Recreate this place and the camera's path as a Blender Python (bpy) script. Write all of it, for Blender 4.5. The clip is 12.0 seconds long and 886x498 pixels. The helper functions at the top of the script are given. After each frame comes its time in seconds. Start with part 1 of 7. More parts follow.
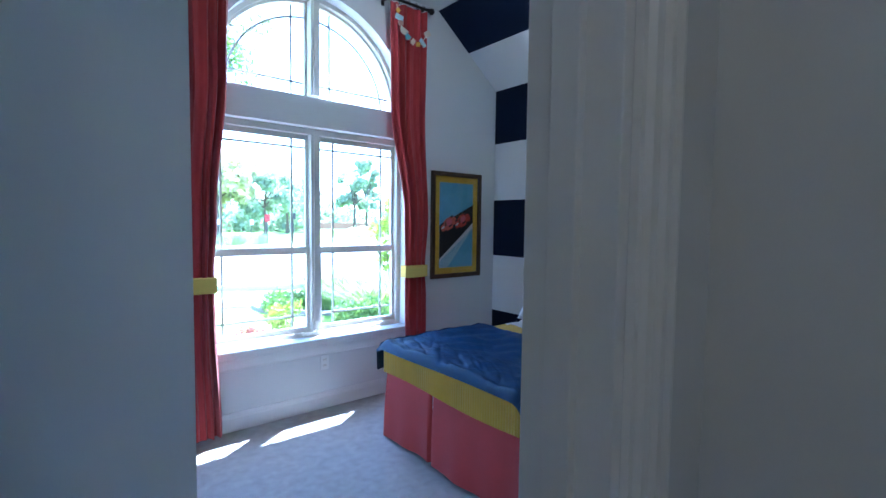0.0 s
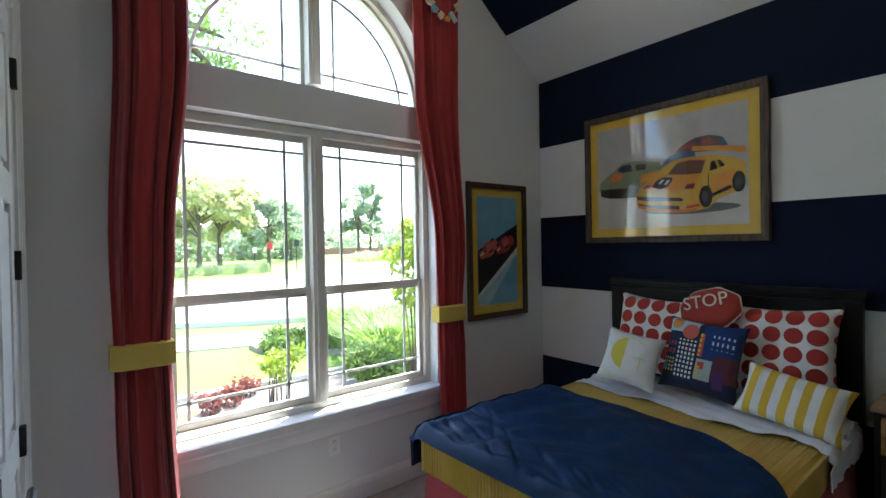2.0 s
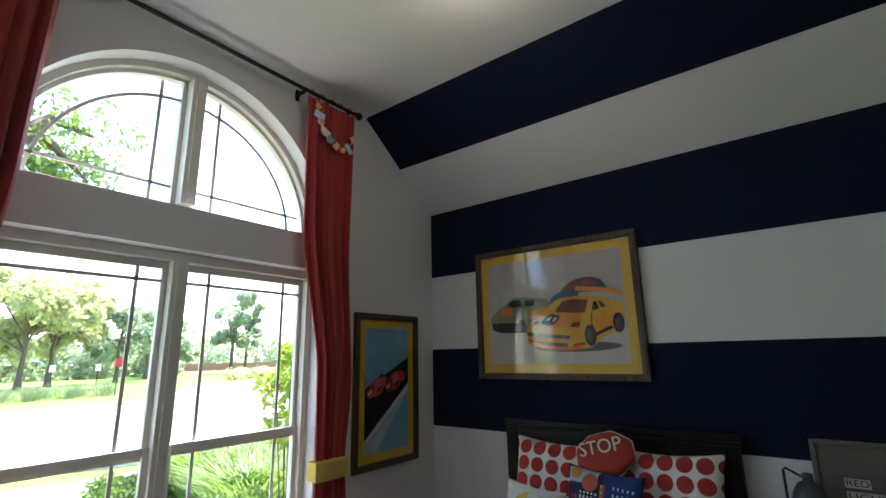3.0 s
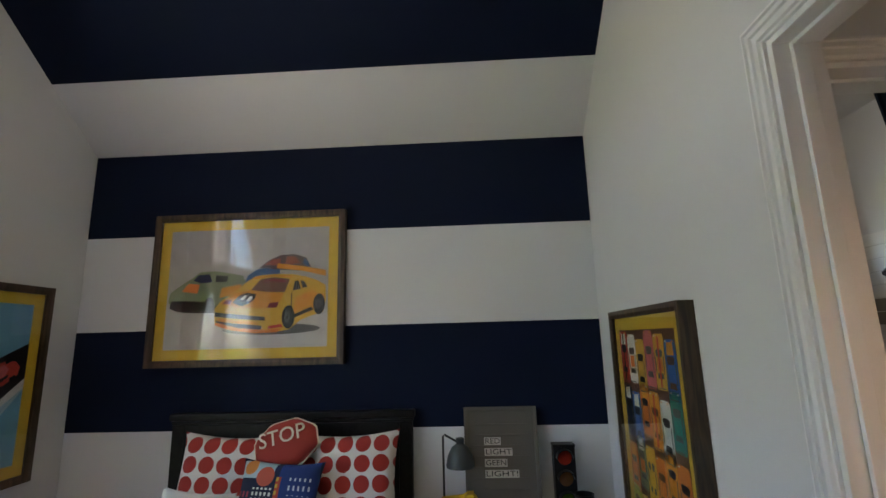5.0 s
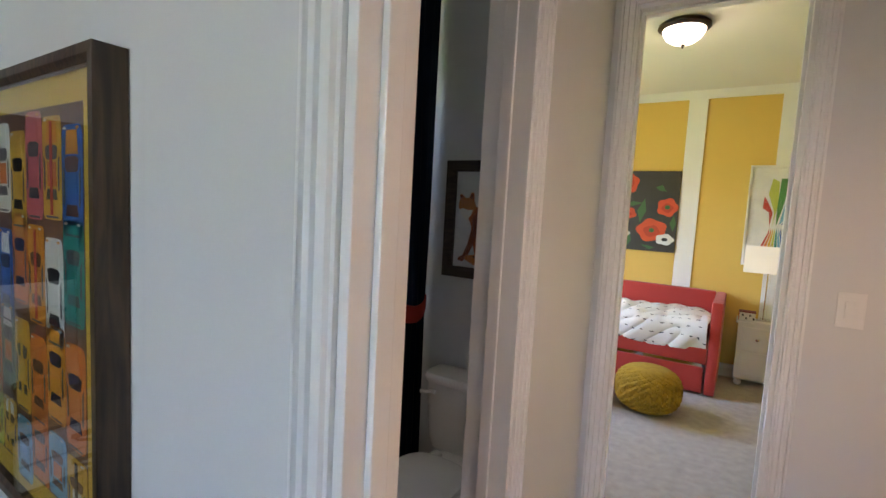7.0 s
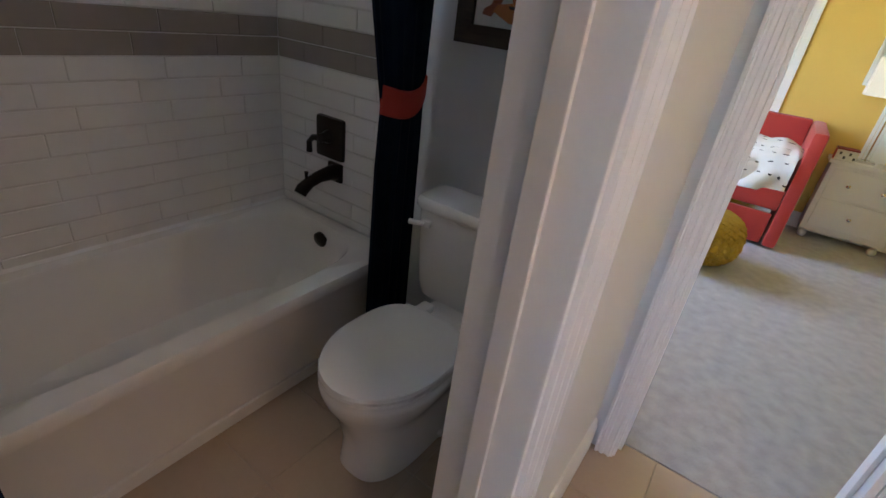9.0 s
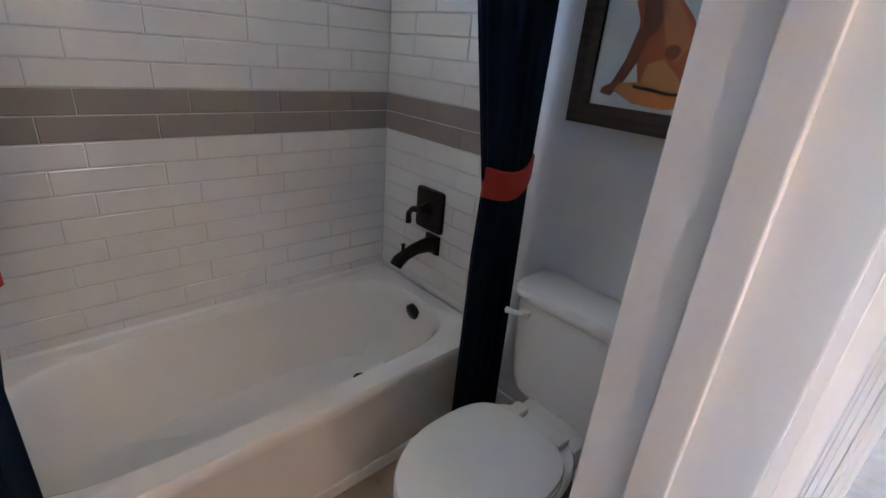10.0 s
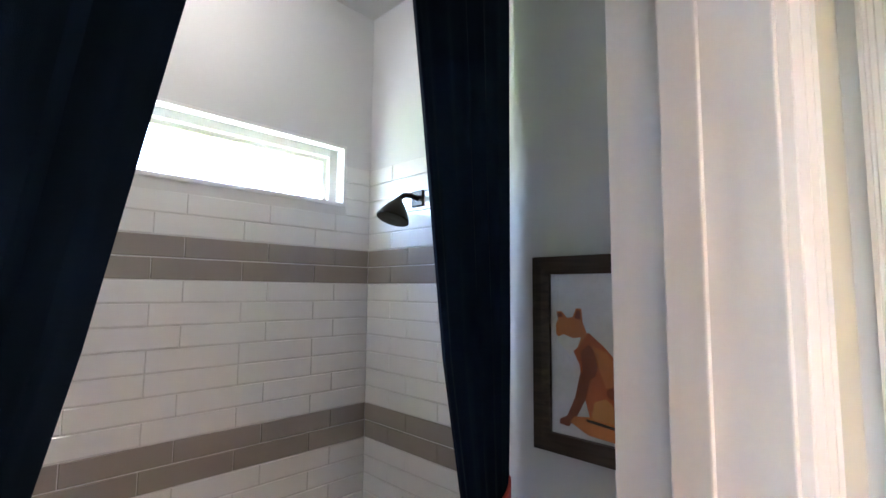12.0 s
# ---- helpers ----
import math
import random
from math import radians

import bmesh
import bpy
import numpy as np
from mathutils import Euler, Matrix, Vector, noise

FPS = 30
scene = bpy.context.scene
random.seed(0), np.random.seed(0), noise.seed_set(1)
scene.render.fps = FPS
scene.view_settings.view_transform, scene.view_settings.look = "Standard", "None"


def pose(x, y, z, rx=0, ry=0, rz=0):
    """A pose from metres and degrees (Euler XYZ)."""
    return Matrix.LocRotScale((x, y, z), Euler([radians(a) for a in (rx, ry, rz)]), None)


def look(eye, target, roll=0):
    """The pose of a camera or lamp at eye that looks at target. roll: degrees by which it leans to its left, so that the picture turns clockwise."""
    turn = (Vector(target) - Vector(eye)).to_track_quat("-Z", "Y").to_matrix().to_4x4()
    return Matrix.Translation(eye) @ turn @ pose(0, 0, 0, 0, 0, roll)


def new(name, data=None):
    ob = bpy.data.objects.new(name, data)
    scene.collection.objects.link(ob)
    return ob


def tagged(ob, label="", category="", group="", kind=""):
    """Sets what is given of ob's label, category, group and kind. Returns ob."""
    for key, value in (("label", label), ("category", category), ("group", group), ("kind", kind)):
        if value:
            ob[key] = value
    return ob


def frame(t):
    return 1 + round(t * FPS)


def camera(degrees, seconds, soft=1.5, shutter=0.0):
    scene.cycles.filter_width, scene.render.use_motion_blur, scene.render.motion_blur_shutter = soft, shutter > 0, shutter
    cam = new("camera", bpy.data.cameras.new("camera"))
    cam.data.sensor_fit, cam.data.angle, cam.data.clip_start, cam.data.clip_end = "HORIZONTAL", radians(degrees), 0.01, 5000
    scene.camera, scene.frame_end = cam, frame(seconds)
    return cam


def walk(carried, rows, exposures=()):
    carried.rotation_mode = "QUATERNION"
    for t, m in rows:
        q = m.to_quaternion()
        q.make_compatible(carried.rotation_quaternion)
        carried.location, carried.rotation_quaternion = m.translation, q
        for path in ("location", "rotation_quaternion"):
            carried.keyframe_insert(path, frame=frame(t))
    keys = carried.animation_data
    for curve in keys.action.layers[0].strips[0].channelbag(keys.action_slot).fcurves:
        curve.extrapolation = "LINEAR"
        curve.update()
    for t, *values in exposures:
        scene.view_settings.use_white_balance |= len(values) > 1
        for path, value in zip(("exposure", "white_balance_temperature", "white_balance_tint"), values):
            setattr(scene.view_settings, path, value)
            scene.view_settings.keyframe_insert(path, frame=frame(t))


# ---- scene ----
cam = camera(87.3, 12.0)
PATH = [
    (0, (0.422, 0.325, 1.568), (1.68, 1.875, 1.453), 0.7),
    (0.5, (0.5, 0.568, 1.545), (1.78, 2.099, 1.414), 2.6),
    (0.9, (0.564, 0.743, 1.554), (1.802, 2.311, 1.472), 1.1),
    (1, (0.59, 0.789, 1.555), (1.78, 2.395, 1.488), 0.1),
    (1.5, (0.737, 1.084, 1.578), (1.805, 2.77, 1.458), -1.7),
    (2, (0.851, 1.289, 1.596), (2.099, 2.852, 1.576), -1.0),
    (2.5, (0.942, 1.42, 1.684), (2.412, 2.758, 1.903), -2.1),
    (2.7, (0.972, 1.424, 1.722), (2.47, 2.705, 2.061), -1.5),
    (4.3, (0.959, 1.471, 1.796), (2.714, 2.204, 2.416), -1.2),
    (4.5, (0.996, 1.482, 1.768), (2.841, 2.05, 2.288), 0.2),
    (5, (1.213, 1.464, 1.713), (3.174, 1.56, 2.095), -1.5),
    (5.5, (1.428, 1.381, 1.669), (3.333, 0.816, 1.893), 0.4),
    (6, (1.608, 1.318, 1.639), (3.194, 0.1, 1.704), 2.4),
    (6.5, (1.757, 1.248, 1.614), (2.97, -0.34, 1.543), 1.7),
    (6.7, (1.811, 1.196, 1.594), (2.947, -0.446, 1.486), 1.8),
    (8.3, (2.187, 0.639, 1.441), (3.08, -1.048, 0.842), 6.1),
    (8.5, (2.217, 0.574, 1.398), (3.114, -1.072, 0.699), 6.6),
    (9, (2.283, 0.391, 1.312), (3.242, -1.104, 0.392), 7.7),
    (9.5, (2.362, 0.294, 1.294), (3.476, -1.052, 0.319), 8.5),
    (10, (2.404, 0.262, 1.377), (3.737, -1.003, 0.591), 5.2),
    (10.5, (2.415, 0.26, 1.476), (3.944, -0.939, 1.002), 2.4),
    (11, (2.396, 0.276, 1.604), (3.984, -0.932, 1.469), 0.4),
    (11.5, (2.373, 0.324, 1.689), (3.924, -0.934, 1.787), -0.1),
    (12, (2.351, 0.34, 1.705), (3.749, -1.079, 1.881), 0.5),
]
EXPOSURES = [(0, 3.95, 4450, 4), (1.0, 3.5, 5200, 4), (1.5, 3.35, 5700, 5), (2.5, 2.9, 6200, 5), (4.5, 2.95, 6300, 9), (5.0, 3.45, 6700, 10),
             (5.5, 4.0, 6900, 12), (6.2, 4.1, 6400, 13), (6.7, 4.05, 6300, 14), (8.5, 3.9, 6200, 12), (9.5, 4.7, 5450, 12), (10.3, 5.3, 5500, 11), (11, 5.55, 5750, 11), (12, 5.38, 5750, 11)]
walk(cam, [(t, look(eye, target, roll)) for t, eye, target, roll in PATH], EXPOSURES)

# ---- light ----
SUN = Vector((0.355, 0.25, 1.0)).normalized()
world = bpy.data.worlds.new("sky")
scene.world = world
world.use_nodes = True
wt = world.node_tree
sky = wt.nodes.new("ShaderNodeTexSky")
sky.sky_type, sky.sun_disc = "NISHITA", False
sky.sun_elevation, sky.sun_rotation = math.asin(SUN.z), math.atan2(SUN.x, SUN.y)
wt.links.new(sky.outputs[0], wt.nodes["Background"].inputs[0])
wt.nodes["Background"].inputs[1].default_value = 0.15
sun = new("sun", bpy.data.lights.new("sun", "SUN"))
sun.data.energy, sun.data.angle, sun.data.color = 3.0, radians(0.5), (1.0, 0.95, 0.88)
sun.matrix_world = look(SUN * 30, (0, 0, 0))


def bulb(name, place, watts, colour, size=0.05):
    ob = new(name, bpy.data.lights.new(name, "POINT"))
    ob.data.energy, ob.data.color, ob.data.shadow_soft_size = watts, colour, size
    ob.location = place
    return ob


bulb("bulb", (2.46, 2.39, 3.45), 0.95, (1.0, 0.86, 0.72))
for y in (0.05, 0.38):
    bulb("bulb", (1.29, y, 1.892), 0.78, (1.0, 0.64, 0.40), 0.04)
# fill bulb added in the hall, placed to balance its walls
bulb("bulb", (-0.25, -0.35, 2.66), 0.17, (1.0, 0.66, 0.40))
bulb("bulb", (2.36, -2.55, 2.83), 0.38, (1.0, 0.76, 0.5))
# fill for the added downlight over the tub
bulb("bulb", (3.70, -0.05, 2.98), 0.21, (1.0, 0.86, 0.74))
bulb("bulb", (1.65, -4.33, 1.24), 0.008, (1.0, 0.76, 0.5))
# daylight through the yellow room's window
day_lamp = new("window_daylight", bpy.data.lights.new("window_daylight", "AREA"))
day_lamp.data.shape, day_lamp.data.size, day_lamp.data.size_y = "RECTANGLE", 1.3, 1.45
day_lamp.data.energy, day_lamp.data.color = 1.0, (0.78, 0.88, 1.0)
day_lamp.matrix_world = look((4.36, -2.70, 1.475), (3.0, -2.70, 1.2))


# ---- materials ----
def material(name, colour, rough=0.6, metal=0.0, vary=0.08, scale=3.0, grain=120.0, bump=0.1, spread=0.0, coat=0.0, sheen=0.0, spec=0.5):
    """A painted, woven or plain surface: slow stains, fine grain and relief at real size; spread varies whole objects."""
    m = bpy.data.materials.new(name)
    m.use_nodes = True
    t = m.node_tree
    b = t.nodes["Principled BSDF"]
    geo = t.nodes.new("ShaderNodeNewGeometry")
    slow, fine = t.nodes.new("ShaderNodeTexNoise"), t.nodes.new("ShaderNodeTexNoise")
    slow.inputs["Scale"].default_value, fine.inputs["Scale"].default_value = scale, grain
    slow.inputs["Detail"].default_value, fine.inputs["Detail"].default_value = 4, 3
    for n in (slow, fine):
        t.links.new(geo.outputs["Position"], n.inputs["Vector"])
    mix = t.nodes.new("ShaderNodeMath")
    mix.operation = "MULTIPLY_ADD"
    mix.inputs[1].default_value, mix.inputs[2].default_value = 0.5, 0.0
    t.links.new(fine.outputs[0], mix.inputs[0])
    add = t.nodes.new("ShaderNodeMath")
    add.operation = "ADD"
    t.links.new(slow.outputs[0], add.inputs[0])
    t.links.new(mix.outputs[0], add.inputs[1])
    last = add
    if spread:
        info = t.nodes.new("ShaderNodeObjectInfo")
        sp = t.nodes.new("ShaderNodeMath")
        sp.operation = "MULTIPLY_ADD"
        sp.inputs[1].default_value = spread
        t.links.new(info.outputs["Random"], sp.inputs[0])
        t.links.new(add.outputs[0], sp.inputs[2])
        last = sp
    rng = t.nodes.new("ShaderNodeMapRange")
    rng.inputs["From Min"].default_value, rng.inputs["From Max"].default_value = 0.4, 1.1 + spread
    rng.inputs["To Min"].default_value, rng.inputs["To Max"].default_value = 1 - vary, 1 + vary
    t.links.new(last.outputs[0], rng.inputs["Value"])
    hsv = t.nodes.new("ShaderNodeHueSaturation")
    hsv.inputs["Color"].default_value = (*colour, 1)
    t.links.new(rng.outputs[0], hsv.inputs["Value"])
    t.links.new(hsv.outputs[0], b.inputs["Base Color"])
    b.inputs["Roughness"].default_value, b.inputs["Metallic"].default_value = rough, metal
    b.inputs["Coat Weight"].default_value, b.inputs["Sheen Weight"].default_value = coat, sheen
    b.inputs["Specular IOR Level"].default_value = spec
    if bump:
        bn = t.nodes.new("ShaderNodeBump")
        bn.inputs["Strength"].default_value, bn.inputs["Distance"].default_value = bump, 0.002
        t.links.new(fine.outputs[0], bn.inputs["Height"])
        t.links.new(bn.outputs[0], b.inputs["Normal"])
    return m


def nodes_of(m):
    return m.node_tree, m.node_tree.nodes["Principled BSDF"]


def wood(name, dark, light, scale=14.0, rough=0.5, axis=0):
    m = material(name, light, rough, bump=0.25)
    t, b = nodes_of(m)
    co = t.nodes.new("ShaderNodeTexCoord")
    mp = t.nodes.new("ShaderNodeMapping")
    sc = [scale] * 3
    sc[axis] = scale * 0.08
    mp.inputs["Scale"].default_value = sc
    n = t.nodes.new("ShaderNodeTexNoise")
    n.inputs["Scale"].default_value, n.inputs["Detail"].default_value, n.inputs["Distortion"].default_value = 3.0, 6, 1.2
    ramp = t.nodes.new("ShaderNodeValToRGB")
    ramp.color_ramp.elements[0].position, ramp.color_ramp.elements[1].position = 0.35, 0.68
    ramp.color_ramp.elements[0].color, ramp.color_ramp.elements[1].color = (*dark, 1), (*light, 1)
    t.links.new(co.outputs["Object"], mp.inputs[0])
    t.links.new(mp.outputs[0], n.inputs["Vector"])
    t.links.new(n.outputs[0], ramp.inputs[0])
    t.links.new(ramp.outputs[0], b.inputs["Base Color"])
    return m


def glass(name, tint=(1, 1, 1)):
    m = bpy.data.materials.new(name)
    m.use_nodes = True
    t = m.node_tree
    out = t.nodes["Material Output"]
    tr, gl, mx, fr = (t.nodes.new(k) for k in ("ShaderNodeBsdfTransparent", "ShaderNodeBsdfGlossy", "ShaderNodeMixShader", "ShaderNodeLayerWeight"))
    tr.inputs[0].default_value = (*tint, 1)
    gl.inputs["Roughness"].default_value = 0.01
    fr.inputs[0].default_value = 0.5
    pw, ma = t.nodes.new("ShaderNodeMath"), t.nodes.new("ShaderNodeMath")
    pw.operation, ma.operation = "POWER", "MULTIPLY_ADD"
    pw.inputs[1].default_value, ma.inputs[1].default_value, ma.inputs[2].default_value = 5.0, 0.7, 0.03
    t.links.new(fr.outputs["Facing"], pw.inputs[0])
    t.links.new(pw.outputs[0], ma.inputs[0])
    t.links.new(ma.outputs[0], mx.inputs[0])
    t.links.new(tr.outputs[0], mx.inputs[1])
    t.links.new(gl.outputs[0], mx.inputs[2])
    t.links.new(mx.outputs[0], out.inputs[0])
    return m


def glow(name, colour, strength):
    m = material(name, colour, 0.4, bump=0)
    t, b = nodes_of(m)
    b.inputs["Emission Color"].default_value, b.inputs["Emission Strength"].default_value = (*colour, 1), strength
    return m


WALL = material("wall_paint", (0.66, 0.665, 0.67), 0.75, vary=0.03, scale=1.2, grain=260, bump=0.12)
NAVY = material("navy_paint", (0.0028, 0.0075, 0.026), 0.8, vary=0.08, scale=1.5, grain=260, bump=0.12, spec=0.18)
CEIL = material("ceiling_paint", (0.70, 0.69, 0.67), 0.85, vary=0.03, scale=1.0, grain=180, bump=0.2)
TRIM = material("trim_paint", (0.76, 0.76, 0.755), 0.38, vary=0.03, scale=2, grain=140, bump=0.03)
YELLOWWALL = material("yellow_paint", (0.70, 0.47, 0.11), 0.7, vary=0.04, scale=1.2, grain=260, bump=0.12)
VINYL = material("window_vinyl", (0.66, 0.64, 0.58), 0.35, vary=0.03, bump=0.03)
CARPET = material("carpet_pile", (0.34, 0.325, 0.32), 0.95, vary=0.24, scale=16, grain=220, bump=1.0, sheen=0.3)
FLOORTILE = material("floor_tile_glaze", (0.42, 0.33, 0.25), 0.45, vary=0.06, scale=5, grain=60, bump=0.05, spread=0.1)
GROUT = material("grout", (0.42, 0.35, 0.28), 0.9, vary=0.08, grain=300, bump=0.3)
WALLGROUT = material("wall_grout", (0.66, 0.65, 0.635), 0.9, vary=0.06, grain=300, bump=0.3)
WHITETILE = material("white_tile_glaze", (0.78, 0.775, 0.765), 0.07, vary=0.05, scale=4, grain=12, bump=0.35, spread=0.12)
GREYTILE = material("grey_tile_glaze", (0.30, 0.27, 0.245), 0.08, vary=0.08, scale=4, grain=12, bump=0.35, spread=0.2)
PORCELAIN = material("porcelain", (0.80, 0.78, 0.75), 0.10, vary=0.02, bump=0.0, coat=0.3)
BRONZE = material("oiled_bronze", (0.018, 0.013, 0.010), 0.35, metal=0.7, vary=0.2, grain=80, bump=0.05)
BLACKMETAL = material("black_metal", (0.012, 0.012, 0.013), 0.4, metal=0.3, vary=0.15, bump=0.05)
CHROME = material("chrome", (0.7, 0.7, 0.7), 0.15, metal=1.0, vary=0.05, bump=0.0)
GLASS = glass("window_glass")
PICGLASS = glass("picture_glass")
REDCLOTH = material("red_cloth", (0.34, 0.022, 0.024), 0.8, vary=0.12, scale=6, grain=700, bump=0.35, sheen=0.25)
REDSKIRT = material("red_skirt_cloth", (0.42, 0.036, 0.030), 0.85, vary=0.12, scale=6, grain=700, bump=0.35, sheen=0.2)
YELLOWBAND = material("yellow_band_cloth", (0.62, 0.45, 0.09), 0.8, vary=0.1, grain=500, bump=0.3)
NAVYCLOTH = material("navy_satin", (0.0042, 0.024, 0.078), 0.56, vary=0.2, scale=9, grain=500, bump=0.25, sheen=0.0, spec=0.24)
SHOWERCLOTH = material("navy_shower_cloth", (0.0018, 0.0085, 0.023), 0.85, vary=0.2, scale=7, grain=600, bump=0.4, spec=0.15)
ORANGEBAND = material("orange_red_band", (0.42, 0.032, 0.015), 0.8, vary=0.1, grain=500, bump=0.3)
SHEET = material("white_sheet", (0.70, 0.70, 0.71), 0.85, vary=0.06, scale=14, grain=500, bump=0.4)
WALNUT = wood("walnut", (0.030, 0.017, 0.009), (0.088, 0.050, 0.025), axis=2)
PINE = wood("pine", (0.30, 0.17, 0.075), (0.52, 0.33, 0.16), scale=9)
DARKWOOD = wood("espresso_wood", (0.004, 0.0035, 0.0035), (0.010, 0.009, 0.009), rough=0.42)
nodes_of(DARKWOOD)[1].inputs["Specular IOR Level"].default_value = 0.18


# ---- mesh helpers ----
ORIGIN = {}


def thing(name, base, label, category, group="", kind=""):
    ob = new(name)
    ob.empty_display_size = 0.1
    ob.location = base
    ORIGIN[ob] = Vector(base)
    return tagged(ob, label, category, group, kind)


def part(name, bm, mat, parent=None, label="", smooth=False, local=False):
    """One mesh object; its vertices are given in the world's metres unless local."""
    bmesh.ops.recalc_face_normals(bm, faces=bm.faces)
    if parent is not None and not local:
        bmesh.ops.translate(bm, verts=bm.verts, vec=-ORIGIN[parent])
    me = bpy.data.meshes.new(name)
    bm.to_mesh(me)
    bm.free()
    for m in mat if isinstance(mat, (list, tuple)) else (mat,):
        me.materials.append(m)
    if smooth:
        me.polygons.foreach_set("use_smooth", [True] * len(me.polygons))
        me.set_sharp_from_angle(angle=radians(42))
    ob = new(name, me)
    if parent is not None:
        ob.parent = parent
        ORIGIN[ob] = ORIGIN.get(parent, Vector())
    else:
        ORIGIN[ob] = Vector()
    return tagged(ob, label)


def structure(name, bm, mat, label, category, smooth=False):
    return tagged(part(name, bm, mat, None, label, smooth), category=category, kind="structure")


def box(*spans, bevel=0.0, bm=None, index=0):
    """Boxes (x0, x1, y0, y1, z0, z1) in one bmesh."""
    bm = bm or bmesh.new()
    for x0, x1, y0, y1, z0, z1 in spans:
        m = Matrix.Translation(((x0 + x1) / 2, (y0 + y1) / 2, (z0 + z1) / 2)) @ Matrix.Diagonal((abs(x1 - x0), abs(y1 - y0), abs(z1 - z0), 1))
        made = bmesh.ops.create_cube(bm, size=1, matrix=m)["verts"]
        faces = {f for v in made for f in v.link_faces}
        for f in faces:
            f.material_index = index
        if bevel:
            edges = {e for v in made for e in v.link_edges}
            got = bmesh.ops.bevel(bm, geom=list(edges), offset=bevel, segments=2, profile=0.6, affect="EDGES", clamp_overlap=True)
            for f in got["faces"]:
                f.material_index = index
    return bm


def prism(points, a, b, axis="y", bm=None, index=0):
    """A flat outline drawn out from a to b along an axis. Outline: (x, z) for y, (y, z) for x, (x, y) for z."""
    bm = bm or bmesh.new()
    put = {"y": lambda p, d: (p[0], d, p[1]), "x": lambda p, d: (d, p[0], p[1]), "z": lambda p, d: (p[0], p[1], d)}[axis]
    lo, hi = [bm.verts.new(put(p, a)) for p in points], [bm.verts.new(put(p, b)) for p in points]
    n = len(points)
    faces = [bm.faces.new(lo[::-1]), bm.faces.new(hi)]
    faces += [bm.faces.new((lo[i], lo[(i + 1) % n], hi[(i + 1) % n], hi[i])) for i in range(n)]
    for f in faces:
        f.material_index = index
    return bm


def lathe(profile, base=(0, 0, 0), seg=24, bm=None, matrix=None, sx=1.0, sy=1.0):
    """A turned body: (radius, height) rings about z."""
    bm = bm or bmesh.new()
    m = matrix or Matrix.Translation(base)
    rings = [[bm.verts.new(m @ Vector((r * sx * math.cos(2 * math.pi * i / seg), r * sy * math.sin(2 * math.pi * i / seg), z))) for i in range(seg)] for r, z in profile]
    for a, b in zip(rings, rings[1:]):
        for i in range(seg):
            bm.faces.new((a[i], a[(i + 1) % seg], b[(i + 1) % seg], b[i]))
    bm.faces.new(rings[0][::-1])
    bm.faces.new(rings[-1])
    return bm


def tube(points, radius, seg=10, bm=None):
    """A round bar through points; radius may be a list."""
    bm = bm or bmesh.new()
    pts = [Vector(p) for p in points]
    rad = radius if isinstance(radius, (list, tuple)) else [radius] * len(pts)
    rings = []
    for i, p in enumerate(pts):
        d = (pts[min(i + 1, len(pts) - 1)] - pts[max(i - 1, 0)]).normalized()
        u = d.cross(Vector((0.12, 0.31, 0.94)) if abs(d.z) < 0.9 else Vector((1, 0, 0))).normalized()
        w = d.cross(u)
        rings.append([bm.verts.new(p + rad[i] * (math.cos(2 * math.pi * k / seg) * u + math.sin(2 * math.pi * k / seg) * w)) for k in range(seg)])
    for a, b in zip(rings, rings[1:]):
        for k in range(seg):
            bm.faces.new((a[k], a[(k + 1) % seg], b[(k + 1) % seg], b[k]))
    bm.faces.new(rings[0][::-1])
    bm.faces.new(rings[-1])
    return bm


def skin(rings, bm=None, caps=True):
    """Closed rings of points joined one to the next."""
    bm = bm or bmesh.new()
    made = [[bm.verts.new(p) for p in r] for r in rings]
    n = len(made[0])
    for a, b in zip(made, made[1:]):
        for k in range(n):
            bm.faces.new((a[k], a[(k + 1) % n], b[(k + 1) % n], b[k]))
    if caps:
        bm.faces.new(made[0][::-1])
        bm.faces.new(made[-1])
    return bm


def text_mesh(body, size, depth=0.0006):
    cu = bpy.data.curves.new("lettering", "FONT")
    cu.body, cu.size, cu.extrude, cu.align_x, cu.align_y, cu.resolution_u = body, size, depth, "CENTER", "CENTER", 3
    ob = new("lettering", cu)
    bpy.context.view_layer.update()
    me = bpy.data.meshes.new_from_object(ob.evaluated_get(bpy.context.evaluated_depsgraph_get()))
    bm = bmesh.new()
    bm.from_mesh(me)
    bpy.data.objects.remove(ob)
    bpy.data.meshes.remove(me)
    return bm


# ---- the shell of the house ----
XE, YN, YS, XC = 4.041, 3.915, 0.687, 0.70
XB, YB, YV, XV = 4.139, -0.972, -0.946, 2.42
WX, WHALF, WLOW, WTOP, ARCH = 2.035, 0.845, 0.60, 2.32, 2.545
HEAD = 2.43
CEILING, EAVE, SLOPE = 3.585, 2.97, 3.245

arc = [(WX + WHALF * math.cos(math.pi * i / 40), ARCH + WHALF * math.sin(math.pi * i / 40)) for i in range(41)]
bm = box((-0.72, WX - WHALF, YN, 4.12, -0.3, 3.75), (WX + WHALF, XE + 0.16, YN, 4.12, -0.3, 3.75),
         (WX - WHALF, WX + WHALF, YN, 4.12, -0.3, WLOW - 0.03), (WX - WHALF, WX + WHALF, YN, 4.12, WTOP, ARCH))
for (xa, za), (xb, zb) in zip(arc, arc[1:]):
    prism([(xa, za), (xa, 3.75), (xb, 3.75), (xb, zb)], YN, 4.12, "y", bm)
structure("wall_north", bm, WALL, "pale grey painted wall around the arched window", "wall")
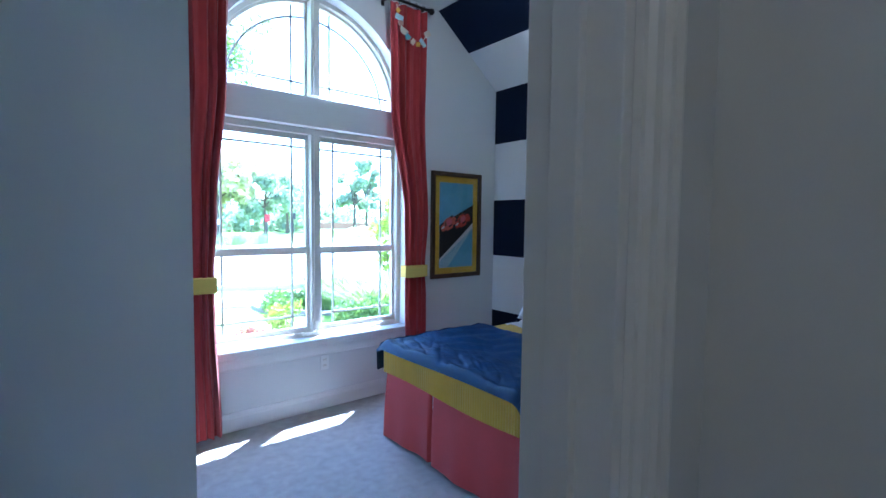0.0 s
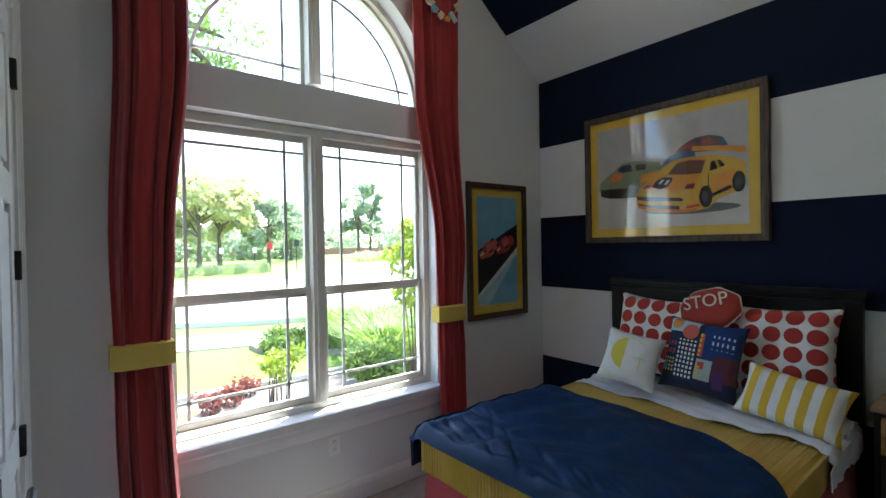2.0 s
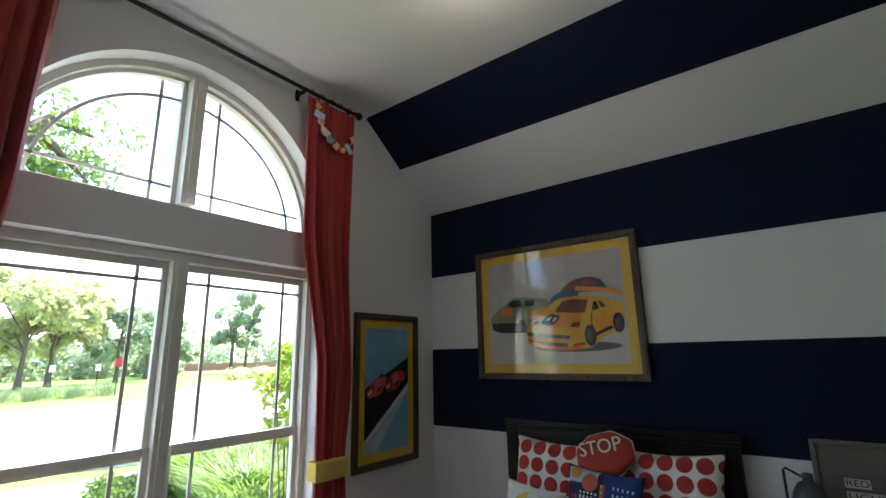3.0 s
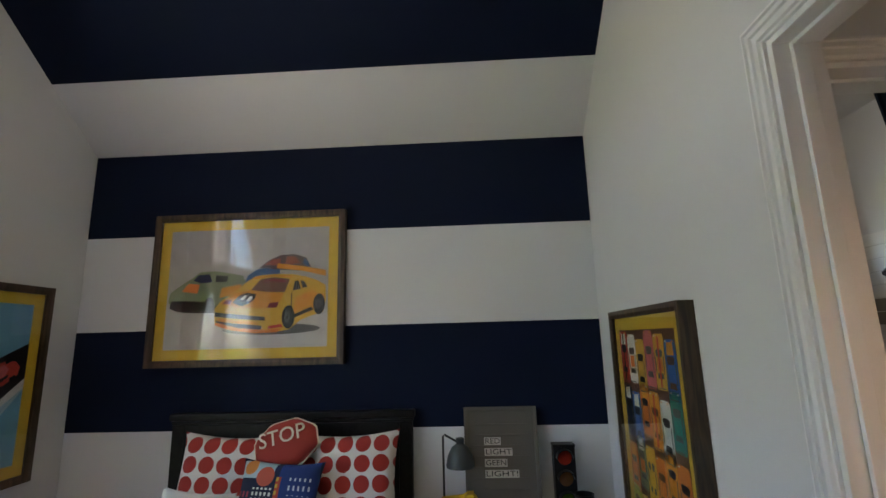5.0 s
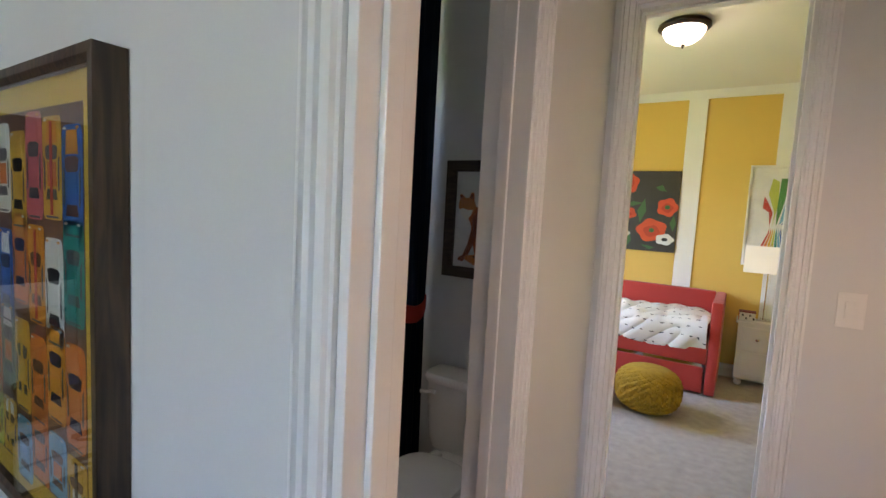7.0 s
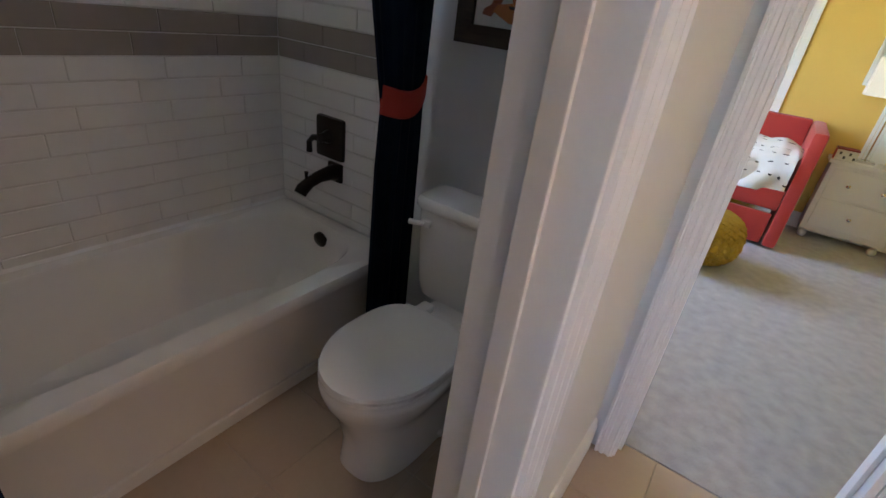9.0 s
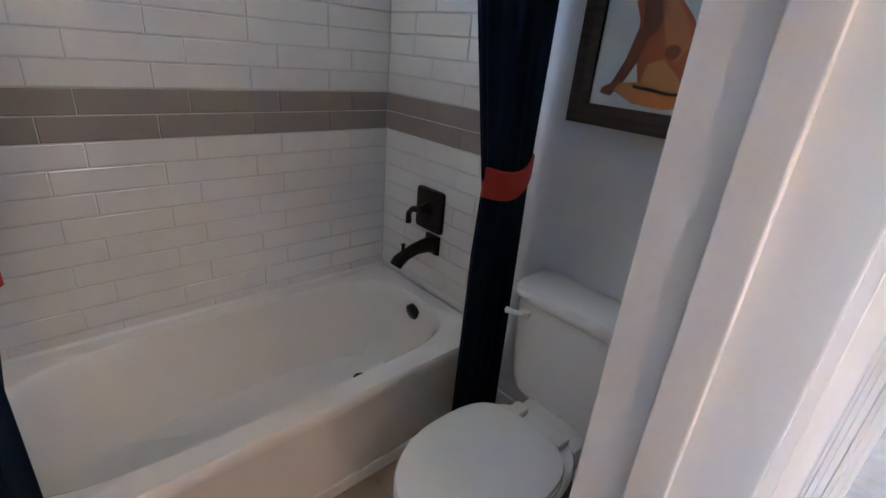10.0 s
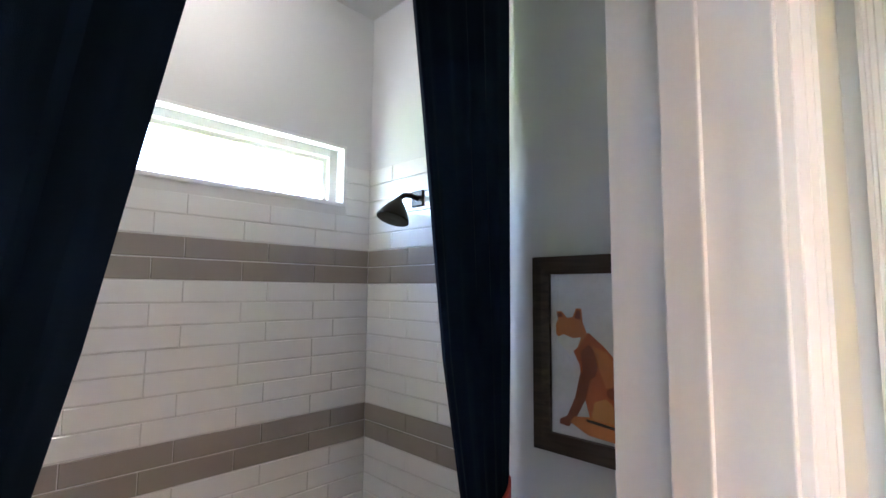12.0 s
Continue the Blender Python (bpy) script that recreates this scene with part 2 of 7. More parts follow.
# striped wall: bands of paint on one plaster face, with the sloped part above
bm = box((XE, XE + 0.16, YS, YN, -0.3, 0.026))
for i, (z0, z1) in enumerate(((0.026, 0.62), (0.62, 1.217), (1.217, 1.810), (1.810, 2.410), (2.410, EAVE))):
    box((XE, XE + 0.16, YS, YN, z0, z1), bm=bm, index=1 - i % 2)
z_mid, x_mid = 3.279, 3.641
for (x0, z0), (x1, z1), k in (((XE, EAVE), (x_mid, z_mid), 0), ((x_mid, z_mid), (SLOPE, CEILING), 1)):
    prism([(x0, z0), (x1, z1), (x1 + 0.1, z1 + 0.13), (x0 + 0.16, z0 + 0.13)], YS, YN, "y", bm, k)
structure("wall_east", bm, (WALL, NAVY), "wall with broad navy and white painted stripes", "wall")
bm = box((-0.72, 0.04, 0.567, YS, -0.3, 3.75), (0.855, 1.715, 0.567, YS, -0.3, 3.75), (2.31, XE + 0.2, 0.567, YS, -0.3, 3.75),
         (0.04, 0.855, 0.567, YS, HEAD, 3.75), (1.715, 2.31, 0.567, YS, HEAD, 3.75))
structure("wall_south", bm, WALL, "pale grey painted wall with two cased openings", "wall")
CY0, CY1 = 1.98, 3.45
bm = box((XC - 0.11, XC, 1.80, CY0, 0, CEILING), (XC - 0.11, XC, CY1, YN, 0, CEILING), (XC - 0.11, XC, CY0, CY1, HEAD, CEILING),
         (-0.72, XC - 0.11, 1.80, 1.91, 0, CEILING), (-0.72, -0.6, YS, 1.80, -0.3, 3.75), (-0.72, -0.6, 1.91, YN, -0.3, 3.75))
structure("wall_west", bm, WALL, "pale grey painted wall with a closet front", "wall")
structure("ceiling", box((-0.72, SLOPE, YS, YN, CEILING, CEILING + 0.12)), CEIL, "flat white painted bedroom ceiling", "ceiling")
structure("floor", box((-0.72, XE, 0.627, YN, -0.08, 0.0)), CARPET, "grey cut-pile bedroom carpet", "floor")
# bath, vestibule and hall
BX0, BX1, BY0, BY1 = XV, 2.575, -0.165, 0.475
bm = box((BX0, BX1, YV - 0.12, BY0, -0.3, 3.1), (BX0, BX1, BY1, 0.567, -0.3, 3.1), (BX0, BX1, BY0, BY1, HEAD, 3.1))
structure("wall_bath_west", bm, WALL, "pale grey wall with the bath doorway", "wall")
structure("wall_bath_south", box((BX1, XB + 0.16, YB - 0.094, YB - 0.012, -0.3, 3.1)), WALL, "pale grey bathroom wall", "wall")
bm = box((XB + 0.012, XB + 0.16, YB - 0.012, -0.83, -0.3, 3.1), (XB + 0.012, XB + 0.16, 0.28, 0.567, -0.3, 3.1),
         (XB + 0.012, XB + 0.16, -0.83, 0.28, -0.3, 2.088), (XB + 0.012, XB + 0.16, -0.83, 0.28, 2.352, 3.1))
structure("wall_bath_east", bm, WALL, "pale grey wall above the tub with a strip window", "wall")
structure("ceiling_bath", box((BX1, XB + 0.16, YB - 0.09, 0.567, 3.04, 3.12)), CEIL, "white bathroom ceiling", "ceiling")
structure("ceiling_vestibule", box((-0.72, BX0, -1.3, 0.567, 2.75, 2.85)), CEIL, "white vestibule ceiling", "ceiling")
structure("wall_vestibule_west", box((1.05, 1.15, -1.066, 0.567, 0, 2.75)), WALL, "pale vestibule wall", "wall")
structure("wall_hall", box((-0.72, 1.15, -1.3, -1.2, -0.3, 2.85), (-0.72, -0.62, -1.2, 0.567, -0.3, 2.85)), WALL, "pale hall walls", "wall")
structure("floor_hall", box((-0.62, 1.05, -1.2, 0.627, -0.08, -0.002)), CARPET, "grey carpet in the hall", "floor")
structure("floor_tile_bed", box((1.05, XB + 0.1, -1.03, 0.627, -0.08, -0.004)), GROUT, "pale grout bed under the floor tiles", "floor")
# yellow room
YX0, YX1, YY = 0.89, 4.3, -4.45
DX0, DX1 = 1.74, 2.34
bm = box((YX0 - 0.1, DX0, YV - 0.12, YV, -0.3, 2.95), (DX1, BX0, YV - 0.12, YV, -0.3, 2.95), (DX0, DX1, YV - 0.12, YV, HEAD, 2.95))
structure("wall_yellow_north", bm, WALL, "pale wall around the doorway to the yellow room", "wall")
structure("wall_yellow_divider", box((BX0, YX1, YB - 0.2, YB - 0.094, -0.3, 2.95)), YELLOWWALL, "yellow wall behind the bathroom", "wall")
structure("wall_yellow_south", box((YX0 - 0.1, YX1 + 0.1, YY - 0.15, YY, -0.3, 3.0)), YELLOWWALL, "warm yellow painted wall", "wall")
bm = box((YX1, YX1 + 0.15, YY, -3.35, -0.3, 3.0), (YX1, YX1 + 0.15, -2.05, YB - 0.1, -0.3, 3.0), (YX1, YX1 + 0.15, -3.35, -2.05, -0.3, 0.75),
         (YX1, YX1 + 0.15, -3.35, -2.05, 2.2, 3.0))
structure("wall_yellow_east", bm, YELLOWWALL, "yellow wall with a window opening", "wall")
structure("wall_yellow_west", box((YX0 - 0.1, YX0, YY, YV - 0.12, -0.3, 3.0)), YELLOWWALL, "yellow side wall", "wall")
structure("ceiling_yellow", box((YX0 - 0.1, YX1 + 0.1, YY, YV - 0.12, 2.92, 3.02)), CEIL, "white ceiling of the yellow room", "ceiling")
structure("floor_yellow", box((YX0, YX1, YY, -1.03, -0.08, 0.004)), CARPET, "grey cut-pile carpet in the yellow room", "floor")
bm = box(*[(x, x + 0.175, YY, YY + 0.018, 0.14, 2.83) for x in (1.51, 2.31, 3.08, 3.9)], (YX0, YX1, YY, YY + 0.018, 2.83, 2.92), (YX0, YX0 + 0.12, YY, YY + 0.018, 0.14, 2.83), bevel=0.003)
structure("trim_battens", bm, TRIM, "white flat battens and top rail on the yellow wall", "trim")


# ---- trim ----
CASING = [(0.64 * a, b) for a, b in [(0, 0), (0.095, 0), (0.095, 0.022), (0.082, 0.024), (0.078, 0.017), (0.070, 0.017), (0.066, 0.021), (0.052, 0.021), (0.048, 0.014), (0.030, 0.013), (0.026, 0.017), (0.016, 0.017), (0.010, 0.010), (0, 0.009)]]


def casing(name, u0, u1, head, plane, axis, out, label):
    """Moulded trim round an opening from u0 to u1, on a wall face; out is the side the face looks to."""
    bm = bmesh.new()
    for side, u in ((-1, u0), (1, u1)):
        lo = [(u + side * a, plane + out * b, 0.0) for a, b in CASING]
        hi = [(u + side * a, plane + out * b, head + a) for a, b in CASING]
        fit = (lambda p: p) if axis == "y" else (lambda p: (p[1], p[0], p[2]))
        skin([[fit(p) for p in lo], [fit(p) for p in hi]], bm)
    lo = [(u0 - a, plane + out * b, head + a) for a, b in CASING]
    hi = [(u1 + a, plane + out * b, head + a) for a, b in CASING]
    fit = (lambda p: p) if axis == "y" else (lambda p: (p[1], p[0], p[2]))
    skin([[fit(p) for p in lo], [fit(p) for p in hi]], bm)
    return structure(name, bm, TRIM, label, "trim")


def jamb(name, u0, u1, head, d0, d1, axis, label):
    t = 0.018
    spans = [(u0, u0 + t, d0, d1, 0, head), (u1 - t, u1, d0, d1, 0, head), (u0 + t, u1 - t, d0, d1, head - t, head)]
    m = (d0 + d1) / 2
    spans += [(u0 + t, u0 + t + 0.012, m - 0.018, m + 0.018, 0, head - t), (u1 - t - 0.012, u1 - t, m - 0.018, m + 0.018, 0, head - t),
              (u0 + t + 0.012, u1 - t - 0.012, m - 0.018, m + 0.018, head - t - 0.012, head - t)]
    if axis == "x":
        spans = [(c, d, a, b, e, f) for a, b, c, d, e, f in spans]
    return structure(name, box(*spans, bevel=0.002), TRIM, label, "trim")


casing("trim_entry_room", 0.04, 0.855, HEAD, YS, "y", 1, "white moulded casing round the entry")
casing("trim_entry_hall", 0.04, 0.855, HEAD, 0.567, "y", -1, "white moulded casing on the hall side")
jamb("trim_entry_jamb", 0.04, 0.855, HEAD, 0.567, YS, "y", "white door jamb")
casing("trim_vestibule_room", 1.715, 2.31, HEAD, YS, "y", 1, "white moulded casing round the vestibule opening")
jamb("trim_vestibule_jamb", 1.715, 2.31, HEAD, 0.567, YS, "y", "white jamb of the vestibule opening")
casing("trim_bath", BY0, BY1, HEAD, BX0, "x", -1, "white moulded casing round the bath door")
jamb("trim_bath_jamb", BY0, BY1, HEAD, BX0, BX1, "x", "white jamb of the bath door")
casing("trim_yellow", DX0, DX1 - 0.012, HEAD, YV, "y", 1, "white moulded casing round the yellow room's door")
jamb("trim_yellow_jamb", DX0, DX1, HEAD, YV - 0.12, YV, "y", "white jamb of the yellow room's door")
BASE = [(0, 0), (0.016, 0), (0.016, 0.095), (0.012, 0.108), (0.012, 0.116), (0.006, 0.132), (0, 0.135)]


def baseboard(name, u0, u1, plane, axis, out):
    prof = [(plane + out * a, z) for a, z in BASE]
    bm = prism(prof, u0, u1, "x" if axis == "y" else "y")
    return structure(name, bm, TRIM, "white moulded baseboard along the wall", "baseboard")


baseboard("baseboard_north", XC, XE - 0.017, YN, "y", -1)
baseboard("baseboard_east", YS + 0.017, YN - 0.017, XE, "x", -1)
baseboard("baseboard_south", 2.372, XE - 0.017, YS, "y", 1)
baseboard("baseboard_south_middle", 0.917, 1.653, YS, "y", 1)
baseboard("baseboard_closet", CY1 + 0.062, YN - 0.017, XC, "x", 1)
baseboard("baseboard_vestibule", YV + 0.017, BY0 - 0.062, XV, "x", -1)
baseboard("baseboard_yellow", YX0, YX1, YY + 0.018, "y", 1)
baseboard("baseboard_bath", BX1, 3.37, YB - 0.012, "y", 1)
# window stool and apron
bm = box((WX - WHALF - 0.05, WX + WHALF + 0.05, YN - 0.05, 4.03, WLOW - 0.028, WLOW), bevel=0.008)
prism([(YN - 0.028, WLOW - 0.03), (YN - 0.028, WLOW - 0.055), (YN - 0.016, WLOW - 0.07), (YN - 0.016, WLOW - 0.10), (YN - 0.01, WLOW - 0.135), (YN - 0.0, WLOW - 0.15), (YN, WLOW - 0.03)], WX - WHALF - 0.03, WX + WHALF + 0.03, "x", bm)
structure("window_sill", bm, TRIM, "white moulded window stool and apron", "sill")


# ---- windows ----
def bar(points, w=0.0085, y=4.052):
    """A flat muntin bar between the panes, through (x, z) points."""
    bm = bmesh.new()
    for (xa, za), (xb, zb) in zip(points, points[1:]):
        d = Vector((xb - xa, zb - za)).normalized()
        n = Vector((-d.y, d.x)) * w
        prism([(xa + n.x, za + n.y), (xb + n.x, zb + n.y), (xb - n.x, zb - n.y), (xa - n.x, za - n.y)], y, y + 0.008, "y", bm)
    return bm


MUNTIN = material("muntin", (0.58, 0.56, 0.52), 0.4, bump=0.02)
win = thing("window_1", (WX, 4.06, WLOW), "tall double-hung window pair with beige vinyl frames", "window", kind="structure")
x0, x1, m0, m1 = WX - WHALF, WX + WHALF, WX - 0.038, WX + 0.038
part("frame", box((x0, x0 + 0.045, 4.0, 4.11, WLOW, WTOP), (x1 - 0.045, x1, 4.0, 4.11, WLOW, WTOP), (x0 + 0.045, x1 - 0.045, 4.0, 4.11, WTOP - 0.05, WTOP),
                  (x0 + 0.045, x1 - 0.045, 4.0, 4.11, WLOW, WLOW + 0.04), bevel=0.004), VINYL, win)
part("mullion", box((m0, m1, 3.995, 4.11, WLOW + 0.04, WTOP - 0.05), (m0 + 0.022, m1 - 0.022, 3.985, 3.996, WLOW + 0.04, WTOP - 0.05), bevel=0.003), VINYL, win)
for a, b in ((x0 + 0.045, m0), (m1, x1 - 0.045)):
    s = 0.028
    for z0, z1, dy in ((1.29, WTOP - 0.05, 0.02), (WLOW + 0.04, 1.35, 0.0)):
        part("sash", box((a, a + s, 4.03 + dy, 4.06 + dy, z0, z1), (b - s, b, 4.03 + dy, 4.06 + dy, z0, z1), (a + s, b - s, 4.03 + dy, 4.06 + dy, z1 - 0.04, z1),
                         (a + s, b - s, 4.03 + dy, 4.06 + dy, z0, z0 + 0.04), bevel=0.003), VINYL, win)
        pane = part("pane", box((a + s, b - s, 4.045 + dy, 4.048 + dy, z0 + 0.04, z1 - 0.04)), GLASS, win, "clear glass pane")
        pane.visible_shadow = False
    for u in (a + s + (0.055 if a < WX - 0.5 else 0.115), b - s - 0.115):
        part("muntin", bar([(u, WLOW + 0.08), (u, 1.31)]), MUNTIN, win)
        part("muntin", bar([(u, 1.33), (u, WTOP - 0.09)]), MUNTIN, win)
    part("muntin", bar([(a + s, 0.775), (b - s, 0.775)]), MUNTIN, win)
    part("muntin", bar([(a + s, WTOP - 0.155), (b - s, WTOP - 0.155)]), MUNTIN, win)
arch = thing("window_2", (WX, 4.06, ARCH), "half-round transom window with beige vinyl frame", "window", kind="structure")


def half(r, n=36, a0=0.0, a1=math.pi):
    return [(WX + r * math.cos(a0 + (a1 - a0) * i / n), ARCH + r * math.sin(a0 + (a1 - a0) * i / n)) for i in range(n + 1)]


bm = bmesh.new()
for ro, ri, ya, yb in ((WHALF, WHALF - 0.034, 4.03, 4.118), (WHALF - 0.034, WHALF - 0.056, 4.07, 4.116)):
    o, i_ = half(ro), half(ri)
    for k in range(len(o) - 1):
        prism([o[k], o[k + 1], i_[k + 1], i_[k]], ya, yb, "y", bm)
box((x0 + 0.034, x1 - 0.034, 4.03, 4.118, ARCH, ARCH + 0.04), (m0 - 0.024, m0, 4.07, 4.116, ARCH + 0.04, ARCH + WHALF - 0.045), (m1, m1 + 0.024, 4.07, 4.116, ARCH + 0.04, ARCH + WHALF - 0.045), bm=bm)
part("frame", bm, VINYL, arch)
part("mullion", box((m0, m1, 3.995, 4.11, ARCH + 0.045, ARCH + WHALF - 0.045), (m0 + 0.022, m1 - 0.022, 3.985, 3.996, ARCH + 0.045, ARCH + WHALF - 0.05)), VINYL, arch)
for sgn in (-1, 1):
    pts = half(WHALF - 0.06, 20, 0, math.pi / 2 - 0.04)
    pts = [(WX + sgn * (x - WX), z) for x, z in pts] + [(WX + sgn * 0.038, ARCH + 0.045), (WX + sgn * (WHALF - 0.06), ARCH + 0.045)]
    pane = part("pane", prism(pts, 4.100, 4.103), GLASS, arch, "clear quarter-round glass pane")
    pane.visible_shadow = False
    u = 0.038 + 0.128
    part("muntin", bar([(WX + sgn * u, ARCH + 0.045), (WX + sgn * u, ARCH + math.sqrt((WHALF - 0.07) ** 2 - u * u))], y=4.088), MUNTIN, arch)
    part("muntin", bar([(WX + sgn * 0.038, ARCH + 0.15), (WX + sgn * (WHALF - 0.09), ARCH + 0.15)], y=4.088), MUNTIN, arch)
    part("muntin", bar([(WX + sgn * (x - WX), z) for x, z in half(WHALF - 0.165, 16, 0.07, 1.51)], y=4.088), MUNTIN, arch)
win = thing("window_3", (XB + 0.08, -0.27, 2.09), "narrow strip window high above the tub", "window", kind="structure")
bm = box((XB + 0.06, XB + 0.12, -0.83, -0.785, 2.088, 2.352), (XB + 0.06, XB + 0.12, 0.235, 0.28, 2.088, 2.352), (XB + 0.06, XB + 0.12, -0.785, 0.235, 2.31, 2.352), (XB + 0.06, XB + 0.12, -0.785, 0.235, 2.088, 2.112), bevel=0.004)
box((XB + 0.085, XB + 0.11, -0.785, -0.765, 2.112, 2.31), (XB + 0.085, XB + 0.11, 0.215, 0.235, 2.112, 2.31), (XB + 0.085, XB + 0.11, -0.765, 0.215, 2.29, 2.31), bm=bm)
part("frame", bm, VINYL, win)
FROST = glass("frosted_pane", (0.95, 0.97, 0.97))
pane = part("pane", box((XB + 0.095, XB + 0.099, -0.765, 0.215, 2.112, 2.29)), FROST, win, "bright glass pane")
pane.visible_shadow = False
structure("window_3_return", box((XB - 0.002, XB + 0.06, -0.838, -0.824, 2.08, 2.36), (XB - 0.002, XB + 0.06, 0.274, 0.29, 2.08, 2.36), (XB - 0.002, XB + 0.06, -0.824, 0.274, 2.346, 2.36),
                                 (XB - 0.002, XB + 0.06, -0.824, 0.274, 2.08, 2.094), bevel=0.002), TRIM, "white return round the strip window", "trim")


# ---- closet doors ----
def panel_door(name, y0, y1, hinge_at, label):
    base = (XC - 0.03, (y0 + y1) / 2, 0)
    d = thing(name, base, label, "door", "closet doors", "structure")
    t0, t1 = XC - 0.038, XC - 0.002
    w = y1 - y0
    stile, mid = 0.10, 0.09
    rails = [0.012, 0.22, 0.90, 1.02, 1.75, 1.85, 2.30, 2.405]
    bm = box((t0, t1, y0, y0 + stile, 0.012, 2.405), (t0, t1, y1 - stile, y1, 0.012, 2.405), (t0, t1, y0 + w / 2 - mid / 2, y0 + w / 2 + mid / 2, 0.012, 2.405))
    for z0, z1 in zip(rails[::2], rails[1::2]):
        box((t0, t1, y0 + stile, y0 + w / 2 - mid / 2, z0, z1), (t0, t1, y0 + w / 2 + mid / 2, y1 - stile, z0, z1), bm=bm)
    part("leaf", bm, TRIM, d)
    for a, b in ((y0 + stile, y0 + w / 2 - mid / 2), (y0 + w / 2 + mid / 2, y1 - stile)):
        for z0, z1 in ((0.22, 0.90), (1.02, 1.75), (1.85, 2.30)):
            part("panel", box((t0, t1 - 0.014, a, b, z0, z1), (t1 - 0.014, t1 - 0.003, a + 0.03, b - 0.03, z0 + 0.03, z1 - 0.03), bevel=0.004), TRIM, d)
    for z in (0.25, 0.95, 1.55, 2.2):
        part("hinge", box((t1 - 0.004, t1 + 0.018, hinge_at - 0.018, hinge_at + 0.018, z - 0.05, z + 0.05), bevel=0.003), BLACKMETAL, d, "black steel hinge")
    side = 1 if hinge_at > (y0 + y1) / 2 else -1
    hy = (y0 if side > 0 else y1) + side * 0.06
    h = part("handle", box((t1, t1 + 0.012, hy - 0.026, hy + 0.026, 0.90, 1.06), bevel=0.004), BLACKMETAL, d, "black lever handle")
    part("lever", tube([(t1 + 0.01, hy, 0.98), (t1 + 0.055, hy, 0.98), (t1 + 0.06, hy + side * 0.02, 0.98), (t1 + 0.06, hy + side * 0.11, 0.98)], 0.010), BLACKMETAL, h)


mid_y = (CY0 + CY1) / 2
panel_door("door_1", CY0 + 0.02, mid_y - 0.002, CY0 + 0.02, "closed white six-panel closet door with black hinges")
panel_door("door_2", mid_y + 0.002, CY1 - 0.02, CY1 - 0.02, "closed white six-panel closet door with black lever")
casing("trim_closet", CY0, CY1, HEAD, XC, "x", 1, "white moulded casing round the closet doors")
jamb("trim_closet_jamb", CY0, CY1, HEAD, XC - 0.11, XC, "x", "white closet jamb")
structure("closet_back", box((XC - 0.12, XC - 0.112, CY0, CY1, 0, HEAD)), TRIM, "white panel behind the closet doors", "wall")


# ---- outside ----
GRASS = material("lawn", (0.15, 0.22, 0.03), 0.95, vary=0.35, scale=1.2, grain=60, bump=1.0)
CONCRETE = material("concrete", (0.50, 0.47, 0.43), 0.9, vary=0.12, scale=0.8, grain=80, bump=0.4)
ASPHALT = material("asphalt_road", (0.30, 0.29, 0.28), 0.9, vary=0.12, scale=0.4, grain=60, bump=0.4)
MULCH = material("mulch", (0.22, 0.185, 0.16), 0.95, vary=0.5, scale=30, grain=90, bump=1.0)
BARK = material("bark", (0.10, 0.075, 0.055), 0.95, vary=0.3, scale=9, grain=40, bump=1.0)


def leaf_stuff(name, colour, spread=0.5):
    m = material(name, colour, 0.6, vary=spread, scale=2.2, grain=9, bump=0.0)
    t, b = nodes_of(m)
    tr = t.nodes.new("ShaderNodeBsdfTranslucent")
    tr.inputs[0].default_value = (colour[0] * 1.8, colour[1] * 1.8, colour[2] * 1.2, 1)
    mx = t.nodes.new("ShaderNodeMixShader")
    mx.inputs[0].default_value = 0.35
    t.links.new(b.outputs[0], mx.inputs[1])
    t.links.new(tr.outputs[0], mx.inputs[2])
    t.links.new(mx.outputs[0], t.nodes["Material Output"].inputs[0])
    return m


LEAF = leaf_stuff("tree_leaf", (0.11, 0.17, 0.045))
# distance haze is mixed into this colour; the far leaves themselves are greener
LEAFHAZED = leaf_stuff("hazed_leaf", (0.24, 0.29, 0.22))
LEAFLIME = leaf_stuff("lime_leaf", (0.20, 0.26, 0.035))
# leaf green lightened to carry the washed-out glare of bright daylight
LEAFWASHED = leaf_stuff("washed_out_leaf", (0.40, 0.40, 0.25))
BLADE = leaf_stuff("ornamental_grass", (0.17, 0.25, 0.07))
BLADEFAR = leaf_stuff("far_planting", (0.13, 0.17, 0.10))
G0 = -0.30
structure("ground", box((-400, 400, -400, 400, G0 - 0.5, G0)), GRASS, "sunlit green lawn reaching far off", "ground")


def ribbon(name, pts, width, z, mat, label, category):
    bm = bmesh.new()
    left, right = [], []
    for i, p in enumerate(pts):
        a, b = Vector(pts[max(i - 1, 0)]), Vector(pts[min(i + 1, len(pts) - 1)])
        n = (b - a).normalized()
        n = Vector((-n.y, n.x)) * width / 2
        left.append(Vector(p) + n)
        right.append(Vector(p) - n)
    prism([tuple(v) for v in left] + [tuple(v) for v in reversed(right)], G0, z, "z", bm)
    return structure(name, bm, mat, label, category)


near_kerb = [(-60, 24), (-20, 17.5), (0, 14.7), (2.6, 13.95), (4.8, 12.8), (8, 12.2), (20, 15), (60, 26)]
far_kerb = [(60, 62), (30, 46), (23, 46), (14, 33), (11.6, 29.3), (9.1, 28.2), (4.3, 27.3), (-20, 25), (-60, 32)]
structure("road", prism(near_kerb + far_kerb, G0, G0 + 0.02, "z"), ASPHALT, "pale sunlit residential street", "road")


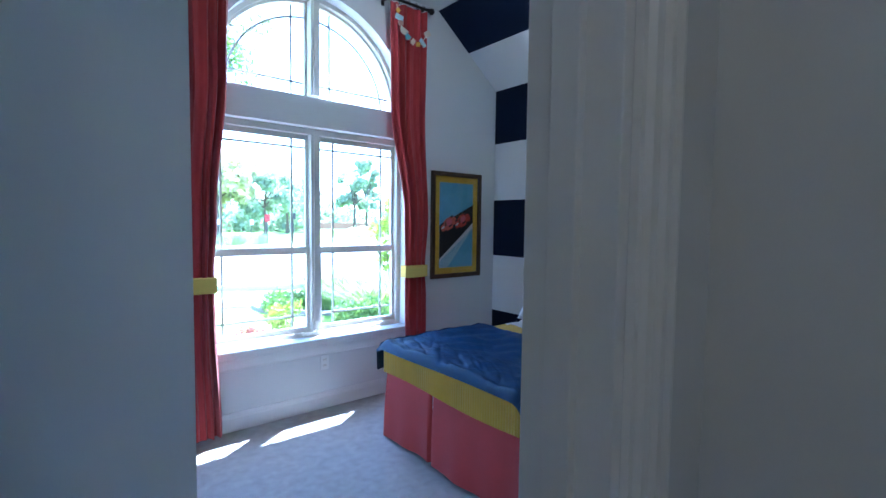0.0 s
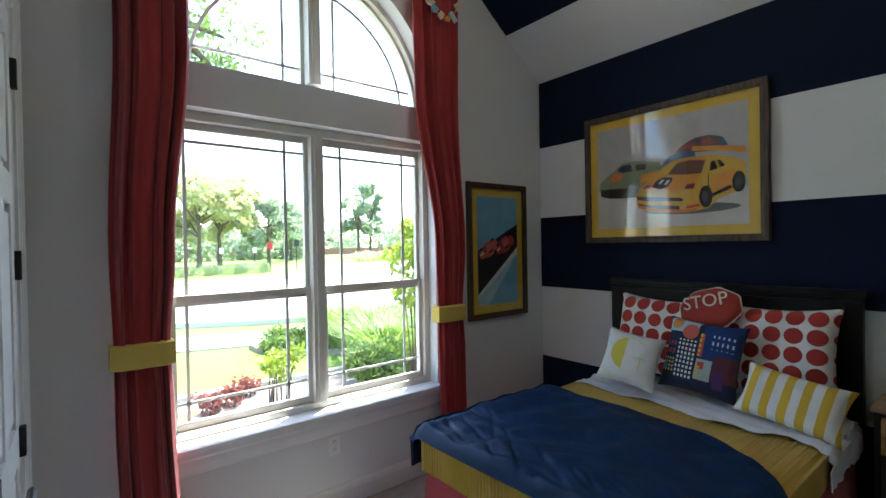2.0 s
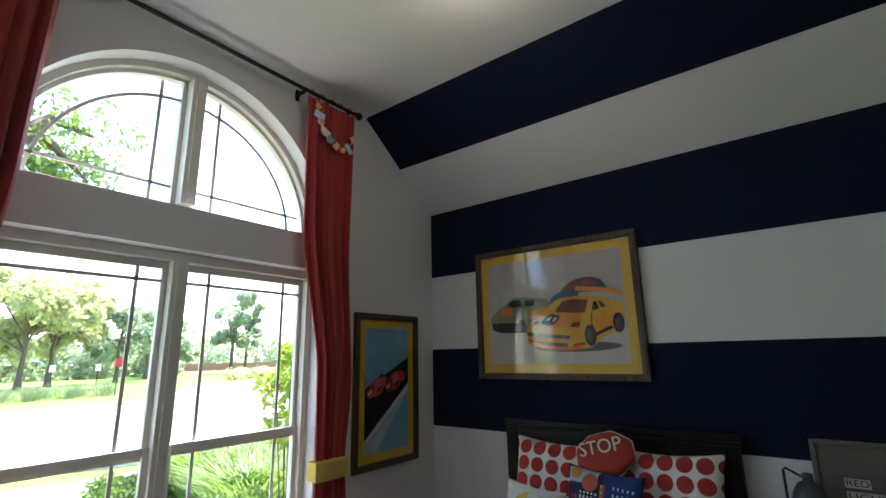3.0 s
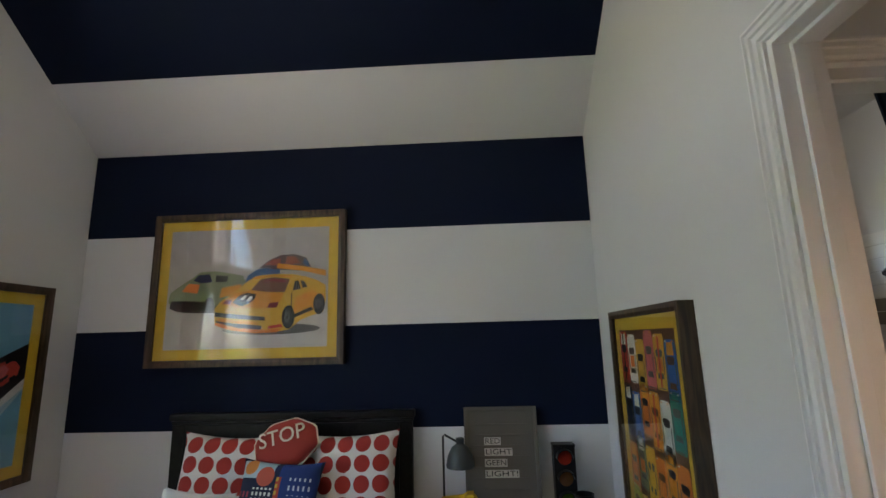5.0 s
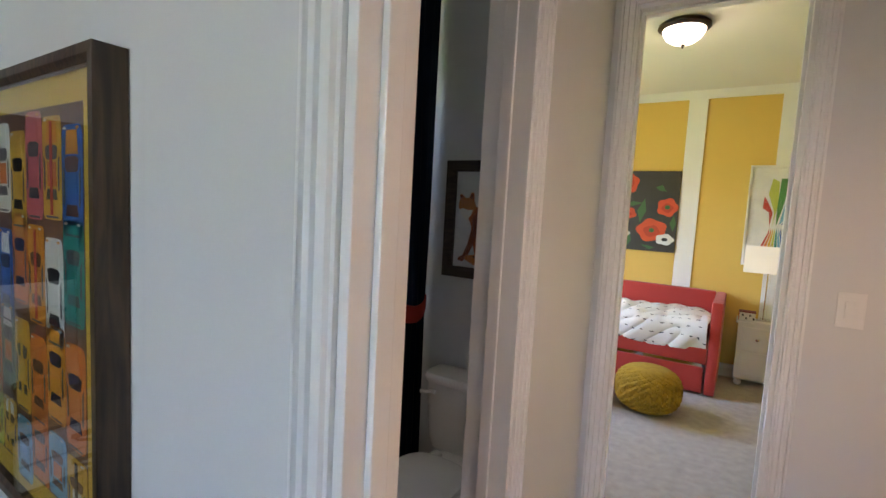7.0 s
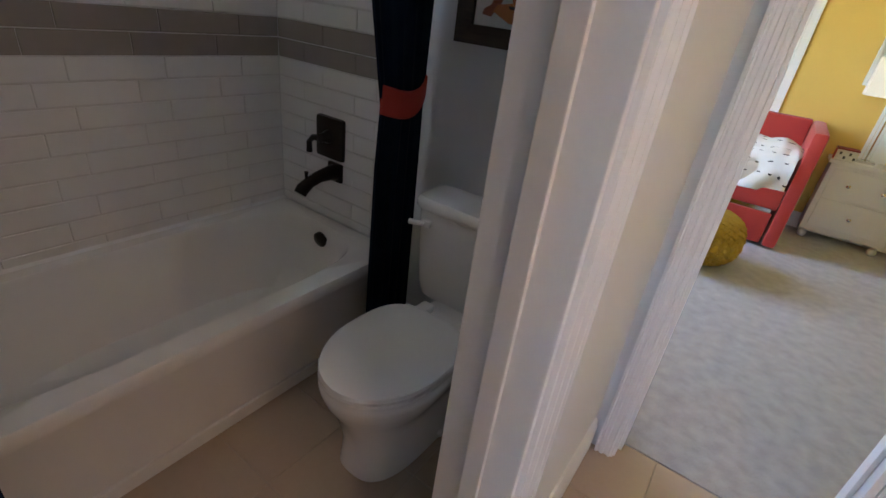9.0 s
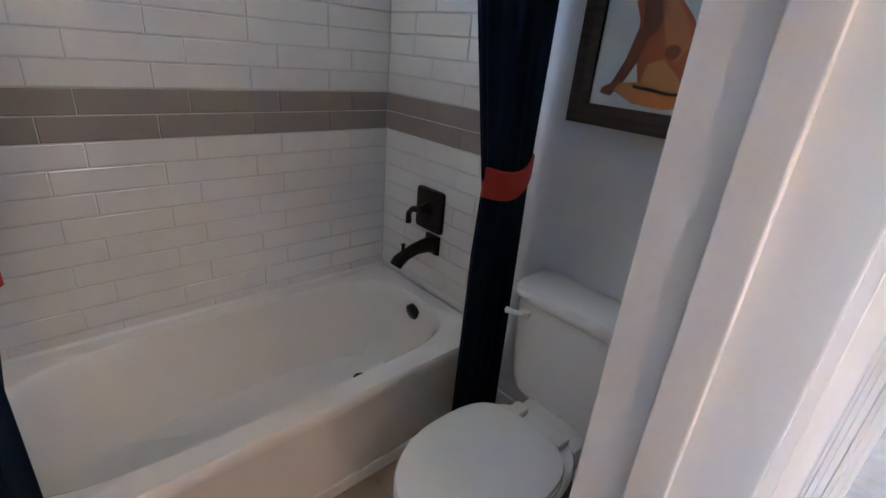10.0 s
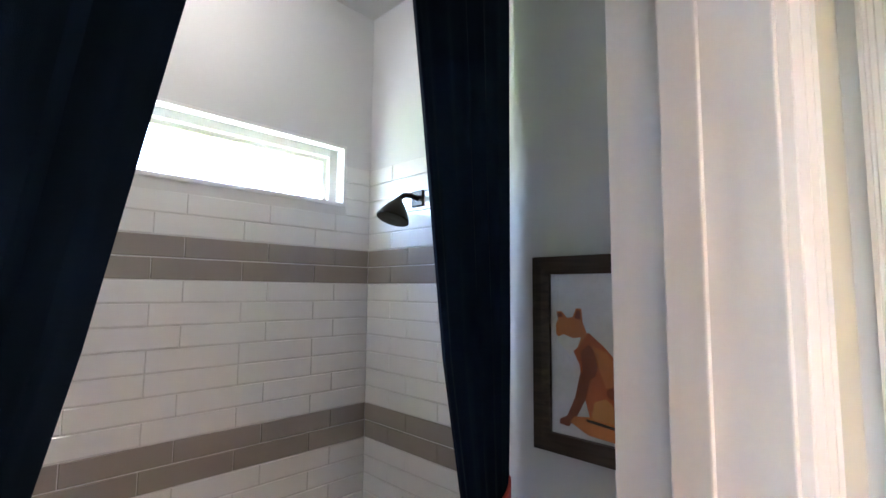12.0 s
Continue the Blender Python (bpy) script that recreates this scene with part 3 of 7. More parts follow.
def kerb(name, line):
    bm = bmesh.new()
    for (xa, ya), (xb, yb) in zip(line, line[1:]):
        n = Vector((ya - yb, xb - xa)).normalized() * 0.09
        prism([(xa + n.x, ya + n.y), (xb + n.x, yb + n.y), (xb - n.x, yb - n.y), (xa - n.x, ya - n.y)], G0, G0 + 0.14, "z", bm)
    structure(name, bm, CONCRETE, "pale concrete street kerb", "kerb")


kerb("kerb_near", near_kerb)
kerb("kerb_far", far_kerb[2:])
ribbon("pavement", [(-30, 13.0), (-8, 12.6), (-2, 12.1), (2.3, 11.65), (4.0, 11.1), (9, 10.9), (30, 12.6)], 1.45, G0 + 0.04, CONCRETE, "pale concrete walkway across the lawn", "pavement")
ribbon("mulch_bed", [(-4, 5.85), (1, 5.9), (4.0, 5.9), (9.0, 5.9)], 3.5, G0 + 0.03, MULCH, "pale grey-brown mulch bed along the house", "ground")
ribbon("mulch_edging", [(-4, 7.66), (1, 7.74), (2.8, 7.78), (4.0, 7.70), (5.2, 7.6)], 0.12, G0 + 0.08, CONCRETE, "pale stone edging of the mulch bed", "edging")
ribbon("bed_edging", [(5.0, 8.35), (4.66, 8.56), (4.2, 9.05), (3.75, 9.35), (3.45, 9.9), (3.44, 10.35)], 0.09, G0 + 0.09, MULCH, "dark timber edging of the grass bed", "edging")


def leaves(centres, radii, count, size, seed, squash=1.0):
    """Many small leaf blades scattered in clumps."""
    rng = np.random.default_rng(seed)
    centres, radii = np.array(centres, float), np.array(radii, float)
    which = rng.integers(0, len(centres), count)
    d = rng.normal(size=(count, 3))
    d /= np.linalg.norm(d, axis=1)[:, None]
    p = centres[which] + d * (radii[which] * rng.uniform(0.35, 1.0, count) ** 0.6)[:, None] * (1, 1, squash)
    u = rng.normal(size=(count, 3))
    u /= np.linalg.norm(u, axis=1)[:, None]
    w = np.cross(u, rng.normal(size=(count, 3)))
    w /= np.linalg.norm(w, axis=1)[:, None]
    s = (size * rng.uniform(0.6, 1.4, count))[:, None]
    v = np.stack((p - u * s, p + w * s * 0.5, p + u * s, p - w * s * 0.5), 1).reshape(-1, 3)
    return v, np.arange(count * 4).reshape(-1, 4)


def leaf_part(name, v, f, mat, parent, label=""):
    me = bpy.data.meshes.new(name)
    me.from_pydata((v - np.array(ORIGIN[parent])).tolist(), [], f.tolist())
    me.materials.append(mat)
    ob = new(name, me)
    ob.parent = parent
    return tagged(ob, label)


def tree(x, y, height, crown, mat, seed, count, size, label, group=""):
    rng = random.Random(seed)
    t = thing("tree", (x, y, G0), label, "tree", group)
    bm = bmesh.new()
    top = height * 0.55
    r = height * 0.022
    pts = [(x + rng.uniform(-0.03, 0.03) * i, y, G0 + top * i / 5) for i in range(6)]
    tube(pts, [r * (1.5 if i == 0 else 1.1 - 0.12 * i) for i in range(6)], 9, bm)
    cs, rs = [], []
    for k in range(9):
        a, z = k * 2.4 + rng.uniform(-0.4, 0.4), G0 + height * rng.uniform(0.36, 0.92)
        d = crown * rng.uniform(0.35, 0.95) * (1.15 - abs((z - G0) / height - 0.6))
        e = Vector((x + d * math.cos(a), y + d * math.sin(a), z))
        s = Vector((x, y, G0 + top * rng.uniform(0.5, 1.0)))
        tube([s, s.lerp(e, 0.5) + Vector((0, 0, 0.08 * height * rng.random())), e], [r * 0.5, r * 0.3, r * 0.1], 6, bm)
        cs.append(tuple(e))
        rs.append(crown * rng.uniform(0.22, 0.5))
        for _ in range(2):
            cs.append(tuple(e + Vector((rng.uniform(-1, 1), rng.uniform(-1, 1), rng.uniform(-0.6, 0.8))) * crown * 0.4))
            rs.append(crown * rng.uniform(0.12, 0.3))
    part("trunk", bm, BARK, t, "rough brown trunk and limbs", True)
    v, f = leaves(cs, rs, count, size, seed)
    leaf_part("crown", v, f, mat, t, "loose leafy crown")


tree(39.5, 73, 13.0, 3.3, LEAFHAZED, 3, 3400, 0.36, "slender green street tree beyond the road", "street trees")
tree(43.0, 75, 12.0, 2.3, LEAFHAZED, 4, 2200, 0.36, "slender green street tree further off", "street trees")
tree(10.7, 52.5, 9.6, 4.0, LEAFWASHED, 5, 6500, 0.27, "broad tree beyond the street, glare put into its leaf colour", "pale trees beyond the street")
tree(13.4, 56, 10.0, 4.0, LEAFWASHED, 15, 6500, 0.27, "broad tree beyond the street, glare put into its leaf colour", "pale trees beyond the street")
tree(19.3, 58, 8.5, 3.2, LEAFHAZED, 6, 3500, 0.28, "round green tree further beyond the street", "green trees beyond the street")
tree(25.0, 66, 8.6, 3.4, LEAFHAZED, 7, 3300, 0.30, "round green tree further beyond the street", "green trees beyond the street")
tree(29.6, 70, 8.0, 3.2, LEAFHAZED, 17, 3000, 0.30, "round green tree further beyond the street", "green trees beyond the street")
tree(5.0, 60, 9.0, 3.6, LEAFHAZED, 18, 3300, 0.30, "round green tree further beyond the street", "green trees beyond the street")
tree(1.75, 9.8, 12.0, 2.0, LEAF, 8, 8000, 0.055, "young tree close to the house with a light crown")


# far woods, a nearer thicket and a low brick wall
def woodland(name, centres, radii, count, size, seed, mat, label):
    v, f = leaves(centres, radii, count, size, seed)
    ob = new(name, bpy.data.meshes.new(name))
    ob.data.from_pydata(v.tolist(), [], f.tolist())
    ob.data.materials.append(mat)
    tagged(ob, label, "woods", kind="stuff")


# woods and thicket take the haze-paled leaf colour
woodland("far_woods", [(x, 125 + 8 * math.sin(x * 0.3), 2.2 + 1.8 * math.sin(x * 0.7)) for x in range(-90, 170, 5)], [4.5 + (i % 3) for i in range(52)], 18000, 0.7, 11, LEAFHAZED, "belt of far green woods, haze put into the leaf colour")
woodland("thicket", [(x, 78 + 4 * math.sin(x * 0.8), 1.6 + 1.2 * math.sin(x * 1.3)) for x in range(-14, 34, 2)], [2.4 + 0.6 * (i % 3) for i in range(24)], 12000, 0.4, 12, LEAFHAZED, "green thicket behind the trees, leaves paled as by haze")
BRICK = material("far_brick", (0.24, 0.12, 0.08), 0.9, vary=0.2, scale=2, grain=30, bump=0.3)
structure("garden_wall", box((-30, 130, 100, 100.3, G0, 1.15)), BRICK, "low red brick boundary wall far off", "wall")


def bush(x, y, r, h, mat, count, size, seed, label, group=""):
    b = thing("bush", (x, y, G0 + 0.02), label, "bush", group)
    rng = random.Random(seed)
    bm = bmesh.new()
    cs = []
    for k in range(10):
        a = k * 2.4
        e = (x + r * 0.65 * math.cos(a) * rng.random(), y + r * 0.65 * math.sin(a) * rng.random(), G0 + h * rng.uniform(0.35, 0.85))
        tube([(x + 0.1 * math.cos(a), y + 0.1 * math.sin(a), G0), e], [0.012, 0.005], 5, bm)
        cs.append(e)
    part("stems", bm, BARK, b)
    v, f = leaves(cs, [r * rng.uniform(0.3, 0.5) for _ in cs], count, size, seed, 0.8)
    leaf_part("foliage", v, f, mat, b)


def grass_clump(x, y, r, h, count, seed, label, mat=None):
    rng = np.random.default_rng(seed)
    a, d = rng.uniform(0, 2 * math.pi, count), r * np.sqrt(rng.random(count)) * 0.5
    base = np.stack((x + d * np.cos(a), y + d * np.sin(a), np.full(count, G0)), 1)
    out = np.stack((np.cos(a), np.sin(a), np.zeros(count)), 1)
    hh = (h * rng.uniform(0.6, 1.1, count))[:, None]
    mid = base + out * r * 0.35 + (0, 0, 1) * hh * 0.75
    tip = base + out * r * rng.uniform(0.7, 1.1, count)[:, None] + (0, 0, 1) * hh
    side = np.stack((-np.sin(a), np.cos(a), np.zeros(count)), 1) * 0.012
    v = np.stack((base - side, base + side, mid + side, mid - side, tip), 1).reshape(-1, 3)
    f = [q for i in range(count) for q in ((i * 5, i * 5 + 1, i * 5 + 2, i * 5 + 3), (i * 5 + 3, i * 5 + 2, i * 5 + 4))]
    ob = thing("ornamental_grass", (x, y, G0), label, "grass", "ornamental grasses", "stuff")
    me = bpy.data.meshes.new("blades")
    me.from_pydata((v - np.array((x, y, G0))).tolist(), [], f)
    me.materials.append(mat or BLADE)
    b = new("blades", me)
    b.parent = ob


bush(3.78, 6.35, 0.60, 0.66, LEAF, 3500, 0.035, 21, "dense dark-green shrub below the window", "shrubs by the house")
bush(2.74, 6.85, 0.36, 0.78, LEAFLIME, 480, 0.04, 23, "small lime-green shrub in the mulch", "shrubs by the house")
bush(4.35, 6.15, 0.55, 2.5, LEAFLIME, 1300, 0.05, 24, "tall lime-green leafy shrub beside the window")
for i, (x, y) in enumerate(((4.75, 8.0), (5.4, 8.7), (5.2, 7.4), (6.0, 8.1), (4.9, 9.3), (6.6, 8.9), (5.7, 9.6), (6.3, 7.3), (4.5, 7.2), (5.0, 10.2))):
    grass_clump(x, y, 0.7, 0.75, 420, 30 + i, "arching green ornamental grass in the garden bed")
for i in range(14):
    grass_clump(4.4 + i * 0.62, 35.6 + 1.1 * (i % 3) + 0.12 * i, 1.0, 0.95 - 0.35 * (i % 3) * 0.6, 110, 60 + i, "clumps of planting beyond the street", BLADEFAR)
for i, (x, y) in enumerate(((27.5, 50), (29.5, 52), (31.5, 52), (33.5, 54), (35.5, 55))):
    bush(x, y, 1.6, 1.0, LEAFWASHED, 420, 0.16, 90 + i, "low pale planting beyond the bend of the street", "planting beyond the bend")
for i, (x, y) in enumerate(((3.85, 9.75), (4.3, 10.25), (4.55, 9.75), (3.95, 10.4))):
    bush(x, y, 0.48, 0.22, LEAF, 800, 0.04, 26 + 40 * i, "low spreading groundcover by the walk", "groundcover by the walk")
LEAFRED = leaf_stuff("red_leaf", (0.20, 0.07, 0.06))
for i, (x, y) in enumerate(((2.3, 7.2), (2.55, 7.45), (2.05, 7.05))):
    bush(x, y, 0.26, 0.26, LEAFRED, 260, 0.03, 80 + i, "low red-leaved plant in the mulch", "red plants in the mulch")
bush(1.55, 6.7, 0.45, 0.22, LEAFWASHED, 500, 0.03, 27, "sparse low plants in the mulch")
box_ = thing("utility_box", (6.9, 10.95, G0), "green metal utility cabinet on the lawn", "utility box")
UTIL = material("utility_green", (0.05, 0.12, 0.08), 0.6)
part("cabinet", box((6.62, 7.18, 10.7, 11.2, G0, 0.12), bevel=0.02), UTIL, box_)
part("lid", box((6.59, 7.21, 10.67, 11.23, 0.12, 0.17), bevel=0.015), UTIL, box_)
for i, (x, y, h) in enumerate(((12.5, 36.8, 2.3), (15.2, 38.5, 2.5), (12.3, 50.5, 1.9), (15.6, 51.0, 1.9))):
    s = thing("street_sign", (x, y, G0), "small sign on a thin post beyond the street", "sign", "street signs")
    part("post", tube([(x, y, G0), (x, y, G0 + h)], 0.035), BLACKMETAL, s)
    part("plate", box((x - 0.2, x + 0.2, y - 0.06, y - 0.04, G0 + h - 0.55, G0 + h), bevel=0.01), REDCLOTH if i == 0 else (BLACKMETAL if i == 1 else TRIM), s)


# ---- soft furnishing helpers ----
def drape(rows, depth, folds, seed, swell=0.5):
    """A gathered curtain. Rows: (z, u0, u1, centre line v); u runs along the wall, v out from it. Gives rings of (u, v, z)."""
    rng = random.Random(seed)
    n = folds * 10
    ph = [rng.uniform(-0.7, 0.7) for _ in range(folds + 1)]
    rings = []
    for z, u0, u1, v, amp in rows:
        front, back = [], []
        for i in range(n + 1):
            s = i / n
            k = s * folds
            p = ph[int(k)] * (1 - k % 1) + ph[min(int(k) + 1, folds)] * (k % 1)
            wave = math.sin(2 * math.pi * k + p + 0.25 * math.sin(z * 2.3 + i * 0.07)) + 0.3 * math.sin(4.3 * math.pi * k + z * 1.7 + seed)
            f = amp * depth * wave * (0.55 + 0.45 * math.sin(seed * 1.3 + k * 1.9))
            front.append((u0 + s * (u1 - u0), v - depth * 0.5 + f, z))
            back.append((u0 + s * (u1 - u0), v - depth * 0.5 + f + 0.012, z))
        rings.append(front + back[::-1])
    return rings


def steps(rows, per=0.06, ease=True):
    """Fills in rows between the given ones."""
    out = [rows[0]]
    for a, b in zip(rows, rows[1:]):
        n = max(2, int(abs(a[0] - b[0]) / per))
        for i in range(1, n + 1):
            t = i / n
            e = t * t * (3 - 2 * t) if ease else t
            out.append((a[0] + t * (b[0] - a[0]),) + tuple(p + e * (q - p) for p, q in zip(a[1:], b[1:])))
    return out


def curtain_north(x_top, x_tie, x_foot, seed, label, group):
    t = thing("curtain", ((x_top[0] + x_top[1]) / 2, 3.83, 0.03), label, "curtain", group)
    rows = steps([(3.46, *x_top, 3.845, 0.30), (2.6, x_top[0] + 0.01, x_top[1] - 0.02, 3.845, 0.42), (1.6, x_tie[0] - 0.01, x_tie[1] + 0.03, 3.84, 0.36), (1.12, *x_tie, 3.84, 0.22),
                  (0.9, x_tie[0], x_tie[1] + 0.01, 3.84, 0.32), (0.035, *x_foot, 3.84, 0.40)])
    part("cloth", skin(drape(rows, 0.085, 5, seed)), REDCLOTH, t, "red woven cloth", True)
    a, b = x_tie
    ring = lambda z, g: [(a - 0.012 - g, 3.852, z), (a - 0.012 - g, 3.775 - g, z), (a + 0.03, 3.752 - g, z), (b - 0.03, 3.752 - g, z), (b + 0.012 + g, 3.775 - g, z), (b + 0.012 + g, 3.852, z)]
    part("tieback", skin([ring(1.062, 0), ring(1.066, 0.004), ring(1.166, 0.004), ring(1.17, 0)]), YELLOWBAND, t, "yellow cloth tieback", True)
    for k in range(5):
        x = x_top[0] + 0.03 + k * (x_top[1] - x_top[0] - 0.06) / 4
        part("ring", tube([(x, 3.82 + 0.026 * math.cos(q * math.pi / 6), 3.495 + 0.026 * math.sin(q * math.pi / 6)) for q in range(13)], 0.003, 6), BLACKMETAL, t)
    return t


curtain_north((1.0, 1.335), (0.985, 1.205), (1.005, 1.245), 5, "long red curtain panel held by a yellow tieback", "window curtains")
curtain_north((2.64, 3.02), (2.805, 3.02), (2.835, 3.02), 9, "long red curtain panel held by a yellow tieback beside the garland", "window curtains")
rod = thing("curtain_rod", (2.0, 3.82, 3.50), "black metal curtain rod with ball finials", "curtain rod")
part("pole", tube([(0.93, 3.82, 3.50), (3.05, 3.82, 3.50)], 0.013, 12), BLACKMETAL, rod, smooth=True)
for x, s in ((0.93, -1), (3.05, 1)):
    m = Matrix.Translation((x, 3.82, 3.50)) @ Matrix.Rotation(radians(90 * s), 4, "Y")
    part("finial", lathe([(0.014, -0.004), (0.02, 0), (0.02, 0.008), (0.012, 0.012), (0.022, 0.022), (0.029, 0.036), (0.026, 0.052), (0.014, 0.063)], seg=16, matrix=m), BLACKMETAL, rod, smooth=True)
for x in (0.97, 2.62, 3.0):
    part("bracket", box((x - 0.012, x + 0.012, 3.83, 3.913, 3.485, 3.50), (x - 0.015, x + 0.015, 3.905, 3.914, 3.45, 3.53), bevel=0.003), BLACKMETAL, rod)
# garland of painted wooden shapes on the curtain
gar = thing("garland", (2.80, 3.75, 3.38), "garland of small painted wooden shapes on the curtain top", "garland")
CREAM = material("cream_paint", (0.68, 0.58, 0.46), 0.5)
PALEBLUE = material("pale_blue_paint", (0.50, 0.64, 0.72), 0.5)
AMBER = material("amber_paint", (0.70, 0.38, 0.04), 0.5)
TEAL = material("teal_paint", (0.16, 0.38, 0.48), 0.5)
PINK = material("faded_rose_paint", (0.55, 0.30, 0.24), 0.5)
knots = [(2.665, 3.42), (2.672, 3.37), (2.685, 3.315), (2.70, 3.27), (2.735, 3.215), (2.775, 3.175), (2.83, 3.145), (2.885, 3.135), (2.935, 3.16), (2.985, 3.25)]
part("cord", tube([(x, 3.755, z) for x, z in knots], 0.003, 6), CREAM, gar)
for i, ((x, z), mat_, w, h, sides) in enumerate(zip(knots[1:], (AMBER, PALEBLUE, PINK, CREAM, TEAL, CREAM, AMBER, PALEBLUE, CREAM), (0.045, 0.075, 0.05, 0.085, 0.06, 0.035, 0.045, 0.075, 0.05), (0.05, 0.042, 0.045, 0.05, 0.05, 0.05, 0.055, 0.035, 0.06), (4, 0, 14, 3, 3, 0, 4, 0, 0))):
    r = -0.9 * (i / 9) - 0.1
    if sides == 0:
        o = [(-w / 2, -h / 2), (w / 2, -h / 2), (w / 2, h / 2), (-w / 2, h / 2)]
    elif sides == 3:
        o = [(w / 2 * math.cos(math.pi + math.pi * k / 10), 0.4 * h + h * math.sin(math.pi + math.pi * k / 10)) for k in range(11)]
    else:
        o = [(w / 2 * math.cos(2 * math.pi * k / sides), h / 2 * math.sin(2 * math.pi * k / sides)) for k in range(sides)]
    o = [(x + a * math.cos(r) - b * math.sin(r), z + a * math.sin(r) + b * math.cos(r)) for a, b in o]
    part("shape", prism(o, 3.738, 3.750), mat_, gar)


# ---- pictures ----
def framed(name, u0, u1, z0, z1, plane, axis, out, rim, mat_w, inner, frame_mat, frame_label, label, thick=0.032, group=""):
    """A framed and glazed picture on a wall; returns the thing and a function that lays flat shapes on its print."""
    if axis == "x":
        q = lambda u, d, z: (plane + out * d, u, z)
    else:
        q = lambda u, d, z: (u, plane + out * d, z)
    t = thing(name, q((u0 + u1) / 2, 0.01, z0), label, "picture", group)

    def slab(ua, ub, za, zb, d0, d1, bevel=0.0):
        a, b = q(ua, d0, za), q(ub, d1, zb)
        return box((min(a[0], b[0]), max(a[0], b[0]), min(a[1], b[1]), max(a[1], b[1]), za, zb), bevel=bevel)

    bars = bmesh.new()
    rebate = thick - 0.024
    prof = [(0, 0.002), (0, thick), (rim * 0.55, thick), (rim * 0.75, thick * 0.95), (rim, thick * 0.9), (rim, 0.002)]
    loops = []
    for a, d in prof:
        loops.append([q(u0 + a, d, z0 + a), q(u1 - a, d, z0 + a), q(u1 - a, d, z1 - a), q(u0 + a, d, z1 - a)])
    made = [[bars.verts.new(p) for p in l] for l in loops]
    for a, b in zip(made, made[1:] + made[:1]):
        for k in range(4):
            bars.faces.new((a[k], a[(k + 1) % 4], b[(k + 1) % 4], b[k]))
    part("frame", bars, frame_mat, t, frame_label)
    part("mat_board", slab(u0 + rim, u1 - rim, z0 + rim, z1 - rim, rebate, rebate + 0.004), mat_w, t, "bright card mount")
    i0, i1, j0, j1 = u0 + rim + inner, u1 - rim - inner, z0 + rim + inner, z1 - rim - inner
    g = part("glazing", slab(u0 + rim, u1 - rim, z0 + rim, z1 - rim, thick - 0.007, thick - 0.005), PICGLASS, t, "clear picture glass")
    g.visible_shadow = False

    def lay(name_, pts, mat_, level, label_=""):
        """pts in 0..1 across the print; flip so that 0 is the viewer's left."""
        flip = (axis == "x" and out < 0) or (axis == "y" and out > 0)
        w = [((i1 - p * (i1 - i0)) if flip else (i0 + p * (i1 - i0)), j0 + r * (j1 - j0)) for p, r in pts]
        d0, d1 = rebate + 0.004 + level * 0.0006, rebate + 0.0046 + level * 0.0006
        if axis == "x":
            bm_ = prism(w, plane + out * d0, plane + out * d1, "x")
        else:
            bm_ = prism(w, plane + out * d0, plane + out * d1, "y")
        return part(name_, bm_, mat_, t, label_)

    return t, lay


def paint(name, colour, rough=0.5):
    return material(name, colour, rough, vary=0.12, scale=12, grain=90, bump=0.0)


MOUNT = paint("yellow_mount", (0.62, 0.40, 0.03))
PRINTGREY = paint("print_grey", (0.42, 0.40, 0.39))
PRINTGREY2 = paint("print_pale_grey", (0.50, 0.48, 0.46))
INKYEL, INKORA, INKRED, INKBLU = paint("ink_yellow", (0.62, 0.36, 0.03)), paint("ink_orange", (0.62, 0.17, 0.02)), paint("ink_red", (0.48, 0.05, 0.03)), paint("ink_blue", (0.03, 0.12, 0.42))
INKNAVY, INKBLK, INKGRN, INKTEAL = paint("ink_navy", (0.01, 0.02, 0.07)), paint("ink_black", (0.012, 0.012, 0.013)), paint("ink_olive", (0.20, 0.24, 0.14)), paint("ink_teal", (0.02, 0.24, 0.21))
INKWHT, INKPNK, INKBRN, INKSKY = paint("ink_white", (0.66, 0.66, 0.62)), paint("ink_rose", (0.55, 0.12, 0.14)), paint("ink_brown", (0.14, 0.06, 0.03)), paint("ink_sky", (0.16, 0.38, 0.55))
INKAMB, INKMAR, INKLIME = paint("ink_amber", (0.66, 0.27, 0.02)), paint("ink_maroon", (0.20, 0.025, 0.03)), paint("ink_lime", (0.45, 0.50, 0.06))


def blob(cx, cz, rx, rz, n=14, a=0.0, sq=1.0):
    return [(cx + rx * math.copysign(abs(math.cos(2 * math.pi * k / n + a)) ** sq, math.cos(2 * math.pi * k / n + a)), cz + rz * math.copysign(abs(math.sin(2 * math.pi * k / n + a)) ** sq, math.sin(2 * math.pi * k / n + a))) for k in range(n)]


# the large print of toy cars above the bed
SHADE = paint("ink_grey", (0.10, 0.10, 0.105))
_, lay = framed("car_print", 2.208, 3.430, 1.586, 2.534, XE, "x", -1, 0.042, MOUNT, 0.062, WALNUT, "dark walnut frame", "large walnut-framed print of toy cars with a yellow mount", 0.05)
lay("backdrop", [(0, 0), (1, 0), (1, 1), (0, 1)], PRINTGREY, 0)
lay("backdrop", [(0, 0), (1, 0), (1, 0.30), (0, 0.38)], PRINTGREY2, 1)
lay("shadow", blob(0.24, 0.33, 0.20, 0.035), INKBLK, 2)
lay("shadow", blob(0.66, 0.15, 0.30, 0.045), SHADE, 2)
INKDUSK, INKDENIM, INKRUSSET = paint("ink_dusk", (0.10, 0.075, 0.08)), paint("ink_denim", (0.035, 0.10, 0.24)), paint("ink_russet", (0.26, 0.075, 0.05))
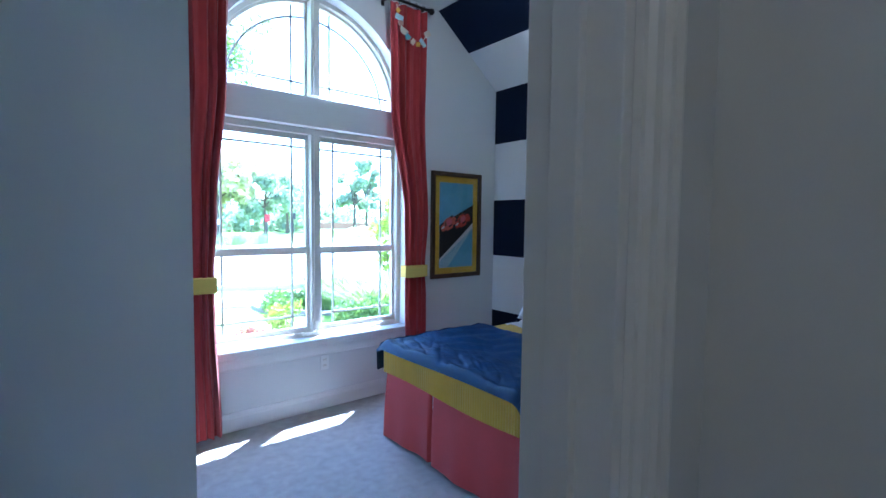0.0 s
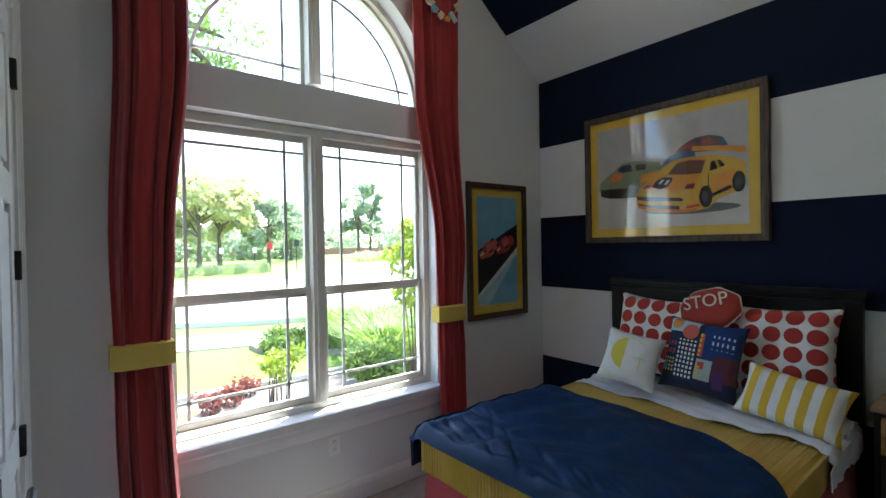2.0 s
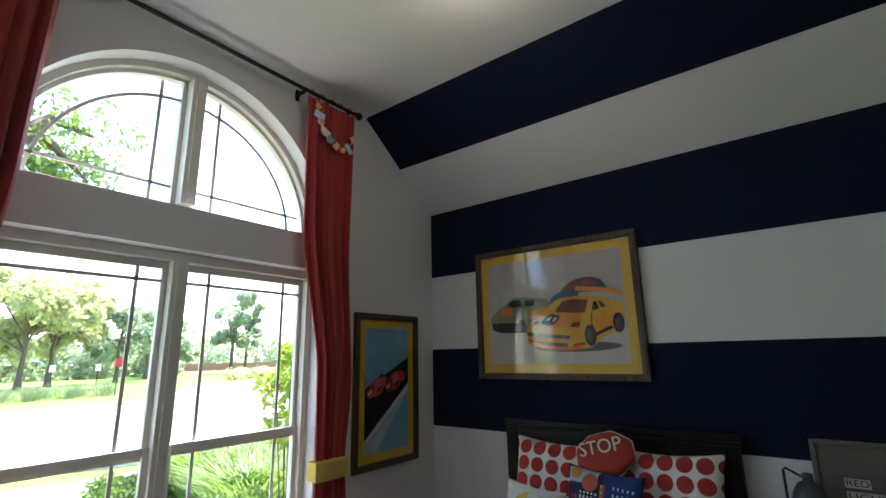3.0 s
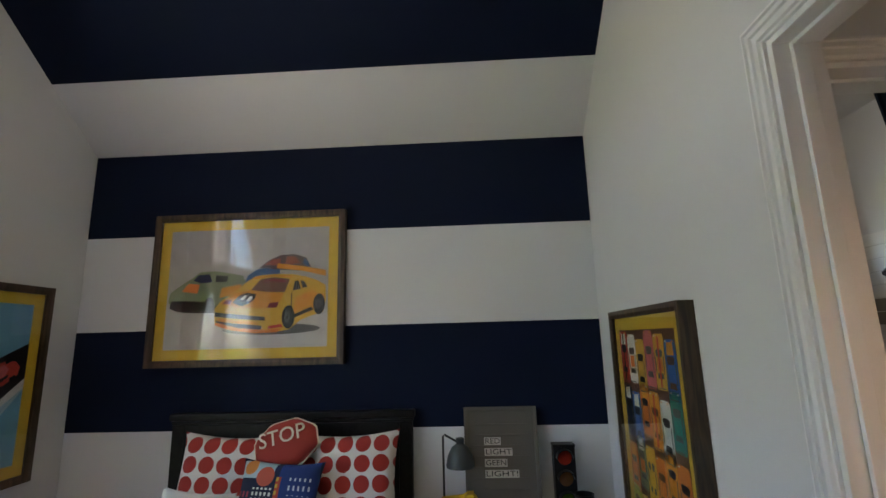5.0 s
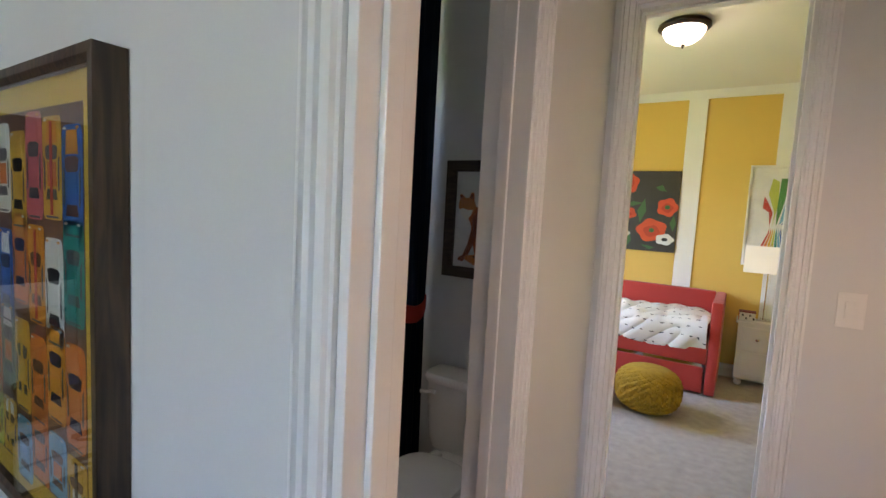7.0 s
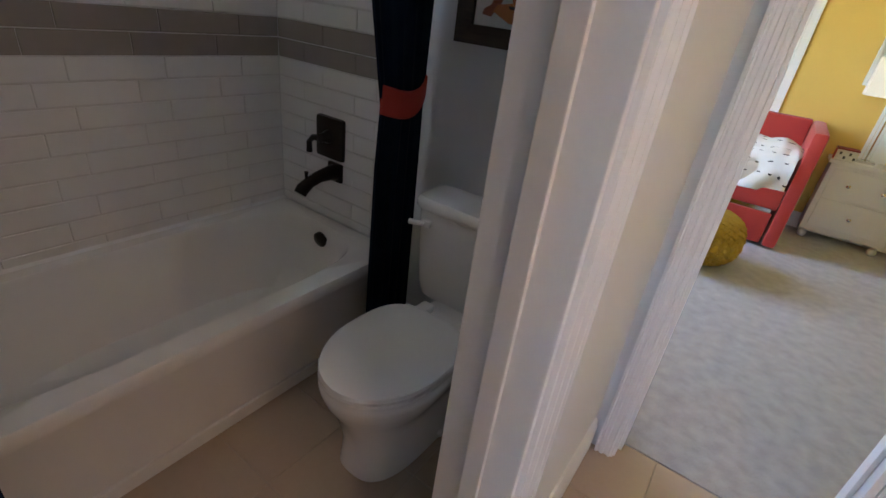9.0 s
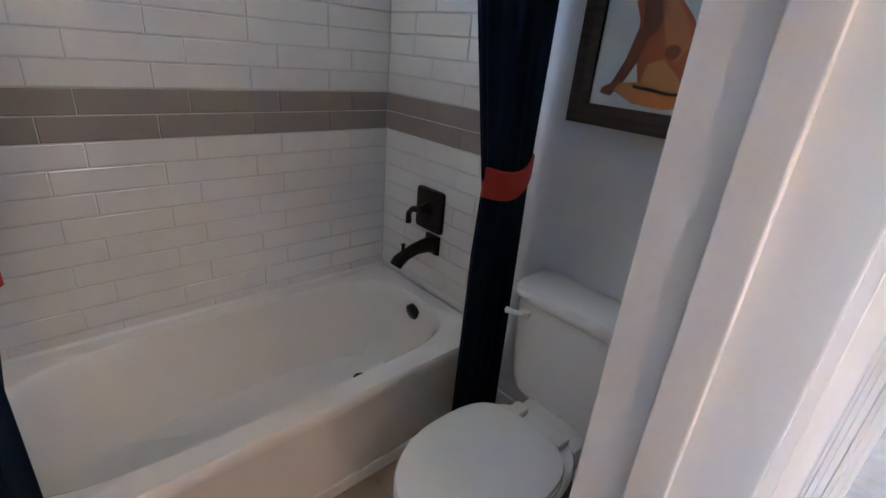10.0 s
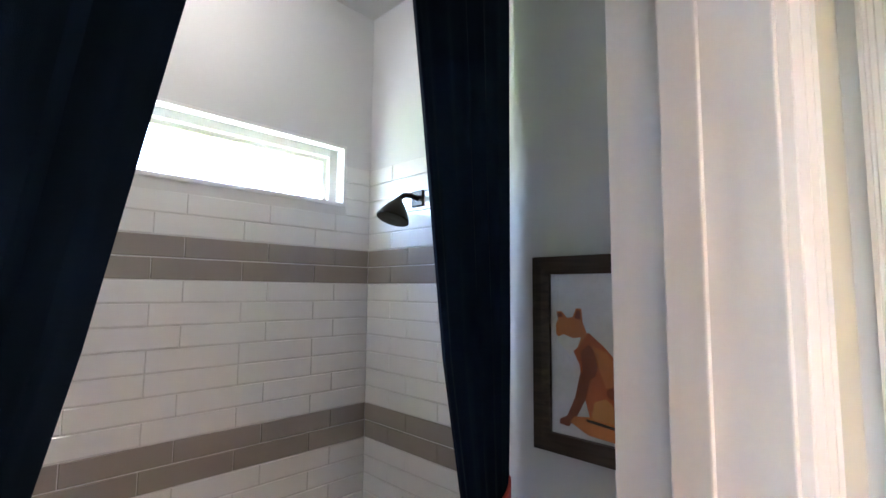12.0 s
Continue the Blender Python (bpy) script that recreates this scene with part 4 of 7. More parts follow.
lay("back_car", [(0.485, 0.54), (0.50, 0.60), (0.55, 0.645), (0.62, 0.665), (0.70, 0.645), (0.70, 0.56)], INKDENIM, 2)
lay("back_car", [(0.57, 0.66), (0.63, 0.725), (0.70, 0.765), (0.79, 0.77), (0.86, 0.735), (0.89, 0.665), (0.88, 0.62), (0.70, 0.64)], INKDUSK, 2)
lay("back_car", [(0.60, 0.685), (0.65, 0.73), (0.70, 0.735), (0.70, 0.675)], INKRUSSET, 3)
lay("back_car", [(0.73, 0.685), (0.74, 0.75), (0.79, 0.75), (0.83, 0.69)], INKRUSSET, 3)
lay("back_car", [(0.84, 0.69), (0.85, 0.735), (0.875, 0.70), (0.88, 0.65)], INKDENIM, 3)
lay("far_car", [(0.01, 0.40), (0.02, 0.47), (0.08, 0.53), (0.15, 0.59), (0.20, 0.64), (0.30, 0.645), (0.40, 0.62), (0.47, 0.60), (0.50, 0.52), (0.48, 0.42), (0.38, 0.36), (0.20, 0.31), (0.04, 0.33)], INKGRN, 2)
lay("far_car", [(0.16, 0.57), (0.19, 0.615), (0.26, 0.62), (0.28, 0.555), (0.21, 0.545)], INKNAVY, 3)
lay("far_car", [(0.30, 0.55), (0.30, 0.61), (0.38, 0.60), (0.37, 0.55)], INKBLK, 3)
lay("far_car", [(0.09, 0.48), (0.13, 0.545), (0.20, 0.535), (0.19, 0.46)], INKORA, 3)
lay("far_car", [(0.02, 0.34), (0.03, 0.40), (0.12, 0.40), (0.24, 0.39), (0.24, 0.32), (0.06, 0.32)], INKBLK, 3)
lay("far_car", blob(0.27, 0.37, 0.03, 0.055), INKBLK, 4)
lay("far_car", [(0.33, 0.42), (0.34, 0.50), (0.46, 0.53), (0.46, 0.45)], INKAMB, 3)
lay("car_body", [(0.305, 0.26), (0.305, 0.33), (0.34, 0.39), (0.42, 0.46), (0.50, 0.55), (0.56, 0.595), (0.66, 0.605), (0.78, 0.60), (0.86, 0.575), (0.93, 0.545), (0.985, 0.50), (0.99, 0.39), (0.975, 0.28), (0.90, 0.25), (0.84, 0.22), (0.77, 0.145), (0.68, 0.125), (0.58, 0.125), (0.46, 0.145), (0.36, 0.17), (0.31, 0.21)], INKYEL, 4)
lay("bonnet", [(0.335, 0.37), (0.42, 0.45), (0.52, 0.475), (0.73, 0.445), (0.70, 0.36), (0.62, 0.32), (0.45, 0.33)], INKAMB, 5)
lay("side_panel", [(0.79, 0.24), (0.80, 0.40), (0.90, 0.46), (0.98, 0.42), (0.97, 0.36), (0.90, 0.28)], INKAMB, 5)
lay("spoiler", [(0.68, 0.655), (0.685, 0.695), (0.84, 0.665), (0.985, 0.625), (0.985, 0.575), (0.84, 0.625)], INKAMB, 6)
lay("windscreen", [(0.525, 0.475), (0.585, 0.565), (0.665, 0.578), (0.765, 0.56), (0.735, 0.45), (0.64, 0.455)], INKBRN, 6)
lay("windscreen_edge", [(0.60, 0.555), (0.665, 0.566), (0.75, 0.55), (0.74, 0.53), (0.66, 0.545), (0.60, 0.535)], INKMAR, 7)
lay("side_window", [(0.785, 0.46), (0.795, 0.54), (0.815, 0.545), (0.835, 0.475)], INKBLK, 6)
lay("side_window", [(0.845, 0.48), (0.83, 0.545), (0.85, 0.54), (0.875, 0.49)], INKBLK, 6)
lay("door_line", [(0.775, 0.44), (0.775, 0.30), (0.781, 0.30), (0.781, 0.44)], INKBLK, 6)
lay("bumper", [(0.308, 0.265), (0.308, 0.30), (0.45, 0.275), (0.62, 0.25), (0.62, 0.22), (0.45, 0.24)], INKBLK, 6)
lay("bumper", [(0.32, 0.205), (0.315, 0.235), (0.45, 0.20), (0.60, 0.18), (0.60, 0.14), (0.46, 0.16)], INKBLK, 6)
lay("bumper", [(0.64, 0.15), (0.64, 0.175), (0.72, 0.19), (0.73, 0.165)], INKRED, 6)
lay("badge", [(0.415, 0.375), (0.45, 0.43), (0.50, 0.455), (0.56, 0.44), (0.55, 0.40), (0.52, 0.365), (0.47, 0.345)], INKBLK, 7)
lay("badge", [(0.46, 0.40), (0.49, 0.435), (0.505, 0.43), (0.48, 0.395)], INKWHT, 8)
lay("badge", [(0.50, 0.385), (0.52, 0.425), (0.54, 0.42), (0.52, 0.38)], INKWHT, 8)
lay("grille", [(0.33, 0.225), (0.33, 0.25), (0.44, 0.225), (0.58, 0.21), (0.58, 0.185), (0.44, 0.20)], INKAMB, 7)
lay("lower_lip", [(0.31, 0.195), (0.32, 0.215), (0.46, 0.165), (0.62, 0.145), (0.72, 0.155), (0.70, 0.125), (0.56, 0.12), (0.40, 0.15)], INKORA, 7)
lay("sill", [(0.795, 0.235), (0.795, 0.265), (0.90, 0.325), (0.915, 0.30)], INKBLK, 6)
lay("air_scoop", [(0.845, 0.40), (0.86, 0.445), (0.875, 0.41)], INKORA, 6)
lay("roof_line", [(0.535, 0.565), (0.54, 0.585), (0.66, 0.60), (0.78, 0.585), (0.775, 0.572), (0.66, 0.585)], INKAMB, 7)
lay("pillar", [(0.770, 0.46), (0.782, 0.56), (0.790, 0.56), (0.780, 0.455)], INKYEL, 8)
for u, z, r in ((0.762, 0.245, 0.040), (0.948, 0.345, 0.036)):
    lay("tyre", blob(u, z, r, r * 2.4, a=-0.08), INKBLK, 7)
    lay("wheel", blob(u - 0.006, z, r * 0.42, r * 1.2), SHADE, 8)
    lay("hub", blob(u - 0.006, z, r * 0.16, r * 0.5), INKBLK, 9)
lay("headlamp", [(0.355, 0.365), (0.37, 0.395), (0.41, 0.40), (0.40, 0.365)], INKMAR, 7)
lay("headlamp", [(0.63, 0.325), (0.645, 0.365), (0.70, 0.37), (0.69, 0.325)], INKMAR, 7)
# the narrow print beside the window
_, lay = framed("road_print", 3.172, 3.822, 1.012, 2.066, YN, "y", -1, 0.042, MOUNT, 0.062, WALNUT, "dark walnut frame", "walnut-framed print of a red toy car on a dark road", 0.032)
lay("sky_field", [(0, 0), (1, 0), (1, 1), (0, 1)], INKSKY, 0)
lay("pale_field", [(0, 0), (0.25, 0), (1, 0.46), (1, 0.72), (0, 0.45)], paint("ink_mist", (0.36, 0.52, 0.58)), 1)
lay("blue_field", [(0.25, 0), (1, 0), (1, 0.30), (0.65, 0.22)], INKSKY, 2)
lay("road_edge", [(0, 0.07), (0, 0.10), (1, 0.53), (1, 0.47)], INKWHT, 3)
lay("road_band", [(0, 0.10), (1, 0.53), (1, 0.75), (0, 0.50)], INKBLK, 4)
CORAL = paint("ink_coral", (0.55, 0.11, 0.06))


def slanted(u, z, pts, turn=0.42, across=1.75):
    """Points about (u, z), turned along the road; the print is taller than wide."""
    c, q = math.cos(turn), math.sin(turn)
    return [(u + (a * c - b * q), z + (a * q + b * c) / across) for a, b in pts]


for u, z, m_ in ((0.27, 0.515, CORAL), (0.68, 0.555, INKRED)):
    lay("toy_car", slanted(u, z, [(-0.24, -0.06), (-0.25, 0.02), (-0.16, 0.09), (-0.02, 0.13), (0.12, 0.12), (0.22, 0.06), (0.25, -0.02), (0.20, -0.09), (0.02, -0.12), (-0.16, -0.11)]), m_, 5)
    lay("cabin", slanted(u, z, [(-0.08, 0.02), (-0.04, 0.09), (0.08, 0.09), (0.12, 0.02), (0.05, -0.03), (-0.05, -0.03)]), INKPNK, 6)
    lay("windscreen", slanted(u, z, [(-0.13, 0.0), (-0.10, 0.08), (-0.05, 0.08), (-0.08, -0.02)]), INKBRN, 7)
    lay("side_window", slanted(u, z, [(-0.03, -0.04), (0.09, -0.03), (0.08, -0.06), (-0.02, -0.07)]), INKBLK, 7)
    lay("stripe", slanted(u, z, [(-0.24, -0.02), (-0.23, 0.01), (-0.14, 0.02), (-0.14, -0.01)]), INKWHT, 7)
    for da, db in ((-0.15, -0.10), (0.13, -0.095), (-0.17, 0.075), (0.14, 0.105)):
        lay("tyre", slanted(u, z, [(da - 0.04, db - 0.02), (da + 0.04, db - 0.02), (da + 0.04, db + 0.02), (da - 0.04, db + 0.02)]), INKBLK, 6)
# the poster of toy cars seen from above
_, lay = framed("toy_car_poster", 2.856, 3.652, 0.79, 1.825, YS, "y", 1, 0.034, MOUNT, 0.058, WALNUT, "dark walnut frame", "walnut-framed poster of rows of colourful toy cars", 0.06)
lay("backdrop", [(0, 0), (1, 0), (1, 1), (0, 1)], INKBRN, 0)
CARS = [[INKRED, INKWHT, INKYEL, INKPNK, INKYEL, INKBLU], [INKNAVY, INKBLU, INKORA, INKAMB, INKWHT, INKTEAL], [INKORA, INKGRN, INKYEL, INKORA, INKAMB, INKORA], [INKLIME, INKYEL, INKSKY, INKORA, INKSKY, INKYEL]]
TOPS = [0.99, 0.72, 0.45, 0.19]
LONG = [0.275, 0.275, 0.265, 0.20]
for r, row in enumerate(CARS):
    for c, body in enumerate(row):
        rr = random.Random(r * 10 + c)
        u0, w = c / 6 + 0.002, 1 / 6 - 0.004
        z1 = min(0.995, TOPS[r] + 0.012 - 0.025 * ((c + r) % 3))
        z0 = z1 - LONG[r] + 0.012 * ((c * 2 + r) % 3)
        cu, cz = u0 + w / 2, (z0 + z1) / 2
        h = z1 - z0
        glassy = rr.choice([INKBLK, SHADE, INKBRN, INKNAVY])
        lay("toy_car", blob(cu, cz, w / 2, h / 2, 28, 0, 0.30 if (r + c) % 2 else 0.20), body, 2)
        lay("bonnet", [(cu - w * 0.30, z0 + h * 0.74), (cu + w * 0.30, z0 + h * 0.74), (cu + w * 0.24, z0 + h * 0.95), (cu - w * 0.24, z0 + h * 0.95)], rr.choice([body, body, INKAMB, INKWHT]), 3)
        lay("windscreen", [(cu - w * 0.28, z0 + h * 0.60), (cu - w * 0.20, z0 + h * 0.585), (cu + w * 0.20, z0 + h * 0.585), (cu + w * 0.28, z0 + h * 0.60), (cu + w * 0.33, z0 + h * 0.70), (cu + w * 0.18, z0 + h * 0.725), (cu - w * 0.18, z0 + h * 0.725), (cu - w * 0.33, z0 + h * 0.70)], glassy, 4)
        lay("rear_window", [(cu - w * 0.30, z0 + h * 0.20), (cu + w * 0.30, z0 + h * 0.20), (cu + w * 0.24, z0 + h * 0.30), (cu - w * 0.24, z0 + h * 0.30)], glassy, 4)
        for sd in (-1, 1):
            lay("side_window", [(cu + sd * w * 0.34, z0 + h * 0.30), (cu + sd * w * 0.40, z0 + h * 0.28), (cu + sd * w * 0.42, z0 + h * 0.62), (cu + sd * w * 0.35, z0 + h * 0.57)], SHADE, 4)
            lay("lamp", blob(cu + sd * w * 0.30, z1 - h * 0.035, w * 0.08, h * 0.014, 8), rr.choice([INKWHT, INKAMB]), 5)
        lay("roof", [(cu - w * 0.24, z0 + h * 0.33), (cu + w * 0.24, z0 + h * 0.33), (cu + w * 0.22, z0 + h * 0.56), (cu - w * 0.22, z0 + h * 0.56)], rr.choice([body, body, INKWHT, INKORA, body]), 3)
        lay("bumper", [(cu - w * 0.32, z0 + h * 0.02), (cu + w * 0.32, z0 + h * 0.02), (cu + w * 0.32, z0 + h * 0.04), (cu - w * 0.32, z0 + h * 0.04)], SHADE, 4)
        if (r + c) % 4 == 0:
            lay("racing_stripe", [(cu - w * 0.07, z0 + h * 0.05), (cu + w * 0.07, z0 + h * 0.05), (cu + w * 0.07, z1 - h * 0.05), (cu - w * 0.07, z1 - h * 0.05)], rr.choice([INKRED, INKBLK, INKYEL]), 5)
# painting in the bathroom: plain rust and cream shapes
FOXFRAME = wood("dark_brown_frame", (0.022, 0.013, 0.009), (0.055, 0.035, 0.024))
_, lay = framed("bathroom_picture", 2.705, 3.196, 1.22, 1.812, YB - 0.012, "y", 1, 0.055, INKWHT, 0.0, FOXFRAME, "dark brown frame", "dark-framed watercolour with plain rust-red shapes", 0.055)
RUST, RUST2 = paint("watercolour_rust", (0.40, 0.09, 0.02)), paint("watercolour_orange", (0.50, 0.17, 0.04))
lay("paper", [(0, 0), (1, 0), (1, 1), (0, 1)], paint("watercolour_paper", (0.62, 0.64, 0.68)), 0)
RUST3 = paint("watercolour_brown", (0.20, 0.045, 0.015))
lay("rust_shape", [(0.20, 0.52), (0.22, 0.60), (0.33, 0.64), (0.45, 0.565), (0.58, 0.46), (0.67, 0.36), (0.71, 0.22), (0.70, 0.07), (0.34, 0.10), (0.27, 0.30), (0.25, 0.44)], RUST, 1)
lay("orange_shape", [(0.36, 0.56), (0.47, 0.53), (0.57, 0.43), (0.62, 0.33), (0.55, 0.24), (0.46, 0.33), (0.40, 0.45)], RUST2, 2)
lay("brown_shape", [(0.26, 0.52), (0.33, 0.57), (0.42, 0.50), (0.38, 0.38), (0.29, 0.34)], RUST3, 2)
lay("amber_shape", [(0.34, 0.12), (0.37, 0.23), (0.46, 0.26), (0.56, 0.20), (0.64, 0.13), (0.50, 0.11)], paint("watercolour_amber", (0.52, 0.24, 0.07)), 3)
lay("brown_shape", blob(0.515, 0.295, 0.05, 0.035, 12), RUST3, 3)
lay("brown_shape", [(0.07, 0.065), (0.08, 0.095), (0.14, 0.12), (0.21, 0.24), (0.26, 0.40), (0.34, 0.36), (0.30, 0.24), (0.22, 0.12), (0.15, 0.055)], RUST3, 4)
lay("rust_shape", [(0.05, 0.62), (0.05, 0.68), (0.07, 0.715), (0.055, 0.76), (0.10, 0.765), (0.15, 0.725), (0.20, 0.73), (0.23, 0.785), (0.275, 0.785), (0.285, 0.70), (0.32, 0.63), (0.24, 0.54), (0.13, 0.56)], RUST2, 5)
lay("brown_shape", [(0.068, 0.725), (0.062, 0.752), (0.095, 0.755), (0.12, 0.73)], RUST3, 6)
lay("brown_shape", [(0.215, 0.725), (0.235, 0.772), (0.265, 0.772), (0.268, 0.715)], RUST3, 6)
lay("cream_shape", [(0.08, 0.565), (0.06, 0.60), (0.12, 0.62), (0.20, 0.60), (0.27, 0.61), (0.24, 0.545), (0.17, 0.495)], INKWHT, 6)
lay("orange_shape", [(0.17, 0.085), (0.20, 0.125), (0.34, 0.14), (0.54, 0.125), (0.72, 0.12), (0.73, 0.045), (0.54, 0.02), (0.32, 0.03)], RUST2, 7)
lay("dark_shape", [(0.30, 0.125), (0.42, 0.118), (0.56, 0.105), (0.71, 0.112), (0.71, 0.10), (0.56, 0.09), (0.42, 0.10), (0.31, 0.108)], INKBLK, 8)


# ---- bed ----
def sheet_mesh(fn, nu, nv, thick):
    """A closed cloth from a surface fn(u, v) in 0..1, with a little thickness."""
    bm = bmesh.new()
    top = [[Vector(fn(i / nu, j / nv)) for j in range(nv + 1)] for i in range(nu + 1)]
    nor = [[None] * (nv + 1) for _ in range(nu + 1)]
    for i in range(nu + 1):
        for j in range(nv + 1):
            a = top[min(i + 1, nu)][j] - top[max(i - 1, 0)][j]
            b = top[i][min(j + 1, nv)] - top[i][max(j - 1, 0)]
            nor[i][j] = a.cross(b).normalized()
    va = [[bm.verts.new(p) for p in r] for r in top]
    vb = [[bm.verts.new(top[i][j] - nor[i][j] * thick) for j in range(nv + 1)] for i in range(nu + 1)]
    for i in range(nu):
        for j in range(nv):
            bm.faces.new((va[i][j], va[i + 1][j], va[i + 1][j + 1], va[i][j + 1]))
            bm.faces.new((vb[i][j], vb[i][j + 1], vb[i + 1][j + 1], vb[i + 1][j]))
    for i in range(nu):
        bm.faces.new((va[i][0], vb[i][0], vb[i + 1][0], va[i + 1][0]))
        bm.faces.new((va[i][nv], va[i + 1][nv], vb[i + 1][nv], vb[i][nv]))
    for j in range(nv):
        bm.faces.new((va[0][j], va[0][j + 1], vb[0][j + 1], vb[0][j]))
        bm.faces.new((va[nu][j], vb[nu][j], vb[nu][j + 1], va[nu][j + 1]))
    return bm


BX, BYL, BYR, BTOP = 2.20, 3.13, 1.84, 0.655
bed = thing("bed", (3.1, 2.49, 0), "made-up bed with a dark wooden headboard and red skirt", "bed")
hb = part("headboard", box((3.985, 4.022, 1.80, 3.20, 0.0, 1.285), bevel=0.004), DARKWOOD, bed, "black-brown wooden headboard")
part("cap_rail", box((3.955, 4.022, 1.785, 3.215, 1.285, 1.325), (3.965, 4.02, 1.795, 3.205, 1.262, 1.285), bevel=0.008), DARKWOOD, hb)
part("post", box((3.968, 3.986, 1.80, 1.875, 0.0, 1.262), bevel=0.004), DARKWOOD, hb)
part("post", box((3.968, 3.986, 3.125, 3.20, 0.0, 1.262), bevel=0.004), DARKWOOD, hb)
part("rail", box((3.968, 3.986, 1.875, 3.125, 1.18, 1.262), (3.974, 3.986, 1.875, 3.125, 1.165, 1.18), bevel=0.004), DARKWOOD, hb)
part("mattress", box((BX + 0.01, 3.965, BYR + 0.01, BYL - 0.01, 0.34, BTOP), bevel=0.03), SHEET, bed, "white mattress", True)


def skirt(line, seed, pleat_at=()):
    """A hanging valance along (x, y) line, with soft waves and inverted pleats."""
    (xa, ya), (xb, yb) = line
    L = math.hypot(xb - xa, yb - ya)
    nx, ny = (yb - ya) / L, -(xb - xa) / L

    def fn(u, v):
        s = u * L
        out = 0.012 * v * (1 - v) * 2 + (1 - v) * (0.012 * math.sin(s * 9 + seed) + 0.006 * math.sin(s * 23 + seed * 2)) + 0.02 * (1 - v)
        for p in pleat_at:
            out -= 0.06 * (0.15 + (1 - v)) * math.exp(-((s - p) / 0.012) ** 2)
        return (xa + (xb - xa) * u + nx * out, ya + (yb - ya) * u + ny * out, 0.025 + v * 0.50)

    return sheet_mesh(fn, int(L / 0.012), 14, 0.004)


part("skirt", skirt(((BX, BYL), (BX, BYR)), 1.0, (0.52,)), REDSKIRT, bed, "red pleated bed skirt", True)
part("skirt", skirt(((BX, BYR), (3.96, BYR)), 2.0, (0.85,)), REDSKIRT, bed, "red pleated bed skirt", True)
part("skirt", skirt(((3.96, BYL), (BX, BYL)), 3.0, (0.85,)), REDSKIRT, bed, "red pleated bed skirt", True)


def over(s, half, drop_l, drop_r, r=0.035, gap=0.012):
    """Across the bed: s from 0 (hanging on the far side) to 1; gives y, z offset from the top, by arc length."""
    flat = 2 * half
    total = drop_l + flat + drop_r
    d = s * total
    mid = (BYL + BYR) / 2
    if d < drop_l:
        return mid + half + gap, -(drop_l - d)
    if d > drop_l + flat:
        return mid - half - gap, -(d - drop_l - flat)
    y = mid + half - (d - drop_l)
    e = min(d - drop_l, drop_l + flat - d)
    return y, (-r * (1 - min(e / r, 1)) ** 2 * 0.5)


half_w = (BYL - BYR) / 2
YELQUILT = material("yellow_quilt", (0.56, 0.36, 0.03), 0.85, vary=0.12, scale=8, grain=300, bump=0.3, sheen=0.2)


def coverlet(u, v):
    """Yellow ribbed coverlet: v along the bed from the foot drop to under the sheet, u across."""
    d = v * 1.515
    y, dz = over(u, half_w, 0.13, 0.14, gap=0.020)
    rib = 0.0022 * math.sin((y if abs(dz) < 0.03 else dz) * 2 * math.pi / 0.022)
    if d < 0.18:
        sag = 0.012 * math.sin(u * 7) * (1 - d / 0.18)
        rr = 0.0030 * math.sin(y * 2 * math.pi / 0.020)
        return (BX - 0.024 - rr, min(max(y, BYR - 0.018), BYL + 0.018), BTOP + 0.006 - (0.18 - d) + sag)
    x = BX - 0.024 + (d - 0.18)
    if dz < -0.03:
        rib = 0.0
        y += 0.0022 * math.sin(x * 2 * math.pi / 0.022)
    return (x, y, BTOP + 0.010 + dz + rib + 0.004 * math.sin(x * 5 + y * 3))


part("coverlet", sheet_mesh(coverlet, 230, 64, 0.005), YELQUILT, bed, "mustard-yellow ribbed coverlet", True)


def sheet_fold(u, v):
    """White sheet turned back over the coverlet, with a short hang on the near side."""
    y, dz = over(u, half_w, 0.10, 0.15, gap=0.026)
    edge = 3.40 + 0.03 * math.sin(u * 5.5 + 0.8) + 0.016 * math.sin(u * 17) + 0.008 * noise.noise(Vector((u * 40, 1, 0)))
    if u > 0.9:
        edge -= 0.9 * (u - 0.9)
    x = edge + v * (3.93 - edge)
    w = 0.010 * math.sin(x * 38 + u * 9) * math.sin(u * 23 + x * 7) + 0.006 * math.sin(x * 60 + u * 31) + 0.010 * abs(noise.noise(Vector((x * 9, y * 13, 2))))
    side = dz < -0.04 and u > 0.5
    hang = 0.02 * math.sin(x * 16) if side else 0
    return (x, y - ((0.012 + abs(w)) if side else 0), BTOP + 0.024 + dz + (hang * 0.5 if side else w))


part("sheet", sheet_mesh(sheet_fold, 90, 40, 0.004), SHEET, bed, "rumpled white sheet", True)
comf = thing("comforter", (2.6, 2.45, BTOP), "rumpled navy comforter spread over the foot of the bed", "comforter")


def across(u):
    """Section of the comforter across the bed: a short hang on the far side, a soft wide bend and a long flared hang on the near side."""
    r, far, near = 0.10, 0.19, 0.50
    flat = BYL + 0.035 - (BYR + r - 0.035)
    d = u * (far + flat + r * math.pi / 2 + near)
    if d < far:
        return BYL + 0.045, -(far - d), 0.0
    d -= far
    if d < flat:
        e = min(1, d / 0.05)
        return BYL + 0.035 - d, -0.02 * (1 - e) ** 2, 0.0
    d -= flat
    if d < r * math.pi / 2:
        a = d / r
        return BYR + r - 0.035 - r * math.sin(a), -r * (1 - math.cos(a)), a / (math.pi / 2)
    d -= r * math.pi / 2
    return BYR - 0.035 - 0.16 * d, -r - d * 0.985, 1.0


